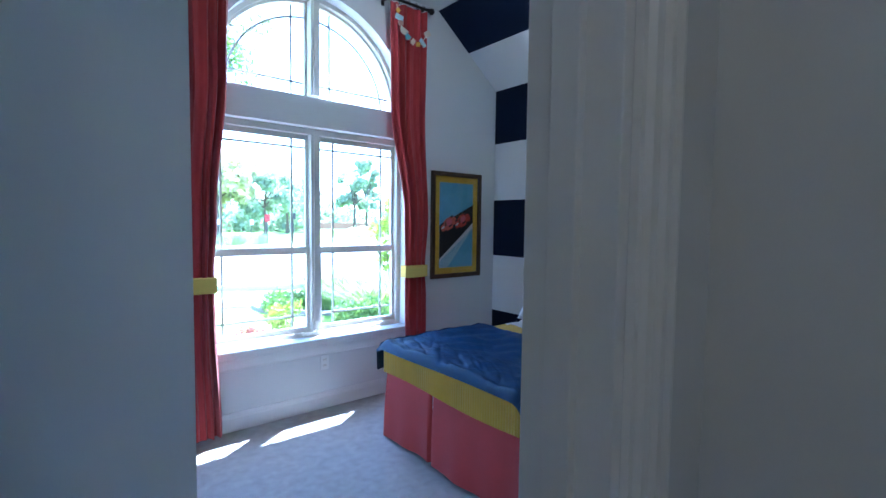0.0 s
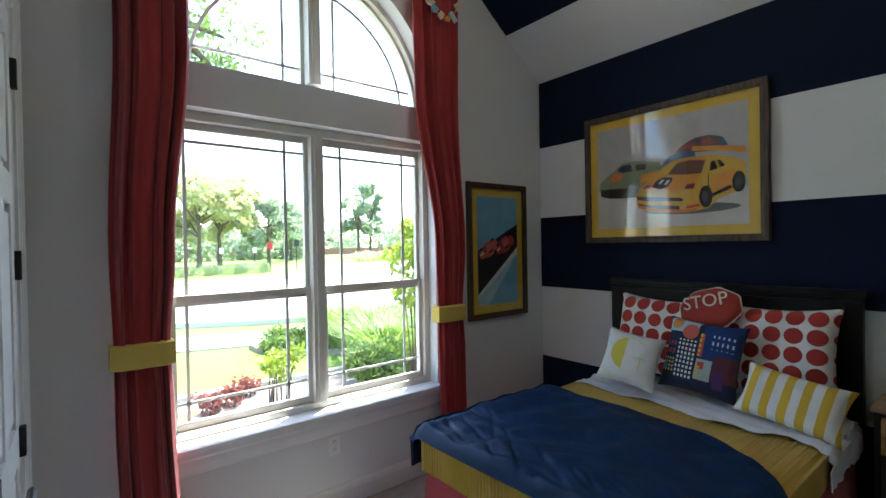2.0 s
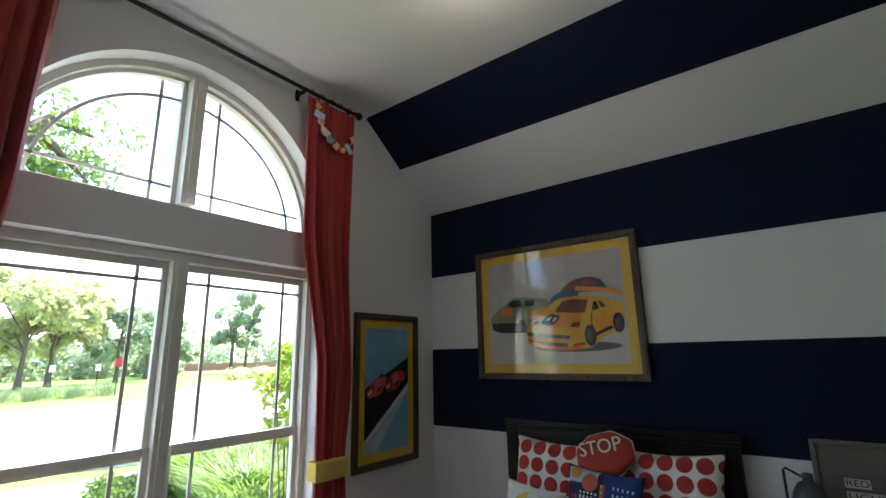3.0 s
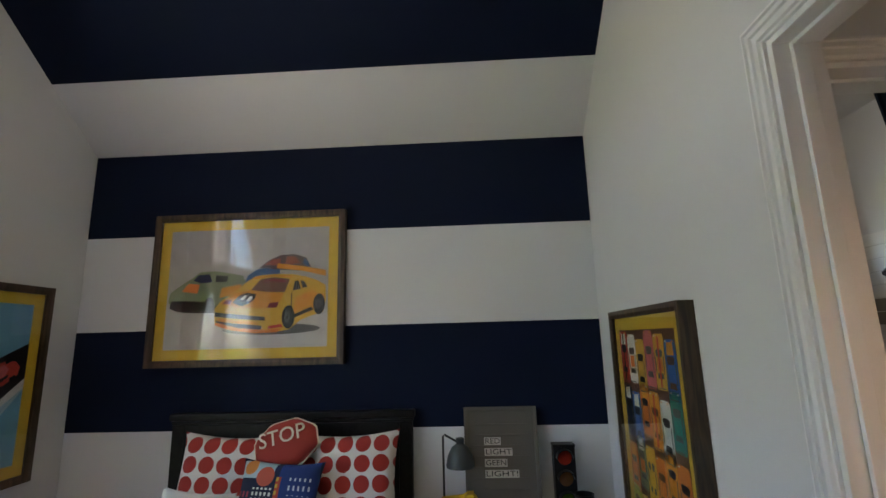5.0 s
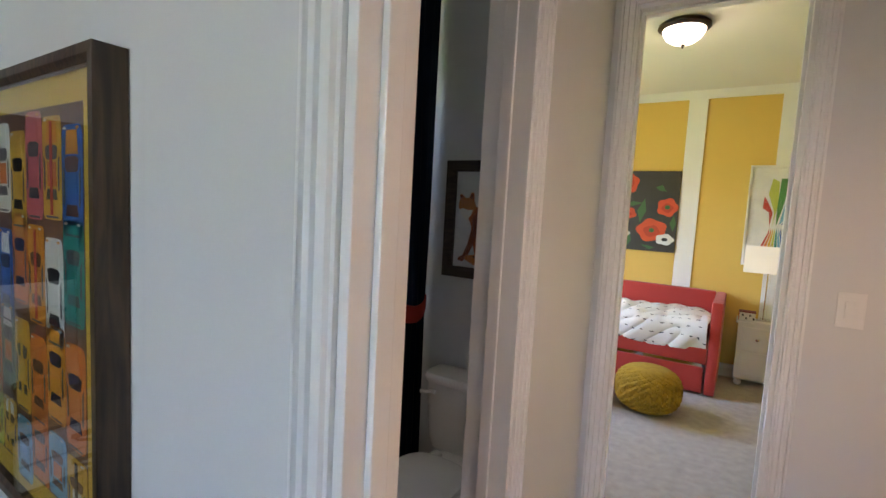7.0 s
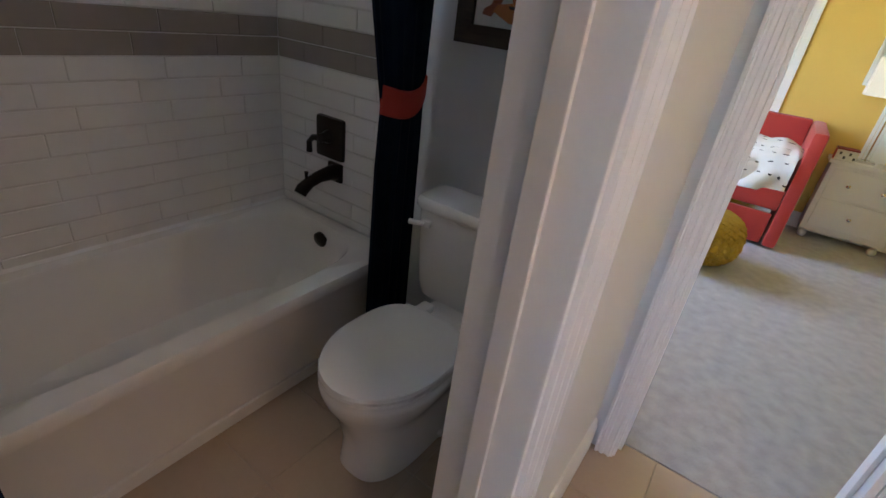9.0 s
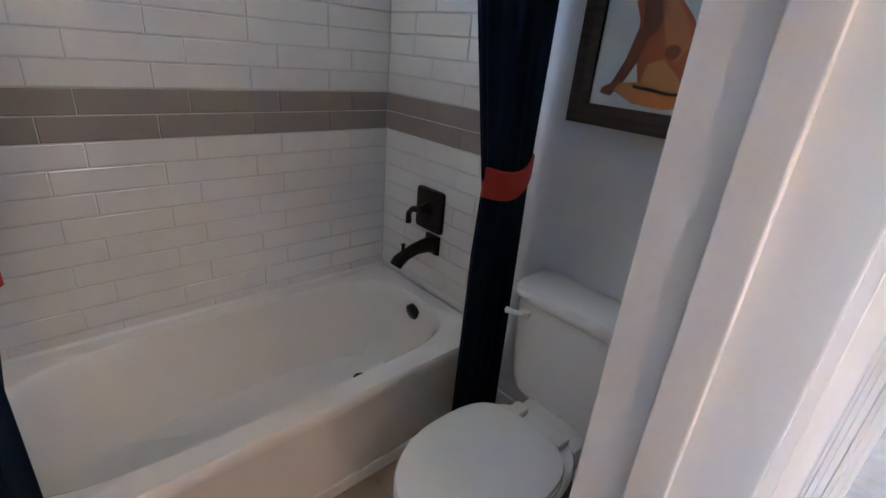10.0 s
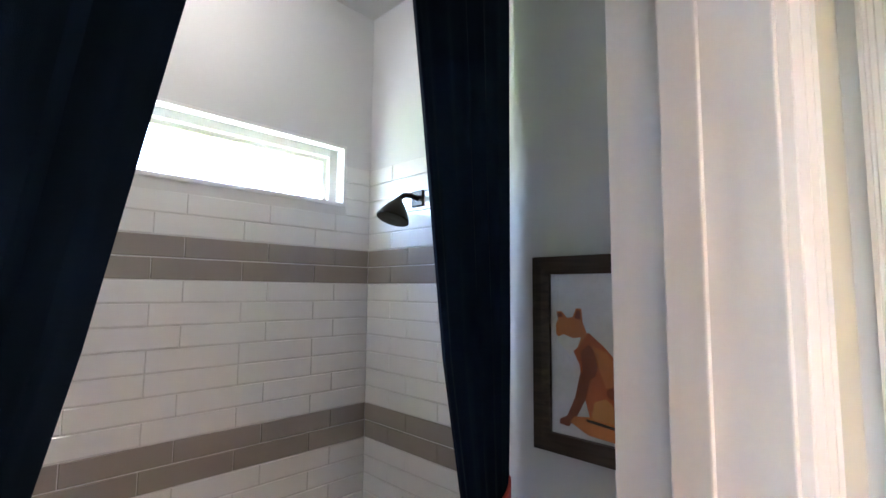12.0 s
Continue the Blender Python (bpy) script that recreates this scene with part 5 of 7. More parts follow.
def quilt(u, v):
    """Navy comforter: u across from the far side to the near side, v along from the foot."""
    y, dz, side = across(u)
    fall = max(0.0, -dz) if side > 0 else 0.0
    edge = 3.17 - 0.06 * max(0.0, (3.0 - y)) - 0.28 * max(0.0, min(1.0, (2.25 - y) / 0.42)) ** 1.6 + 0.58 * max(0.0, fall - 0.06) ** 1.2
    edge += 0.012 * math.sin(u * 21) + 0.010 * noise.noise(Vector((u * 14, 0, 7)))
    foot = BX - 0.05 - 0.010 * math.sin(u * 9) - 0.10 * min(0.45, fall)
    x = foot + v * (edge - foot)
    rim = min(1.0, v / 0.05, (1 - v) / 0.045, 1.0)
    puff = 0.034 * math.sqrt(max(0.0, 1 - (1 - rim) ** 2))
    p = Vector((x * 3.6, y * 3.6, dz * 3))
    w = 0.022 * noise.noise(p) + 0.012 * noise.noise(p * 2.3 + Vector((5, 0, 0)))
    # creases fan from the foot towards the near corner
    c1 = noise.noise(Vector(((x * 0.5 + y * 0.9) * 3.0, (x * 0.9 - y * 0.5) * 13, dz * 3)))
    c2 = noise.noise(Vector((x * 17 + y * 5, y * 10 - x * 6, dz * 6 + 4)))
    c3 = noise.noise(Vector((x * 34, y * 24 + x * 12, dz * 20)))
    foot_zone = max(0.25, 1 - v * 1.3)
    w += foot_zone * (-0.012 * (1 - min(1, abs(c1) * 5)) * 0.6 + 0.006 * c2 + 0.003 * c3)
    h = max(0.010, puff + w * rim + 0.008)
    lip = 0.030 * max(0.0, 1 - v / 0.05) ** 2
    fold = 0.028 * math.sin(x * 13 + 1.2 + fall * 2) * min(1, fall * 3)
    if side == 0 and dz < -0.03:
        return (x, y + 0.010 + 0.4 * h + 0.012 * math.sin(x * 15), BTOP + 0.03 + dz)
    a = side * math.pi / 2
    return (x, y - math.sin(a) * (h * 0.8 + fold), max(0.05, BTOP + 0.022 + dz + math.cos(a) * h - lip))


cover = part("cover", sheet_mesh(quilt, 210, 130, 0.012), NAVYCLOTH, comf, "navy cotton cover", True)
part("piping", tube([Vector(quilt(0.30 + 0.44 * k / 60, 1.0)) + Vector((0.004, 0, 0.002)) for k in range(61)], 0.0028, 6), SHEET, cover, "thin white edge seam", True)


# ---- pillows ----
def cushion(w, h, t, n=26, pinch=0.10):
    bm = bmesh.new()
    grid = {}
    for s in (1, -1):
        for i in range(n + 1):
            for j in range(n + 1):
                a, b = 2 * i / n - 1, 2 * j / n - 1
                edge = i in (0, n) or j in (0, n)
                if edge and s < 0:
                    grid[s, i, j] = grid[1, i, j]
                    continue
                x = a * w / 2 * (1 - pinch * (1 - b * b) * abs(a) ** 3)
                z = b * h / 2 * (1 - pinch * (1 - a * a) * abs(b) ** 3)
                k = ((1 - a ** 4) * (1 - b ** 4)) ** 0.55
                wr = 0.006 * noise.noise(Vector((a * 3 + w * 9, b * 3, h * 7 + s)))
                grid[s, i, j] = bm.verts.new((x, -s * (t / 2 * k + wr * k), z))
    for s in (1, -1):
        for i in range(n):
            for j in range(n):
                q = [grid[s, i, j], grid[s, i + 1, j], grid[s, i + 1, j + 1], grid[s, i, j + 1]]
                if len(set(q)) == 4:
                    bm.faces.new(q)
    return bm


def maths(t, op, a, b=None, c=None):
    n = t.nodes.new("ShaderNodeMath")
    n.operation = op
    for i, v in enumerate((a, b, c)):
        if v is None:
            continue
        if isinstance(v, (int, float)):
            n.inputs[i].default_value = v
        else:
            t.links.new(v, n.inputs[i])
    return n.outputs[0]


def printed(name, ground, layers, rough=0.85, lying=False):
    """Cloth with printed motifs: layers of (colour, function of the tree and the x, z sockets that gives a 0..1 mask)."""
    m = material(name, ground, rough, vary=0.06, scale=10, grain=600, bump=0.35)
    t, b = nodes_of(m)
    co = t.nodes.new("ShaderNodeTexCoord")
    sep = t.nodes.new("ShaderNodeSeparateXYZ")
    t.links.new(co.outputs["Object"], sep.inputs[0])
    x, z = sep.outputs[0], sep.outputs[2]
    if lying:
        z = maths(t, "SUBTRACT", z, sep.outputs[1])
        wob = t.nodes.new("ShaderNodeTexNoise")
        wob.inputs["Scale"].default_value = 5.0
        t.links.new(co.outputs["Object"], wob.inputs["Vector"])
        x, z = maths(t, "MULTIPLY_ADD", wob.outputs[0], 0.16, x), maths(t, "MULTIPLY_ADD", wob.outputs[0], -0.13, z)
    last = b.inputs["Base Color"].links[0].from_socket
    for colour, fn in layers:
        mx = t.nodes.new("ShaderNodeMix")
        mx.data_type = "RGBA"
        mx.inputs[7].default_value = (*colour, 1)
        t.links.new(fn(t, x, z), mx.inputs[0])
        t.links.new(last, mx.inputs[6])
        last = mx.outputs[2]
    t.links.new(last, b.inputs["Base Color"])
    return m


def cell(t, s, size, shift=0.0):
    """-0.5 to 0.5 within each repeat."""
    return maths(t, "SUBTRACT", maths(t, "FRACT", maths(t, "ADD", maths(t, "DIVIDE", s, size), 100.5 + shift)), 0.5)


def inside(t, x, z, cx, cz, r):
    dx, dz = maths(t, "SUBTRACT", x, cx), maths(t, "SUBTRACT", z, cz)
    return maths(t, "LESS_THAN", maths(t, "SQRT", maths(t, "ADD", maths(t, "MULTIPLY", dx, dx), maths(t, "MULTIPLY", dz, dz))), r)


def within(t, s, lo, hi):
    return maths(t, "MULTIPLY", maths(t, "GREATER_THAN", s, lo), maths(t, "LESS_THAN", s, hi))


def dots(t, x, z):
    return inside(t, cell(t, x, 0.098), cell(t, z, 0.098), 0, 0, 0.43)


POLKA = printed("polka_cloth", (0.70, 0.69, 0.66), [((0.36, 0.03, 0.022), dots)])
STRIPE = printed("yellow_stripe_cloth", (0.70, 0.69, 0.65), [((0.62, 0.40, 0.035), lambda t, x, z: maths(t, "LESS_THAN", maths(t, "ABSOLUTE", cell(t, x, 0.077, 0.1)), 0.25))])
GCLOTH = printed("letter_cloth", (0.70, 0.70, 0.68), [
    ((0.62, 0.55, 0.10), lambda t, x, z: maths(t, "MULTIPLY", maths(t, "SUBTRACT", inside(t, x, z, -0.005, 0.01, 0.102), inside(t, x, z, -0.005, 0.01, 0.099)), maths(t, "LESS_THAN", maths(t, "ADD", x, maths(t, "MULTIPLY", z, -0.4)), 0.055))),
    ((0.66, 0.56, 0.08), lambda t, x, z: maths(t, "MULTIPLY", inside(t, x, z, -0.005, 0.01, 0.10), maths(t, "LESS_THAN", x, -0.03))),
    ((0.62, 0.55, 0.10), lambda t, x, z: maths(t, "MULTIPLY", within(t, x, 0.062, 0.066), within(t, z, -0.075, 0.0))),
    ((0.62, 0.55, 0.10), lambda t, x, z: maths(t, "MULTIPLY", within(t, x, 0.03, 0.09), within(t, z, -0.004, 0.0)))])


def windows(u0, u1, z0, z1, pitch_x, pitch_z, fx=0.26, fz=0.3):
    return lambda t, x, z: maths(t, "MULTIPLY", maths(t, "MULTIPLY", within(t, x, u0, u1), within(t, z, z0, z1)),
                                 maths(t, "MULTIPLY", maths(t, "LESS_THAN", maths(t, "ABSOLUTE", cell(t, x, pitch_x)), fx), maths(t, "LESS_THAN", maths(t, "ABSOLUTE", cell(t, z, pitch_z)), fz)))


def block(u0, u1, z0, z1):
    return lambda t, x, z: maths(t, "MULTIPLY", within(t, x, u0, u1), within(t, z, z0, z1))


CITY = printed("city_cloth", (0.008, 0.014, 0.045), [
    ((0.010, 0.035, 0.16), block(0.01, 0.2, -0.03, 0.21)), ((0.35, 0.50, 0.58), block(-0.2, -0.02, 0.12, 0.2)), ((0.50, 0.10, 0.06), lambda t, x, z: inside(t, x, z, -0.06, 0.13, 0.045)),
    ((0.55, 0.22, 0.05), lambda t, x, z: inside(t, x, z, -0.15, 0.17, 0.035)),
    ((0.10, 0.02, 0.03), block(0.09, 0.2, -0.12, 0.02)), ((0.60, 0.62, 0.60), windows(-0.11, -0.015, -0.14, 0.08, 0.021, 0.026)), ((0.30, 0.04, 0.07), windows(-0.19, -0.12, -0.02, 0.06, 0.022, 0.05)),
    ((0.45, 0.40, 0.10), windows(-0.19, -0.12, -0.12, -0.03, 0.018, 0.022)), ((0.42, 0.06, 0.03), block(0.0, 0.025, 0.0, 0.13)), ((0.55, 0.35, 0.05), windows(0.0, 0.025, 0.0, 0.13, 0.05, 0.03)),
    ((0.30, 0.34, 0.30), block(0.0, 0.085, -0.13, -0.015)), ((0.36, 0.05, 0.03), block(0.01, 0.045, -0.07, -0.03)), ((0.60, 0.40, 0.06), windows(0.0, 0.05, -0.13, -0.05, 0.09, 0.02)),
    ((0.55, 0.58, 0.62), windows(0.06, 0.18, 0.05, 0.13, 0.024, 0.042, 0.18, 0.25)), ((0.07, 0.02, 0.10), block(0.10, 0.15, -0.16, -0.06)), ((0.05, 0.20, 0.40), lambda t, x, z: inside(t, x, z, -0.17, -0.09, 0.016))])


def pillow(name, w, h, t, mat_, m, label, category="pillow", group="", n=26, pinch=0.10):
    ob = thing(name, (0, 0, 0), label, category, group)
    ob.matrix_world = m
    c = part("cover", cushion(w, h, t, n, pinch), mat_, ob, "", True, True)
    return ob


PILLOWS = "pillows on the bed"
pillow("pillow", 0.57, 0.53, 0.17, POLKA, pose(3.86, 2.14, 0.965, -14, -2, -92), "plump white pillow with large red dots", "pillow", PILLOWS)
pillow("pillow", 0.58, 0.53, 0.17, POLKA, pose(3.86, 2.80, 0.965, -14, 3, -88), "plump white pillow with large red dots", "pillow", PILLOWS)
pillow("pillow", 0.43, 0.43, 0.14, CITY, pose(3.66, 2.445, 0.92, -20, 3, -92), "dark blue cushion printed with a night city", "cushion", PILLOWS)
pillow("pillow", 0.335, 0.335, 0.13, GCLOTH, pose(3.50, 2.79, 0.88, -28, 10, -74), "white cushion with a yellow letter shape", "cushion", PILLOWS)
pillow("pillow", 0.46, 0.27, 0.12, STRIPE, pose(3.58, 2.002, 0.80, -28, 7, -96), "small oblong cushion with yellow and white stripes", "cushion", PILLOWS)
stop = thing("stop_pillow", (0, 0, 0), "red octagonal cushion lettered STOP in cream", "cushion", PILLOWS)
stop.matrix_world = pose(3.80, 2.455, 1.185, -16, -15, -90)
rings = []
for k, (sc, yy) in enumerate(((0.0, -0.05), (0.35, -0.049), (0.65, -0.043), (0.85, -0.031), (0.97, -0.012), (1.0, 0.0), (0.97, 0.012), (0.85, 0.031), (0.65, 0.043), (0.0, 0.05))):
    ring = []
    for i in range(32):
        a = 2 * math.pi * i / 32 + math.pi / 32
        s8 = math.cos(math.pi / 8) / math.cos((a + math.pi / 8) % (math.pi / 4) - math.pi / 8)
        ring.append((max(sc, 0.02) * 0.187 * s8 * math.cos(a), yy, max(sc, 0.02) * 0.128 * s8 * math.sin(a)))
    rings.append(ring)
STOPRED = material("stop_cloth", (0.34, 0.036, 0.024), 0.85, vary=0.08, grain=500, bump=0.35)
part("cover", skin(rings), STOPRED, stop, "", True, True)
part("piping", tube([(0.185 * r8 * math.cos(a), 0, 0.126 * r8 * math.sin(a)) for a, r8 in ((2 * math.pi * i / 64 + math.pi / 64, math.cos(math.pi / 8) / math.cos((2 * math.pi * i / 64 + math.pi / 64 + math.pi / 8) % (math.pi / 4) - math.pi / 8)) for i in range(65))], 0.006, 6), CREAM, stop, "cream piping", True, True)
bm = text_mesh("STOP", 0.108, 0.002)
bmesh.ops.transform(bm, matrix=Matrix.Translation((0, -0.056, 0.035)) @ Matrix.Rotation(radians(90), 4, "X"), verts=bm.verts)
for v in bm.verts:
    v.co.y += 0.25 * v.co.x ** 2 + 0.9 * max(0, abs(v.co.x) - 0.11) ** 2 * 3
part("lettering", bm, CREAM, stop, "cream letters", False, True)


# ---- dresser and the things on it ----
GREYPAINT = material("charcoal_paint", (0.030, 0.030, 0.032), 0.5, vary=0.15, grain=150, bump=0.1)
WHITEDRAWER = material("white_drawer_paint", (0.66, 0.67, 0.69), 0.45, vary=0.05, bump=0.06)
IRON = material("dark_iron", (0.035, 0.025, 0.02), 0.45, metal=0.6, vary=0.3, grain=60, bump=0.1)
PINEY = wood("pine_board", (0.30, 0.17, 0.075), (0.52, 0.33, 0.16), scale=9, axis=1)
dr = thing("dresser", (3.89, 1.28, 0), "charcoal dresser with mixed pine, white and dark drawers", "dresser")
part("top", box((3.735, 4.022, 0.815, 1.74, 0.782, 0.808), bevel=0.006), PINEY, dr, "oiled pine top")
D0, D1, FY0, FY1 = 3.755, 4.02, 0.825, 1.73
for name, span in (("side_panel", (D0, D1, FY0, FY0 + 0.02, 0.0, 0.782)), ("side_panel", (D0, D1, FY1 - 0.02, FY1, 0.0, 0.782)), ("top_rail", (D0, D1, FY0 + 0.02, FY1 - 0.02, 0.762, 0.782)),
                   ("bottom_panel", (D0, D1, FY0 + 0.02, FY1 - 0.02, 0.36, 0.385)), ("middle_rail", (D0, D1 - 0.012, FY0 + 0.02, FY1 - 0.02, 0.570, 0.585)), ("back_panel", (D1 - 0.012, D1, FY0 + 0.02, FY1 - 0.02, 0.385, 0.762)),
                   ("divider", (D0, D1 - 0.012, 1.245, 1.265, 0.585, 0.762)), ("divider", (D0, D1 - 0.012, 1.345, 1.362, 0.385, 0.570))):
    part(name, box(span, bevel=0.002), GREYPAINT, dr)


def drawer(y0, y1, z0, z1, mat_, label, cup):
    d = part("drawer", box((D0 - 0.012, D0 + 0.2, y0, y1, z0, z1), bevel=0.004), mat_, dr, label)
    c, z = (y0 + y1) / 2, (z0 + z1) / 2
    if cup:
        prof = [(0.045 * math.cos(math.pi * k / 12), 0.026 * math.sin(math.pi * k / 12)) for k in range(13)]
        rings = [[(D0 - 0.012 - dx, c + a * s, z - 0.008 + b * s) for a, b in prof] for dx, s in ((0.0, 1.0), (0.010, 0.96), (0.018, 0.82), (0.022, 0.5))]
        part("handle", skin(rings), IRON, d, "dark iron cup pull", True)
    else:
        h = part("handle", tube([(D0 - 0.014, c - 0.045, z), (D0 - 0.03, c - 0.042, z - 0.004), (D0 - 0.034, c, z - 0.016), (D0 - 0.03, c + 0.042, z - 0.004), (D0 - 0.014, c + 0.045, z)], 0.005, 8), IRON, d, "dark iron drop handle", True)
        part("plate", box((D0 - 0.016, D0 - 0.011, c - 0.055, c + 0.055, z - 0.004, z + 0.016), bevel=0.003), IRON, d)


drawer(1.27, 1.705, 0.59, 0.757, PINEY, "pine drawer with a cup pull", True)
drawer(0.85, 1.24, 0.678, 0.757, WHITEDRAWER, "white drawer", False)
drawer(0.85, 1.24, 0.59, 0.670, WHITEDRAWER, "white drawer", False)
drawer(1.367, 1.705, 0.39, 0.565, GREYPAINT, "charcoal drawer", False)
drawer(0.85, 1.34, 0.39, 0.565, PINEY, "pine drawer with a cup pull", True)
TOP = 0.808
# letter board
SLATE = material("board_taupe", (0.135, 0.12, 0.10), 0.7, vary=0.1, grain=200, bump=0.15)
lb = thing("letter_board", (0, 0, 0), "taupe ledge letter board leaning on the wall", "letter board")
lb.matrix_world = pose(3.975, 1.302, TOP, -5, 0, -90)
part("backing", box((-0.195, 0.195, -0.012, 0.0, 0.01, 0.51)), SLATE, lb, "", False, True)
part("frame", box((-0.205, -0.185, -0.03, 0.004, 0.0, 0.52), (0.185, 0.205, -0.03, 0.004, 0.0, 0.52), (-0.185, 0.185, -0.03, 0.004, 0.50, 0.52), (-0.185, 0.185, -0.03, 0.004, 0.0, 0.02), bevel=0.003), SLATE, lb, "", False, True)
for k in range(7):
    part("ledge", box((-0.15, 0.15, -0.022, -0.012, 0.085 + k * 0.056, 0.093 + k * 0.056), bevel=0.002), SLATE, lb, "", False, True)
LETTERWHITE = material("letter_card", (0.62, 0.60, 0.55), 0.6, bump=0.0)
for k, word in enumerate(("LIGHT!", "GEEN", "LIGHT", "RED")):
    w = 0.031 * len(word)
    x0 = -0.095
    z0 = 0.149 + k * 0.056
    c = part("letter_strip", box((x0, x0 + w, -0.018, -0.0155, z0, z0 + 0.040)), LETTERWHITE, lb, "white letter cards", False, True)
    bm = text_mesh(word, 0.040)
    xs = [v.co.x for v in bm.verts]
    sc = (w - 0.012) / (max(xs) - min(xs))
    bmesh.ops.transform(bm, matrix=Matrix.Translation((x0 + w / 2, -0.0192, z0 + 0.020)) @ Matrix.Rotation(radians(90), 4, "X") @ Matrix.Diagonal((sc, 1, 1, 1)), verts=bm.verts)
    part("letters", bm, INKBLK, c, "black letters", False, True)
# desk lamp
DKGREY = material("lamp_grey", (0.045, 0.055, 0.06), 0.4, vary=0.1, bump=0.03)
lamp = thing("desk_lamp", (3.93, 1.60, TOP), "dark grey metal desk lamp with a dome shade", "lamp")
part("base", lathe([(0.065, 0), (0.065, 0.008), (0.05, 0.016), (0.01, 0.02)], (3.93, 1.625, TOP), 24), DKGREY, lamp, smooth=True)
part("stem", tube([(3.93, 1.625, TOP + 0.015), (3.93, 1.625, 1.185), (3.925, 1.615, 1.195), (3.90, 1.55, 1.165)], 0.006, 8), BLACKMETAL, lamp, smooth=True)
part("shade", lathe([(0.075, 0), (0.077, 0.012), (0.066, 0.06), (0.045, 0.10), (0.022, 0.115), (0.022, 0.145), (0.014, 0.148)], (3.86, 1.53, 1.045), 28), DKGREY, lamp, "dark grey dome shade", True)
# toy truck
TRUCK = material("toy_yellow", (0.68, 0.43, 0.02), 0.4, vary=0.05, bump=0.02)
tr = thing("toy_truck", (3.80, 1.53, TOP), "small yellow wooden toy truck", "toy truck")
part("chassis", box((3.772, 3.828, 1.435, 1.622, TOP + 0.018, TOP + 0.045), bevel=0.006), TRUCK, tr)
tip = bmesh.new()
side_outline = [(1.628, TOP + 0.048), (1.632, TOP + 0.100), (1.520, TOP + 0.112), (1.495, TOP + 0.126), (1.465, TOP + 0.128), (1.465, TOP + 0.120), (1.500, TOP + 0.108), (1.515, TOP + 0.048)]
prism(side_outline, 3.766, 3.772, "x", tip)
prism(side_outline, 3.828, 3.834, "x", tip)
box((3.772, 3.828, 1.622, 1.630, TOP + 0.048, TOP + 0.098), (3.772, 3.828, 1.465, 1.496, TOP + 0.1185, TOP + 0.1255), (3.772, 3.828, 1.515, 1.630, TOP + 0.046, TOP + 0.054), bm=tip)
part("tipper_bed", tip, TRUCK, tr)
part("cab", prism([(1.512, TOP + 0.03), (1.512, TOP + 0.108), (1.500, TOP + 0.118), (1.462, TOP + 0.116), (1.448, TOP + 0.100), (1.440, TOP + 0.080), (1.428, TOP + 0.070), (1.426, TOP + 0.03)], 3.770, 3.830, "x"), TRUCK, tr)
part("window", box((3.767, 3.7705, 1.462, 1.486, TOP + 0.078, TOP + 0.104), bevel=0.001), INKWHT, tr)
for y in (1.59, 1.475):
    for x in (3.763, 3.837):
        m = Matrix.Translation((x, y, TOP + 0.024)) @ Matrix.Rotation(radians(90), 4, "Y")
        w = part("wheel", lathe([(0.022, -0.007), (0.024, -0.004), (0.024, 0.004), (0.022, 0.007)], seg=18, matrix=m), INKBLK, tr, "black wheel", True)
        part("hub", lathe([(0.014, -0.0085), (0.014, 0.0085)], seg=14, matrix=m), INKWHT, w, "white hub")
# book
bk = thing("book", (3.80, 1.18, TOP), "thin picture book lying on the dresser", "book")
PAPER = paint("book_cover", (0.40, 0.41, 0.42))
cover = part("cover", box((3.748, 3.90, 1.085, 1.285, TOP, TOP + 0.003), (3.748, 3.90, 1.085, 1.285, TOP + 0.009, TOP + 0.012), bevel=0.001), PAPER, bk, "grey printed cover")
part("pages", box((3.752, 3.897, 1.088, 1.280, TOP + 0.003, TOP + 0.009)), INKWHT, bk, "white pages")
for word, x, y, size in (("Dirt", 3.865, 1.235, 0.040), ("Shirt", 3.785, 1.22, 0.046)):
    bm = text_mesh(word, size)
    bmesh.ops.transform(bm, matrix=Matrix.Translation((x, y, TOP + 0.0128)) @ Matrix.Rotation(radians(-90), 4, "Z"), verts=bm.verts)
    part("title", bm, INKBLK, cover, "black title lettering")
part("printed_patch", prism([(3.80, 1.17), (3.83, 1.19), (3.86, 1.15), (3.84, 1.11), (3.81, 1.12)], TOP + 0.0122, TOP + 0.0128, "z"), INKMAR, cover)
part("printed_line", box((3.825, 3.83, 1.175, 1.245, TOP + 0.0122, TOP + 0.0128)), INKBLK, cover)
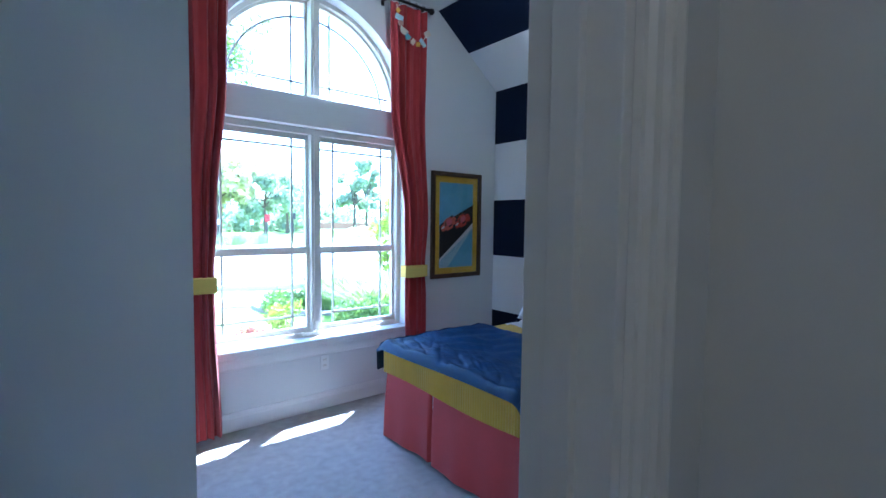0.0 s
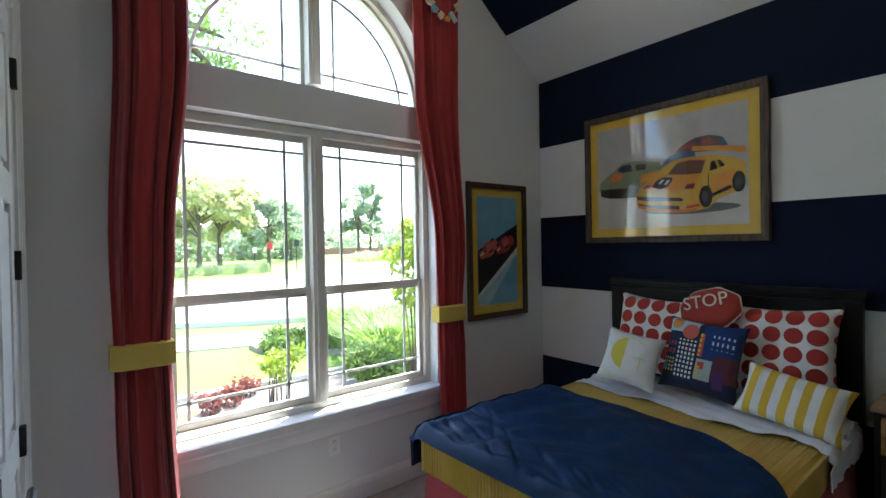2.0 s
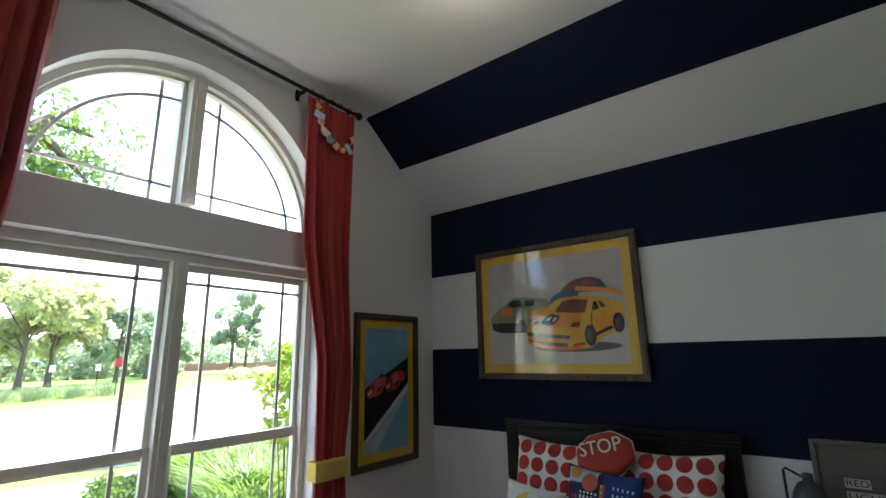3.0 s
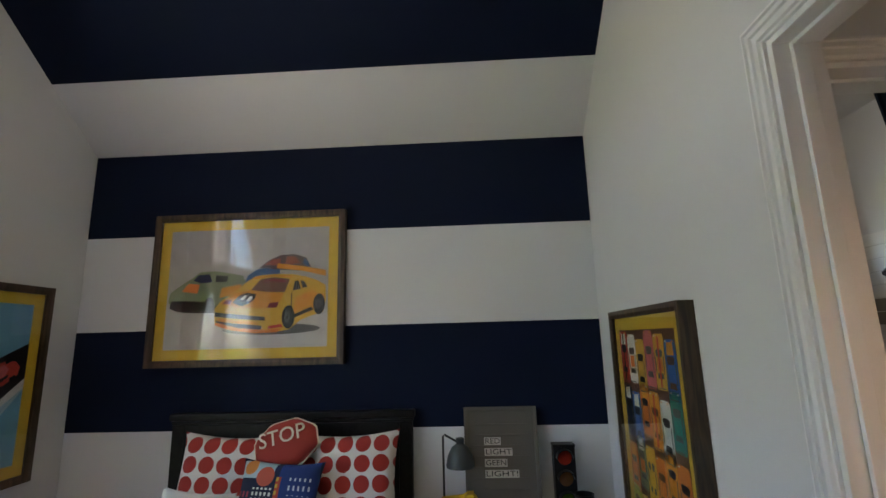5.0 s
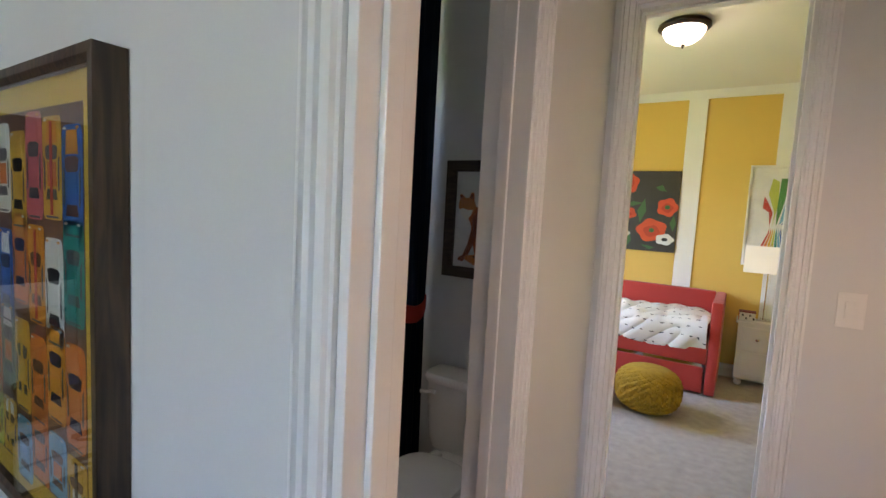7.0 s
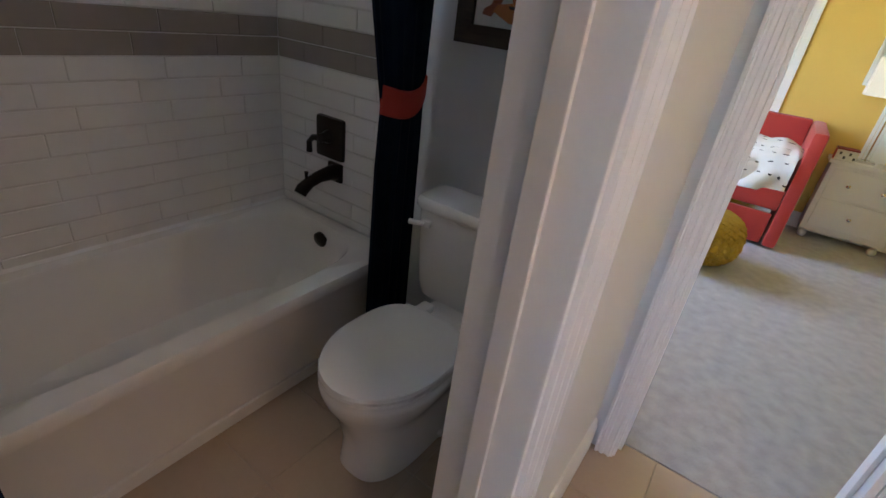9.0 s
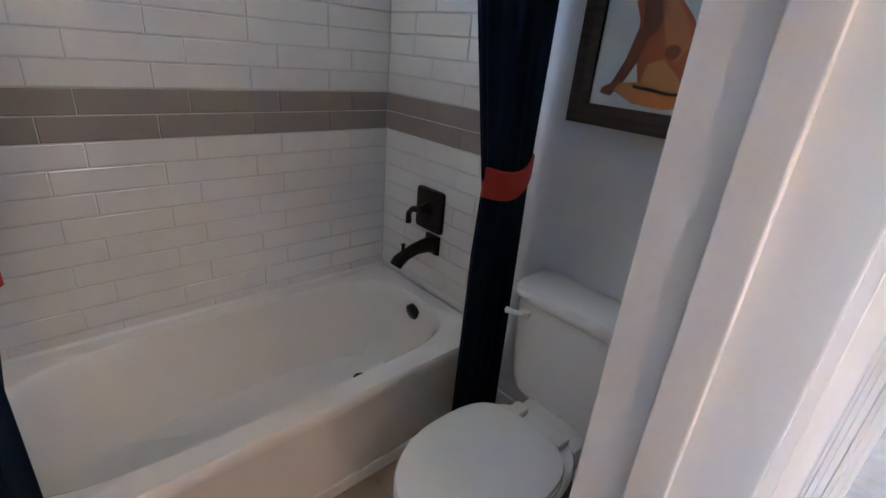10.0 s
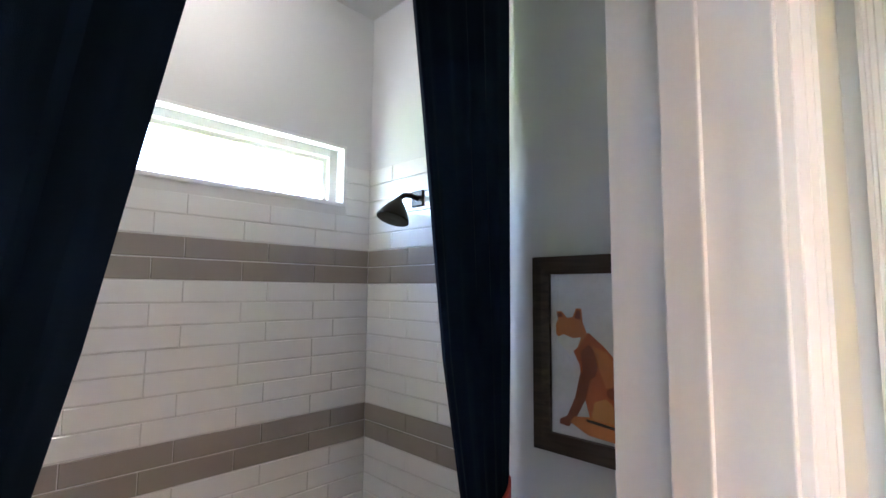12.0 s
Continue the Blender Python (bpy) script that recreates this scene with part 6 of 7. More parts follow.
# traffic light ornament
tl = thing("traffic_light", (3.93, 0.97, TOP), "black traffic light ornament with red, amber and green lenses", "ornament")
part("housing", box((3.90, 3.965, 0.915, 1.03, TOP, 1.135), (3.892, 3.97, 0.912, 1.033, 1.128, 1.142), bevel=0.005), BLACKMETAL, tl)
for z, m_, nm in ((1.075, paint("lens_red", (0.28, 0.02, 0.012), 0.2), "red lens"), (0.97, paint("lens_amber", (0.16, 0.06, 0.02), 0.2), "amber lens"), (0.865, paint("lens_green", (0.10, 0.18, 0.02), 0.2), "green lens")):
    m = Matrix.Translation((3.90, 0.9725, z)) @ Matrix.Rotation(radians(-90), 4, "Y")
    part("lens", lathe([(0.038, -0.002), (0.037, 0.006), (0.027, 0.013), (0.008, 0.017)], seg=22, matrix=m), m_, tl, nm, True)
    rings = []
    for r, d in ((0.046, 0.0), (0.046, 0.038), (0.042, 0.038), (0.042, 0.0)):
        rings.append([(3.90 - d, 0.9725 + r * math.cos(math.pi * k / 12), z + r * math.sin(math.pi * k / 12)) for k in range(13)])
    bm = bmesh.new()
    vs = [[bm.verts.new(p) for p in r] for r in rings]
    for a, b in zip(vs, vs[1:] + vs[:1]):
        for k in range(12):
            bm.faces.new((a[k], a[k + 1], b[k + 1], b[k]))
    part("visor", bm, BLACKMETAL, tl)
cup = thing("cup", (3.80, 0.91, TOP), "dark ribbed cup standing on the dresser", "cup")
part("body", lathe([(0.040, 0), (0.043, 0.004), (0.042, 0.03), (0.044, 0.032), (0.045, 0.10), (0.049, 0.104), (0.049, 0.118), (0.043, 0.118), (0.040, 0.02), (0.002, 0.02)], (3.80, 0.905, TOP), 26), BLACKMETAL, cup, smooth=True)
# outlet below the window
ol = thing("wall_outlet", (2.07, YN, 0.385), "white duplex outlet plate below the window", "outlet")
part("plate", box((2.035, 2.11, YN - 0.006, YN, 0.325, 0.445), bevel=0.002), TRIM, ol)
for z in (0.36, 0.41):
    s = part("socket", box((2.056, 2.089, YN - 0.008, YN - 0.005, z - 0.015, z + 0.015), bevel=0.002), PORCELAIN, ol)
    part("slot", box((2.064, 2.067, YN - 0.0085, YN - 0.0075, z - 0.004, z + 0.008), (2.078, 2.081, YN - 0.0085, YN - 0.0075, z - 0.004, z + 0.008)), INKBLK, s)


# ---- ceiling lights ----
def ceiling_light(x, y, z, label, strength):
    t = thing("ceiling_light", (x, y, z), label, "ceiling light", "flush ceiling lights")
    part("pan", lathe([(0.15, 0), (0.165, -0.012), (0.168, -0.03), (0.150, -0.045), (0.135, -0.045)], (x, y, z), 36), BRONZE, t, "oil-rubbed bronze pan", True)
    part("bowl", lathe([(0.136, -0.045), (0.132, -0.065), (0.11, -0.10), (0.075, -0.125), (0.03, -0.138), (0.01, -0.14)], (x, y, z), 36), glow("frosted_bowl", (1.0, 0.82, 0.58), strength), t, "frosted glass bowl", True).visible_shadow = False
    part("finial", lathe([(0.012, -0.138), (0.014, -0.146), (0.007, -0.152), (0.009, -0.16), (0.003, -0.168)], (x, y, z), 14), BRONZE, t, smooth=True)


ceiling_light(2.46, 2.39, CEILING, "bronze flush ceiling light with a frosted bowl", 0.5)
ceiling_light(2.36, -2.55, 2.92, "lit bronze flush ceiling light in the yellow room", 0.5)
# unseen hall fitting, added to hold the fill bulb there
ceiling_light(-0.25, -0.35, 2.75, "added bronze flush ceiling light in the hall, out of view", 0.6)


# ---- bathroom ----
def squircle(cx, cy, a, b, e, z, n=72):
    out = []
    for k in range(n):
        t = 2 * math.pi * (k + 0.5) / n
        c, s = math.cos(t), math.sin(t)
        out.append((cx + a * math.copysign(abs(c) ** e, c), cy + b * math.copysign(abs(s) ** e, s), z))
    return out


tub = thing("bathtub", (3.76, -0.2, 0), "white alcove bathtub with a plain apron", "bathtub")
cx, cy, RIM = 3.758, -0.2035, 0.374
rings = [squircle(cx, cy, 0.372, 0.765, 0.06, 0.0), squircle(cx, cy, 0.372, 0.765, 0.06, RIM - 0.06), squircle(cx, cy, 0.378, 0.766, 0.06, RIM - 0.05), squircle(cx, cy, 0.379, 0.766, 0.06, RIM - 0.012), squircle(cx, cy, 0.372, 0.763, 0.07, RIM),
         squircle(cx + 0.008, cy, 0.306, 0.70, 0.45, RIM), squircle(cx + 0.008, cy, 0.295, 0.688, 0.48, RIM - 0.012), squircle(cx + 0.008, cy, 0.284, 0.675, 0.52, RIM - 0.06), squircle(cx + 0.008, cy - 0.02, 0.255, 0.615, 0.58, RIM - 0.24), squircle(cx + 0.01, cy - 0.03, 0.21, 0.53, 0.65, RIM - 0.315), squircle(cx + 0.01, cy - 0.03, 0.10, 0.25, 0.8, RIM - 0.325)]
part("shell", skin(rings), PORCELAIN, tub, "glossy white enamel", True)
part("toe_strip", box((3.373, 3.386, -0.955, 0.55, 0.0, 0.05), bevel=0.004), PORCELAIN, tub)
m = Matrix.Translation((3.757, cy - 0.668, 0.312)) @ Matrix.Rotation(radians(-90 - 12), 4, "X")
part("overflow", lathe([(0.036, -0.012), (0.036, 0.006), (0.030, 0.011), (0.004, 0.012)], seg=24, matrix=m), BRONZE, tub, "dark bronze overflow plate", True)
part("drain", lathe([(0.03, 0), (0.03, 0.006), (0.004, 0.008)], (3.78, cy - 0.42, RIM - 0.322), 20), BRONZE, tub, "dark bronze drain", True)
structure("trim_caulk", prism([(XB, RIM - 0.004), (XB, RIM + 0.010), (XB - 0.004, RIM + 0.007), (XB - 0.014, RIM + 0.001), (XB - 0.016, RIM - 0.004)], YB, 0.56, "y"), TRIM, "white caulk bead between tub and tiles", "trim")
# shower fittings
sh = thing("wall_shower", (3.79, YB, 2.09), "dark bronze shower head on a bent arm", "shower head")
part("flange", box((3.755, 3.825, YB + 0.0, YB + 0.012, 2.055, 2.125), bevel=0.008), BRONZE, sh)
part("arm", tube([(3.79, YB + 0.01, 2.09), (3.79, YB + 0.05, 2.097), (3.79, YB + 0.085, 2.092), (3.79, YB + 0.108, 2.072), (3.79, YB + 0.115, 2.055)], 0.0115, 12), BRONZE, sh, smooth=True)
m = Matrix.Translation((3.79, YB + 0.112, 2.066)) @ Matrix.Rotation(radians(-160), 4, "X")
part("head", lathe([(0.013, -0.008), (0.020, 0.004), (0.036, 0.024), (0.052, 0.048), (0.064, 0.070), (0.069, 0.082), (0.067, 0.087), (0.060, 0.088), (0.01, 0.086)], seg=12, matrix=m), BRONZE, sh, "faceted dark bronze head", True)
vl = thing("shower_valve", (3.795, YB, 0.765), "dark bronze square shower valve with a lever", "shower valve")
part("escutcheon", box((3.712, 3.878, YB - 0.012, YB + 0.022, 0.667, 0.848), bevel=0.024), BRONZE, vl, "", True)
m = Matrix.Translation((3.795, YB + 0.01, 0.765)) @ Matrix.Rotation(radians(-90), 4, "X")
part("stem", lathe([(0.03, 0), (0.028, 0.02), (0.02, 0.035), (0.02, 0.06), (0.012, 0.065)], seg=22, matrix=m), BRONZE, vl, smooth=True)
part("lever", tube([(3.795, YB + 0.06, 0.765), (3.84, YB + 0.066, 0.758), (3.862, YB + 0.068, 0.735), (3.864, YB + 0.066, 0.69)], [0.015, 0.013, 0.012, 0.013], 10), BRONZE, vl, smooth=True)
sp = thing("tub_spout", (3.765, YB, 0.613), "dark bronze tub spout with a diverter", "tub spout")
part("flange", box((3.722, 3.808, YB - 0.002, YB + 0.016, 0.570, 0.656), bevel=0.010), BRONZE, sp, "", True)
part("body", tube([(3.765, YB + 0.01, 0.613), (3.765, YB + 0.05, 0.615), (3.765, YB + 0.10, 0.610), (3.765, YB + 0.15, 0.595), (3.765, YB + 0.185, 0.575), (3.765, YB + 0.20, 0.556)], [0.038, 0.031, 0.026, 0.025, 0.028, 0.026], 14), BRONZE, sp, smooth=True)
part("diverter", tube([(3.765, YB + 0.165, 0.61), (3.765, YB + 0.165, 0.638), (3.765, YB + 0.165, 0.645)], [0.006, 0.007, 0.010], 10), BRONZE, sp, smooth=True)
# unseen recessed light, added over the tub to brighten the tiles
rc = thing("fill_downlight", (3.70, -0.05, 3.04), "added recessed fill light over the tub, out of view", "ceiling light")
part("trim_ring", lathe([(0.085, 0), (0.085, -0.008), (0.06, -0.010), (0.06, 0)], (3.70, -0.05, 3.04), 28), TRIM, rc, smooth=True)
part("lens", lathe([(0.059, -0.002), (0.055, -0.007), (0.004, -0.008)], (3.70, -0.05, 3.04), 24), glow("fill_downlight_lens", (1.0, 0.9, 0.8), 0.6), rc, "frosted lens", True).visible_shadow = False
# vanity light in the vestibule: bell shades open to the basin below
vn = thing("vanity_light", (1.15, 0.215, 1.95), "bronze vanity light bar with two metal bell shades", "wall light")
part("bar", box((1.15, 1.172, -0.08, 0.51, 1.985, 2.035), bevel=0.006), BRONZE, vn)
for y in (0.05, 0.38):
    part("arm", tube([(1.165, y, 2.01), (1.26, y, 2.015), (1.29, y, 1.99)], 0.008, 8), BRONZE, vn)
    prof = [(0.016, 1.99), (0.030, 1.975), (0.052, 1.93), (0.062, 1.876), (0.058, 1.876), (0.048, 1.925), (0.026, 1.965), (0.012, 1.975)]
    part("shade", skin([[(1.29 + r * math.cos(math.pi * k / 12), y + r * math.sin(math.pi * k / 12), z) for k in range(24)] for r, z in prof]), BRONZE, vn, "bronze bell shade", True)
# shower curtains
def bath_curtain(rows, tie, seed, label, anchor):
    t = thing("shower_curtain", (3.33, (rows[0][1] + rows[0][2]) / 2, rows[-1][0]), label, "shower curtain", "shower curtains")
    rings = [[(v, u, z) for u, v, z in r] for r in drape(steps(rows, ease=False), 0.06, 5, seed)]
    part("cloth", skin(rings), SHOWERCLOTH, t, "dark navy cloth", True)
    y0, y1, z0, z1 = tie
    wall, room = (y0, y1) if anchor > 0 else (y1, y0)
    band = []
    for k in range(17):
        q = k / 16
        y = room + (wall - room) * q
        out = 0.085 * math.sin(math.pi * (0.10 + q * 0.80)) ** 0.5
        hi = z1 - 0.022 * math.sin(math.pi * q) + 0.022 * q ** 3
        lo = z0 - 0.020 * math.sin(math.pi * q) + 0.062 * q ** 3
        band.append([(3.352 - out, y, lo), (3.352 - out - 0.006, y, lo + 0.006), (3.352 - out - 0.006, y, hi - 0.006), (3.352 - out, y, hi), (3.356 - out, y, hi), (3.356 - out, y, lo)])
    part("tieback", skin(band), ORANGEBAND, t, "orange-red cloth tieback", True)
    for k in range(6):
        y = rows[0][1] + 0.03 + k * (rows[0][2] - rows[0][1] - 0.06) / 5
        part("ring", tube([(3.31 + 0.02 * math.cos(q * math.pi / 6), y, 2.985 + 0.024 * math.sin(q * math.pi / 6)) for q in range(13)], 0.003, 6), BRONZE, t)


bath_curtain([(2.97, -0.96, -0.44, 3.335, 0.17), (2.2, -0.955, -0.545, 3.335, 0.20), (1.5, -0.955, -0.635, 3.335, 0.22), (1.01, -0.945, -0.735, 3.335, 0.10), (0.8, -0.95, -0.72, 3.335, 0.18), (0.06, -0.955, -0.71, 3.33, 0.26)],
             (-0.95, -0.73, 0.985, 1.078), 3, "dark navy shower curtain gathered by the toilet", 1)
bath_curtain([(2.97, -0.05, 0.555, 3.335, 0.17), (2.2, 0.095, 0.555, 3.335, 0.20), (1.6, 0.205, 0.555, 3.335, 0.22), (1.02, 0.335, 0.555, 3.335, 0.10), (0.8, 0.365, 0.555, 3.335, 0.18), (0.06, 0.365, 0.555, 3.33, 0.26)],
             (0.325, 0.555, 0.99, 1.085), 4, "dark navy shower curtain gathered by the door end", -1)
rd = thing("shower_rod", (3.31, -0.2, 3.0), "dark bronze shower rod", "shower rod")
part("pole", tube([(3.31, YB - 0.01, 3.0), (3.31, 0.566, 3.0)], 0.012, 12), BRONZE, rd, smooth=True)
# toilet
to = thing("toilet", (2.955, -0.55, 0), "white two-piece toilet with the lid down", "toilet")
TX = 2.955


def egg(a, back, front, z, mid=-0.455, e=0.62, n=72):
    """An outline rounded to the front (+y) and squarer to the back."""
    out = []
    for k in range(n):
        t = 2 * math.pi * (k + 0.5) / n
        c, q = math.cos(t), math.sin(t)
        p = 1.0 if q > 0 else e
        out.append((TX + a * math.copysign(abs(c) ** p, c), mid + (front - mid if q > 0 else mid - back) * math.copysign(abs(q) ** p, q), z))
    return out


rings = [squircle(TX, -0.892, 0.196, 0.070, 0.35, 0.345), squircle(TX, -0.892, 0.210, 0.078, 0.3, 0.40), squircle(TX, -0.892, 0.222, 0.082, 0.28, 0.55), squircle(TX, -0.892, 0.228, 0.084, 0.28, 0.690)]
part("tank", skin(rings), PORCELAIN, to, "", True)
rings = [squircle(TX, -0.890, 0.232, 0.087, 0.28, 0.688), squircle(TX, -0.890, 0.241, 0.092, 0.28, 0.697), squircle(TX, -0.890, 0.243, 0.093, 0.28, 0.720), squircle(TX, -0.890, 0.234, 0.087, 0.3, 0.734), squircle(TX, -0.890, 0.12, 0.045, 0.4, 0.739)]
part("tank_lid", skin(rings), PORCELAIN, to, "", True)
lv = part("flush_lever", box((3.112, 3.150, -0.812, -0.792, 0.633, 0.657), bevel=0.006), PORCELAIN, to, "white flush lever", True)
part("lever_tip", tube([(3.132, -0.794, 0.645), (3.160, -0.780, 0.645), (3.184, -0.778, 0.642)], [0.009, 0.009, 0.011], 10), PORCELAIN, lv, smooth=True)
rings = [squircle(TX, -0.565, 0.122, 0.262, 0.7, 0.0), squircle(TX, -0.565, 0.120, 0.258, 0.7, 0.03), squircle(TX, -0.562, 0.119, 0.250, 0.7, 0.11), squircle(TX, -0.55, 0.126, 0.262, 0.75, 0.19)]
rings += [egg(0.145, -0.74, -0.262, 0.255), egg(0.172, -0.75, -0.232, 0.31), egg(0.181, -0.75, -0.222, 0.345), egg(0.181, -0.75, -0.222, 0.362), egg(0.174, -0.745, -0.229, 0.370)]
part("bowl", skin(rings), PORCELAIN, to, "", True)
part("bridge", box((TX - 0.12, TX + 0.12, -0.965, -0.70, 0.25, 0.352), bevel=0.03), PORCELAIN, to, "", True)
part("seat", skin([egg(0.176, -0.672, -0.226, 0.374), egg(0.181, -0.676, -0.220, 0.379), egg(0.180, -0.675, -0.221, 0.388), egg(0.176, -0.672, -0.226, 0.391)]), PORCELAIN, to, "", True)
part("lid", skin([egg(0.174, -0.672, -0.226, 0.394), egg(0.179, -0.676, -0.220, 0.399), egg(0.176, -0.673, -0.224, 0.408), egg(0.160, -0.655, -0.243, 0.415), egg(0.08, -0.56, -0.34, 0.419)]), PORCELAIN, to, "", True)
for q in (-1, 1):
    part("hinge", box((TX + q * 0.075 - 0.022, TX + q * 0.075 + 0.022, -0.735, -0.676, 0.368, 0.398), bevel=0.008), PORCELAIN, to, "", True)
    part("bolt_cap", lathe([(0.016, 0), (0.015, 0.012), (0.004, 0.018)], (TX + q * 0.118, -0.60, 0.012), 14), PORCELAIN, to, "", True)
part("supply_valve", tube([(2.73, YB, 0.16), (2.73, -0.90, 0.16), (2.735, -0.89, 0.22), (2.77, -0.885, 0.36)], 0.008, 10), CHROME, to, "chrome supply line", True)


# ---- yellow room ----
DAYRED = material("daybed_red", (0.40, 0.030, 0.022), 0.75, vary=0.1, scale=4, grain=500, bump=0.3, sheen=0.2)
day = thing("daybed", (2.9, -4.0, 0), "red upholstered daybed with a trundle drawer", "daybed")
part("backrest", box((2.06, 4.05, -4.42, -4.33, 0.10, 0.875), bevel=0.02), DAYRED, day, "", True)
part("arm", box((1.97, 2.06, -4.42, -3.60, 0.02, 0.87), bevel=0.025), DAYRED, day, "", True)
part("arm", box((4.05, 4.14, -4.42, -3.60, 0.02, 0.87), bevel=0.025), DAYRED, day, "", True)
part("front_rail", box((2.06, 4.05, -3.66, -3.60, 0.30, 0.44), bevel=0.012), DAYRED, day, "", True)
td = part("trundle_drawer", box((2.075, 4.04, -3.645, -3.61, 0.03, 0.265), bevel=0.01), DAYRED, day, "red trundle front", True)
part("slit", box((2.09, 4.03, -3.635, -3.622, 0.268, 0.295)), CHROME, td, "pale metal slit")
part("platform", box((2.06, 4.05, -4.33, -3.66, 0.28, 0.40)), DAYRED, day)
HEARTS = printed("dotted_bedding", (0.72, 0.71, 0.69), [((0.02, 0.02, 0.025), lambda t, x, z: maths(t, "MULTIPLY", inside(t, cell(t, maths(t, "ADD", x, maths(t, "MULTIPLY", maths(t, "FLOOR", maths(t, "DIVIDE", z, 0.11)), 0.075)), 0.15), cell(t, z, 0.11), 0, 0, 0.10), 1.0))], lying=True)
dv = thing("duvet", (3.05, -3.97, 0.40), "rumpled white bedding with small black dots on the daybed", "bedding")


def lump(u, v):
    """Bedding over the daybed's mattress: v from the front drop to the back."""
    x = 2.075 + u * 1.96
    d = v * 0.98
    w = 0.045 * noise.noise(Vector((x * 3.1, d * 3.4, 2))) + 0.020 * noise.noise(Vector((x * 9, d * 7, 5))) - 0.022 * max(0.0, 1 - 6 * abs(noise.noise(Vector((x * 5 + d * 4, d * 3, 8)))))
    e = min(1.0, min(u, 1 - u) / 0.06)
    if d < 0.24:
        return (x, -3.615 + 0.02 * math.sin(d * 13) + w * 0.7 - 0.015 * (1 - e), 0.425 + d * 0.9 + 0.02 * math.sin(x * 7) * (1 - d / 0.24))
    return (x, -3.63 - (d - 0.24) * 0.92, 0.645 + 0.07 * e ** 0.5 * math.sin(math.pi * min(1, (d - 0.2) / 0.6)) * 0.9 + w)


part("cover", sheet_mesh(lump, 150, 60, 0.03), HEARTS, dv, "", True)


def pouf(x, y, label):
    t = thing("pouf", (x, y, 0), label, "pouf", "knitted poufs")
    rows, seg = 44, 228
    R, H = 0.25, 0.36
    rings = []
    for i in range(rows + 1):
        a = -math.pi / 2 + math.pi * (i + 0.3) / (rows + 0.6)
        ca, sa = max(math.cos(a), 0.0) ** 0.62, math.copysign(abs(math.sin(a)) ** 0.8, math.sin(a))
        ring = []
        sway = 1.7 * abs(((i / 4.0) % 1) - 0.5)
        for k in range(seg):
            th = 2 * math.pi * k / seg
            rib = abs(math.sin(math.pi * (k / 6 + sway)))
            r = R * ca + ca * (0.020 * rib ** 0.7 - 0.012 + 0.006 * math.sin(i * math.pi / 2 + (k // 6 % 2) * math.pi))
            ring.append((x + r * math.cos(th), y + r * math.sin(th), H / 2 + H / 2 * sa + 0.004))
        rings.append(ring)
    part("knit", skin(rings), material("mustard_knit", (0.34, 0.21, 0.012), 0.9, vary=0.25, scale=20, grain=300, bump=0.6), t, "chunky mustard knit", True)


pouf(2.43, -2.98, "round mustard-yellow knitted pouf on the carpet")
pouf(2.99, -3.0, "round mustard-yellow knitted pouf beside the daybed")
# poppies on canvas
cv = thing("flower_canvas", (2.84, YY + 0.03, 1.22), "dark canvas painted with red and white poppies", "painting")
part("canvas", box((2.49, 3.19, YY + 0.004, YY + 0.04, 1.22, 2.09), bevel=0.004), paint("canvas_dark", (0.035, 0.033, 0.033)), cv)
PLANE = YY + 0.04


def daub(name, pts, m_, lev):
    part(name, prism([(3.19 - p * 0.70, 1.22 + r * 0.87) for p, r in pts], PLANE + 0.0005 * lev, PLANE + 0.0005 * lev + 0.0006), m_, cv)


POPPY = paint("poppy_red", (0.55, 0.07, 0.02))
LEAFINK = paint("leaf_ink", (0.04, 0.12, 0.04))
POPPYDARK = paint("poppy_shade", (0.40, 0.04, 0.012))


def petals(cx_, cz_, rx_, rz_, lobes, turn):
    """A ruffled flower outline."""
    return [(cx_ + rx_ * (1 + 0.09 * math.sin(lobes * a + turn)) * math.cos(a), cz_ + rz_ * (1 + 0.09 * math.sin(lobes * a + turn)) * math.sin(a)) for a in (2 * math.pi * k / 36 for k in range(36))]


for i, (cx_, cz_, rx_, rz_) in enumerate(((0.256, 0.848, 0.155, 0.125), (0.85, 0.556, 0.145, 0.11), (0.249, 0.463, 0.16, 0.078), (0.653, 0.263, 0.215, 0.14), (0.105, 0.322, 0.10, 0.08), (0.05, 0.605, 0.05, 0.07))):
    daub("poppy", petals(cx_, cz_, rx_, rz_, 5, i * 1.7), POPPY, 2)
    daub("poppy_shade", petals(cx_, cz_ - 0.01, rx_ * 0.55, rz_ * 0.5, 4, i), POPPYDARK, 3)
    daub("stamen", blob(cx_, cz_, 0.04, 0.028, 10), LEAFINK, 4)
for cx_, cz_ in ((0.206, 0.21), (0.85, 0.157)):
    daub("white_flower", petals(cx_, cz_, 0.128, 0.068, 5, cx_ * 9), INKWHT, 3)
    daub("stamen", blob(cx_, cz_, 0.045, 0.022, 10), INKBLK, 4)
for pts in ([(0.2, 0.56), (0.35, 0.62), (0.5, 0.60), (0.35, 0.56)], [(0.47, 0.35), (0.42, 0.50), (0.52, 0.66), (0.55, 0.5)], [(0.66, 0.80), (0.75, 0.83), (0.82, 0.75), (0.72, 0.76)], [(0.3, 0.03), (0.26, 0.15), (0.33, 0.25), (0.36, 0.12)], [(0.95, 0.26), (0.9, 0.36), (0.95, 0.46), (0.99, 0.36)], [(0.72, 0.05), (0.64, 0.02), (0.5, 0.08), (0.62, 0.07)]):
    daub("leaf", pts, LEAFINK, 1)
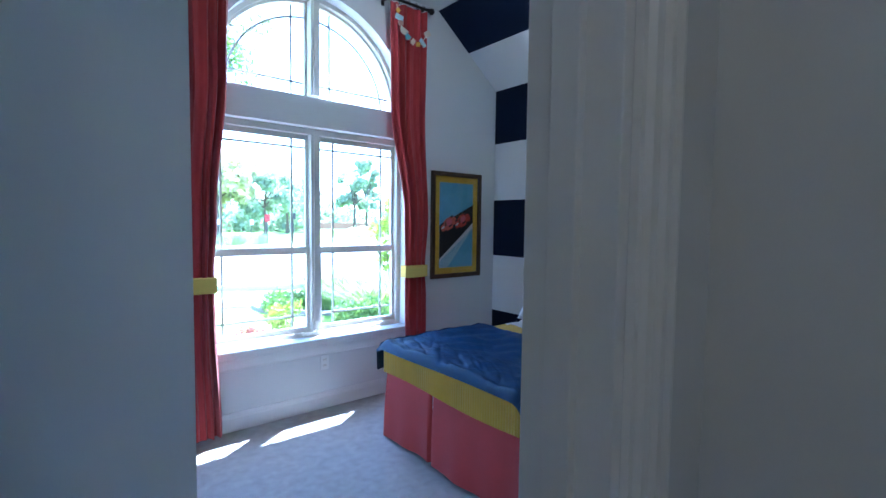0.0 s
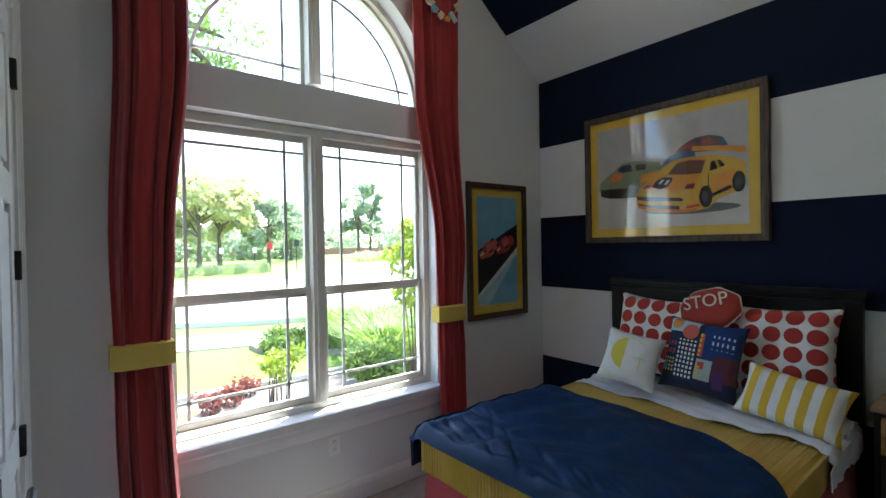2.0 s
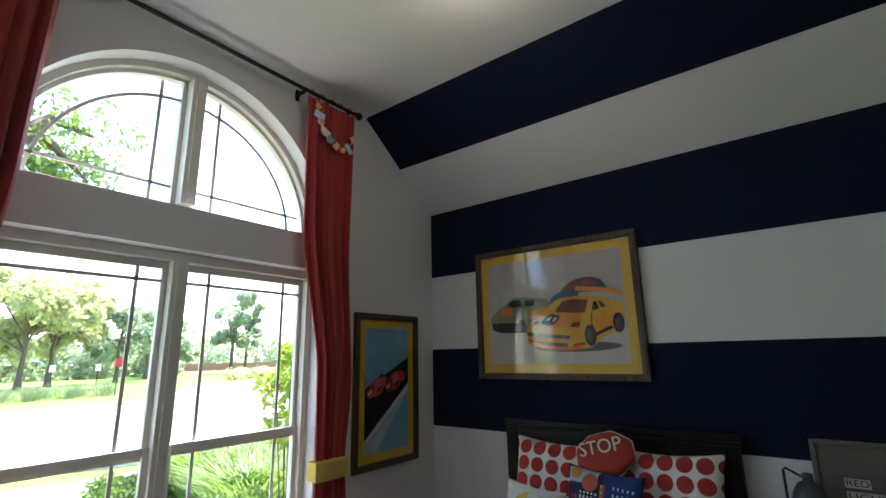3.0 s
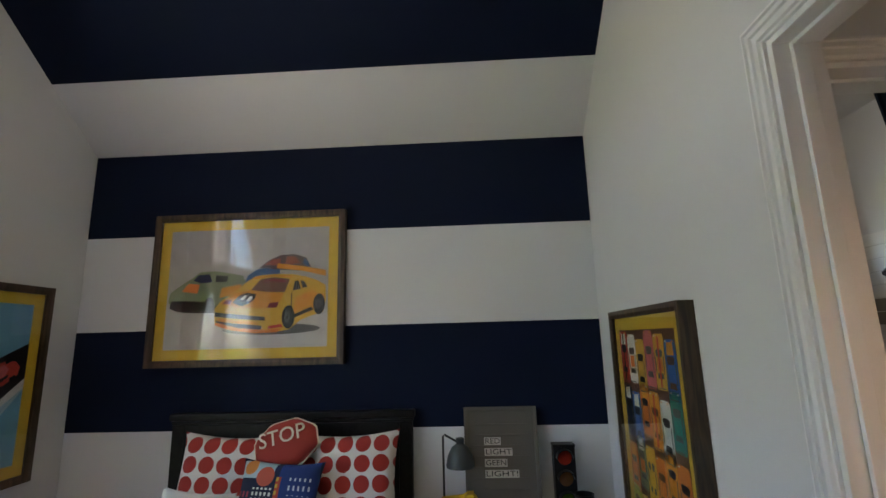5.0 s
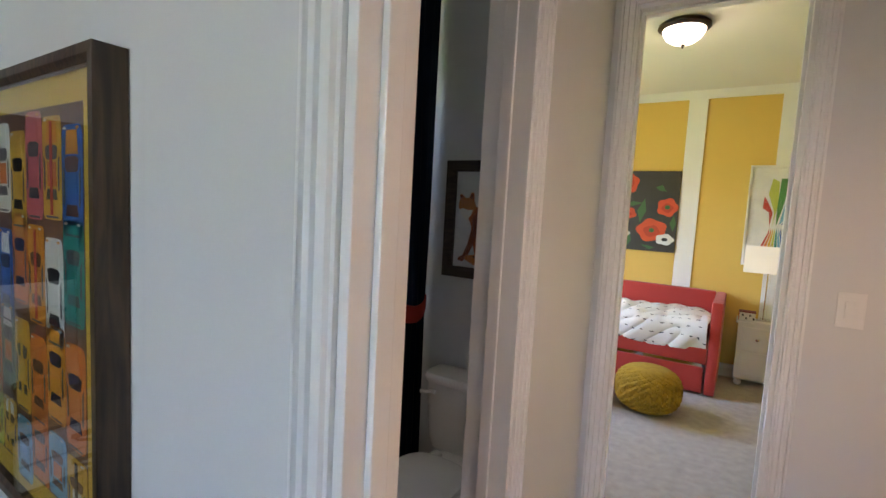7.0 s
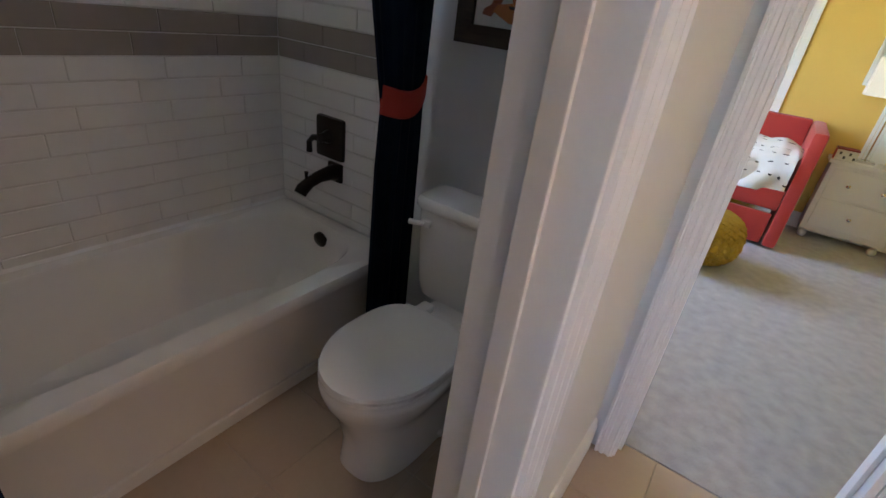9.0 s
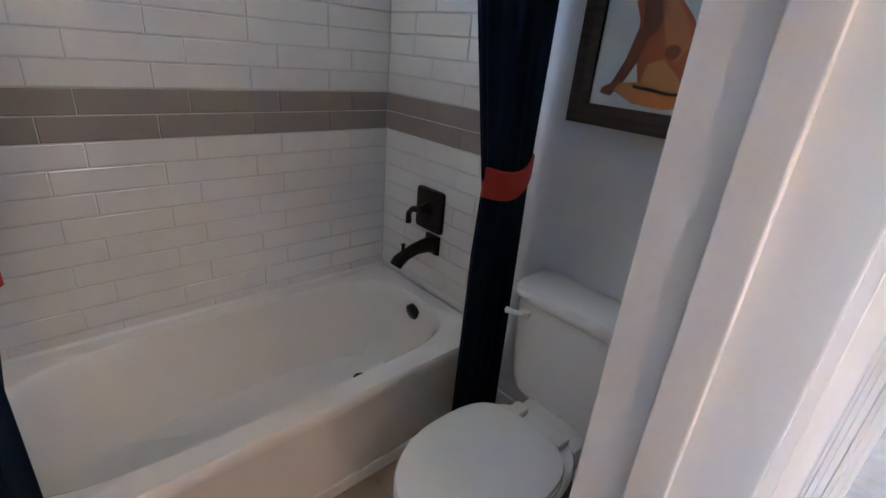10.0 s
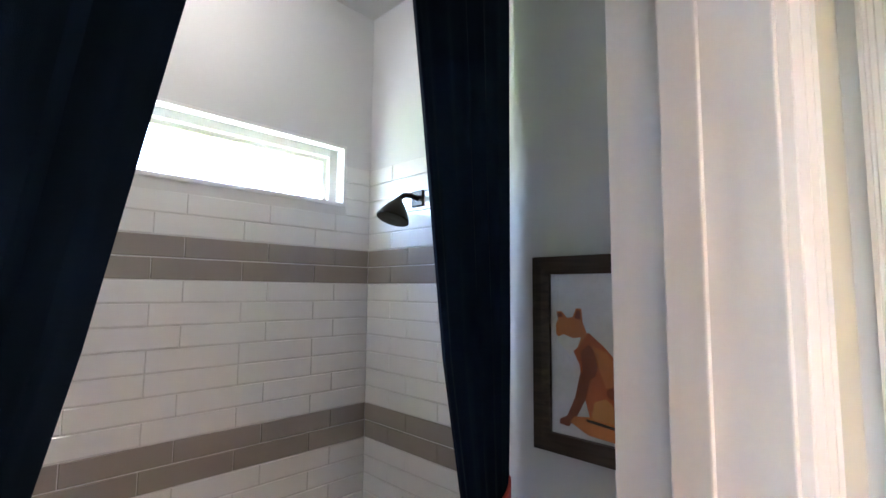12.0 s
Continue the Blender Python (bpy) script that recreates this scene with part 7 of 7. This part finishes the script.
# pencil artwork
_, lay = framed("pencil_artwork", 1.382, 1.882, 1.168, 2.145, YY + 0.018, "y", 1, 0.02, paint("art_white", (0.70, 0.70, 0.70)), 0.08, TRIM, "white box frame", "white-framed artwork of coloured pencils and ribbons", 0.05)
INKS = [INKRED, INKORA, INKYEL, INKLIME, INKTEAL, INKSKY, INKBLU, INKNAVY]
for k, m_ in enumerate(INKS):
    a0, a1 = 0.05 + k * 0.115, 0.32 + k * 0.05
    lay("pencil", [(a0, 0.02), (a0 + 0.095, 0.02), (a1 + 0.03, 0.30), (a1 + 0.012, 0.36), (a1 - 0.005, 0.30)], m_, 1)
for pts, m_ in (([(0.33, 0.37), (0.28, 0.55), (0.10, 0.60), (0.12, 0.75), (0.25, 0.66), (0.38, 0.55)], INKRED), ([(0.40, 0.37), (0.42, 0.55), (0.22, 0.78), (0.3, 0.97), (0.48, 0.93), (0.5, 0.65)], INKLIME), ([(0.5, 0.37), (0.48, 0.6), (0.52, 0.97), (0.78, 0.97), (0.62, 0.6)], paint("ribbon_green", (0.06, 0.22, 0.05))),
                ([(0.57, 0.40), (0.66, 0.62), (0.84, 0.95), (1.0, 0.95), (0.98, 0.70), (0.8, 0.5)], INKSKY), ([(0.62, 0.40), (0.82, 0.5), (0.99, 0.68), (0.99, 0.5), (0.8, 0.42)], INKBLU)):
    lay("ribbon", pts, m_, 2)
# nightstand
NIGHT = material("nightstand_white", (0.66, 0.65, 0.66), 0.4, vary=0.04, bump=0.05)
ns = thing("nightstand", (1.57, -4.31, 0), "white two-drawer nightstand with bun feet", "nightstand")
part("body", box((1.305, 1.845, -4.42, -4.205, 0.075, 0.615), bevel=0.006), NIGHT, ns)
part("top", box((1.285, 1.865, -4.43, -4.19, 0.615, 0.645), bevel=0.008), NIGHT, ns)
for z0, z1, knobs in ((0.365, 0.585, (1.47, 1.68)), (0.12, 0.345, (1.575,))):
    d = part("drawer", box((1.345, 1.805, -4.205, -4.195, z0, z1), bevel=0.004), NIGHT, ns)
    for k in knobs:
        m = Matrix.Translation((k, -4.196, (z0 + z1) / 2)) @ Matrix.Rotation(radians(-90), 4, "X")
        part("knob", lathe([(0.008, 0), (0.007, 0.01), (0.014, 0.018), (0.014, 0.024), (0.006, 0.029)], seg=14, matrix=m), CHROME, d, "small metal knob", True)
for x in (1.345, 1.805):
    for y in (-4.39, -4.235):
        part("foot", lathe([(0.014, 0), (0.028, 0.012), (0.034, 0.03), (0.028, 0.05), (0.018, 0.058), (0.03, 0.076)], (x, y, 0), 16), NIGHT, ns, smooth=True)
tlp = thing("table_lamp", (1.65, -4.33, 0.645), "table lamp with a clear column and white box shade", "lamp")
part("foot", box((1.59, 1.71, -4.38, -4.28, 0.645, 0.665), bevel=0.003), CHROME, tlp)
part("column", box((1.625, 1.675, -4.352, -4.308, 0.665, 1.10), bevel=0.004), GLASS, tlp, "clear acrylic column")
part("stem", tube([(1.65, -4.33, 0.66), (1.65, -4.33, 1.39)], 0.006, 8), CHROME, tlp)
sm = glow("lamp_shade_cloth", (0.80, 0.74, 0.64), 0.02)
bm = bmesh.new()
loops = []
for w, d, z in ((0.205, 0.09, 1.11), (0.20, 0.086, 1.37), (0.196, 0.082, 1.37), (0.201, 0.086, 1.11)):
    loops.append([bm.verts.new(p) for p in ((1.65 - w, -4.33 - d, z), (1.65 + w, -4.33 - d, z), (1.65 + w, -4.33 + d, z), (1.65 - w, -4.33 + d, z))])
for a, b in zip(loops, loops[1:] + loops[:1]):
    for k in range(4):
        bm.faces.new((a[k], a[(k + 1) % 4], b[(k + 1) % 4], b[k]))
part("shade", bm, sm, tlp, "glowing white fabric shade")
mb = thing("music_box", (1.78, -4.26, 0.645), "small white patterned box with a red back", "box")
part("body", box((1.715, 1.845, -4.30, -4.225, 0.645, 0.72), bevel=0.004), INKWHT, mb)
part("lid", box((1.71, 1.85, -4.32, -4.22, 0.72, 0.732), bevel=0.003), INKMAR, mb, "dark red lid")
part("side", box((1.845, 1.852, -4.30, -4.225, 0.646, 0.719)), INKRED, mb, "red side")
part("pattern", box(*[(1.72 + 0.03 * k, 1.735 + 0.03 * k, -4.2255, -4.224, 0.655 + 0.03 * (k % 2), 0.675 + 0.03 * (k % 2)) for k in range(4)]), GREYPAINT, mb, "grey pattern marks")
ck = thing("clock", (1.40, -4.26, 0.645), "small square glass desk clock", "clock")
part("case", box((1.345, 1.455, -4.285, -4.25, 0.665, 0.775), bevel=0.004), CHROME, ck)
m = Matrix.Translation((1.40, -4.25, 0.72)) @ Matrix.Rotation(radians(-90), 4, "X")
part("dial", lathe([(0.036, 0), (0.036, 0.003), (0.002, 0.004)], seg=24, matrix=m), INKWHT, ck, "pale round dial")
part("foot", box((1.35, 1.45, -4.29, -4.245, 0.645, 0.665), bevel=0.003), CHROME, ck)
cd = thing("candle", (1.56, -4.235, 0.645), "small white candle in a cup", "candle")
part("cup", lathe([(0.022, 0), (0.024, 0.004), (0.024, 0.028), (0.020, 0.028), (0.004, 0.024)], (1.56, -4.235, 0.645), 18), INKWHT, cd, smooth=True)
sw = thing("light_switch", (1.56, YV, 1.30), "white switch plate beside the doorway", "light switch")
part("plate", box((1.525, 1.60, YV, YV + 0.006, 1.24, 1.36), bevel=0.002), TRIM, sw)
part("rocker", box((1.546, 1.579, YV + 0.005, YV + 0.010, 1.27, 1.33), bevel=0.002), TRIM, sw)


# ---- tiles, piece by piece ----
def tile_mesh(w, h, t, mat_):
    """A tile lying in the x-y plane, centred, face up at z = t."""
    gx, gy, e = 0.0011, 0.0022, 0.0022
    bm = bmesh.new()
    a, b = w / 2 - gx, h / 2 - gy
    lo = [bm.verts.new((x, y, 0)) for x, y in ((-a, -b), (a, -b), (a, b), (-a, b))]
    mi = [bm.verts.new((x, y, t - e)) for x, y in ((-a, -b), (a, -b), (a, b), (-a, b))]
    hi = [bm.verts.new((x, y, t)) for x, y in ((e - a, e - b), (a - e, e - b), (a - e, b - e), (e - a, b - e))]
    for p, q in ((lo, mi), (mi, hi)):
        for k in range(4):
            bm.faces.new((p[k], p[(k + 1) % 4], q[(k + 1) % 4], q[k]))
    bm.faces.new(hi)
    me = bpy.data.meshes.new("tile")
    bm.to_mesh(me)
    bm.free()
    me.materials.append(mat_)
    return me


TILES = {}


def tile(parent, w, h, t, mat_, m, name="tile"):
    key = (round(w, 3), round(h, 3), t, mat_.name)
    if key not in TILES:
        TILES[key] = tile_mesh(w, h, t, mat_)
    ob = new(name, TILES[key])
    ob.parent = parent
    ob.matrix_basis = m
    return ob


PITCH, LONGT, Z0 = 0.0773, 0.3035, 1.035 - 9 * 0.0773
east, south = bpy.data.objects["wall_bath_east"], bpy.data.objects["wall_bath_south"]
structure("wall_tile_bed_east", box((XB + 0.003, XB + 0.0115, YB, -0.838, RIM, 2.272), (XB + 0.003, XB + 0.0115, -0.838, 0.567, RIM, 2.08)), WALLGROUT, "pale grout behind the wall tiles", "wall")
structure("wall_tile_bed_south", box((3.46, XB + 0.003, YB - 0.0115, YB - 0.003, RIM, 2.272)), WALLGROUT, "pale grout behind the wall tiles", "wall")
rng = random.Random(4)
for r in range(25):
    z0, z1 = Z0 + r * PITCH, Z0 + (r + 1) * PITCH
    z0 = max(z0, RIM + 0.002)
    if z1 - z0 < 0.02:
        continue
    grey = r in (9, 10, 18, 19)
    mat_ = GREYTILE if grey else WHITETILE
    upper = r % 2 == 0 if r < 14 else r % 2 == 1
    start = (-0.485 if upper else -0.385) - 5 * LONGT
    for k in range(12):
        y0, y1 = max(start + k * LONGT, YB), min(start + (k + 1) * LONGT, 0.566)
        if z1 > 2.075:
            y1 = min(y1, -0.838)
        if y1 - y0 < 0.012:
            continue
        m = Matrix.Translation((XB + 0.003, (y0 + y1) / 2, (z0 + z1) / 2)) @ Matrix(((0, 0, -1, 0), (1, 0, 0, 0), (0, -1, 0, 0), (0, 0, 0, 1))) @ Matrix.Rotation(rng.uniform(-0.014, 0.014), 4, "X") @ Matrix.Rotation(rng.uniform(-0.002, 0.002), 4, "Y")
        tile(east, y1 - y0, z1 - z0, 0.0045, mat_, m)
    start = (3.854 if upper else 3.97) - 3 * LONGT
    for k in range(5):
        x0, x1 = max(start + k * LONGT, 3.46), min(start + (k + 1) * LONGT, XB)
        if x1 - x0 < 0.012:
            continue
        m = Matrix.Translation(((x0 + x1) / 2, YB - 0.003, (z0 + z1) / 2)) @ Matrix(((-1, 0, 0, 0), (0, 0, 1, 0), (0, 1, 0, 0), (0, 0, 0, 1))) @ Matrix.Rotation(rng.uniform(-0.014, 0.014), 4, "X")
        tile(south, x1 - x0, z1 - z0, 0.0045, mat_, m)
bed_ = bpy.data.objects["floor_tile_bed"]
for i in range(-1, 7):
    for j in range(6):
        x0, x1 = max(1.28 + i * 0.305, 1.152), min(1.28 + (i + 1) * 0.305, 3.38)
        y0, y1 = max(-1.035 + j * 0.305, -1.03), min(-1.035 + (j + 1) * 0.305, 0.627)
        if x1 - x0 > 0.02 and y1 - y0 > 0.02:
            tile(bed_, x1 - x0, y1 - y0, 0.004, FLOORTILE, Matrix.Translation(((x0 + x1) / 2, (y0 + y1) / 2, -0.004)))
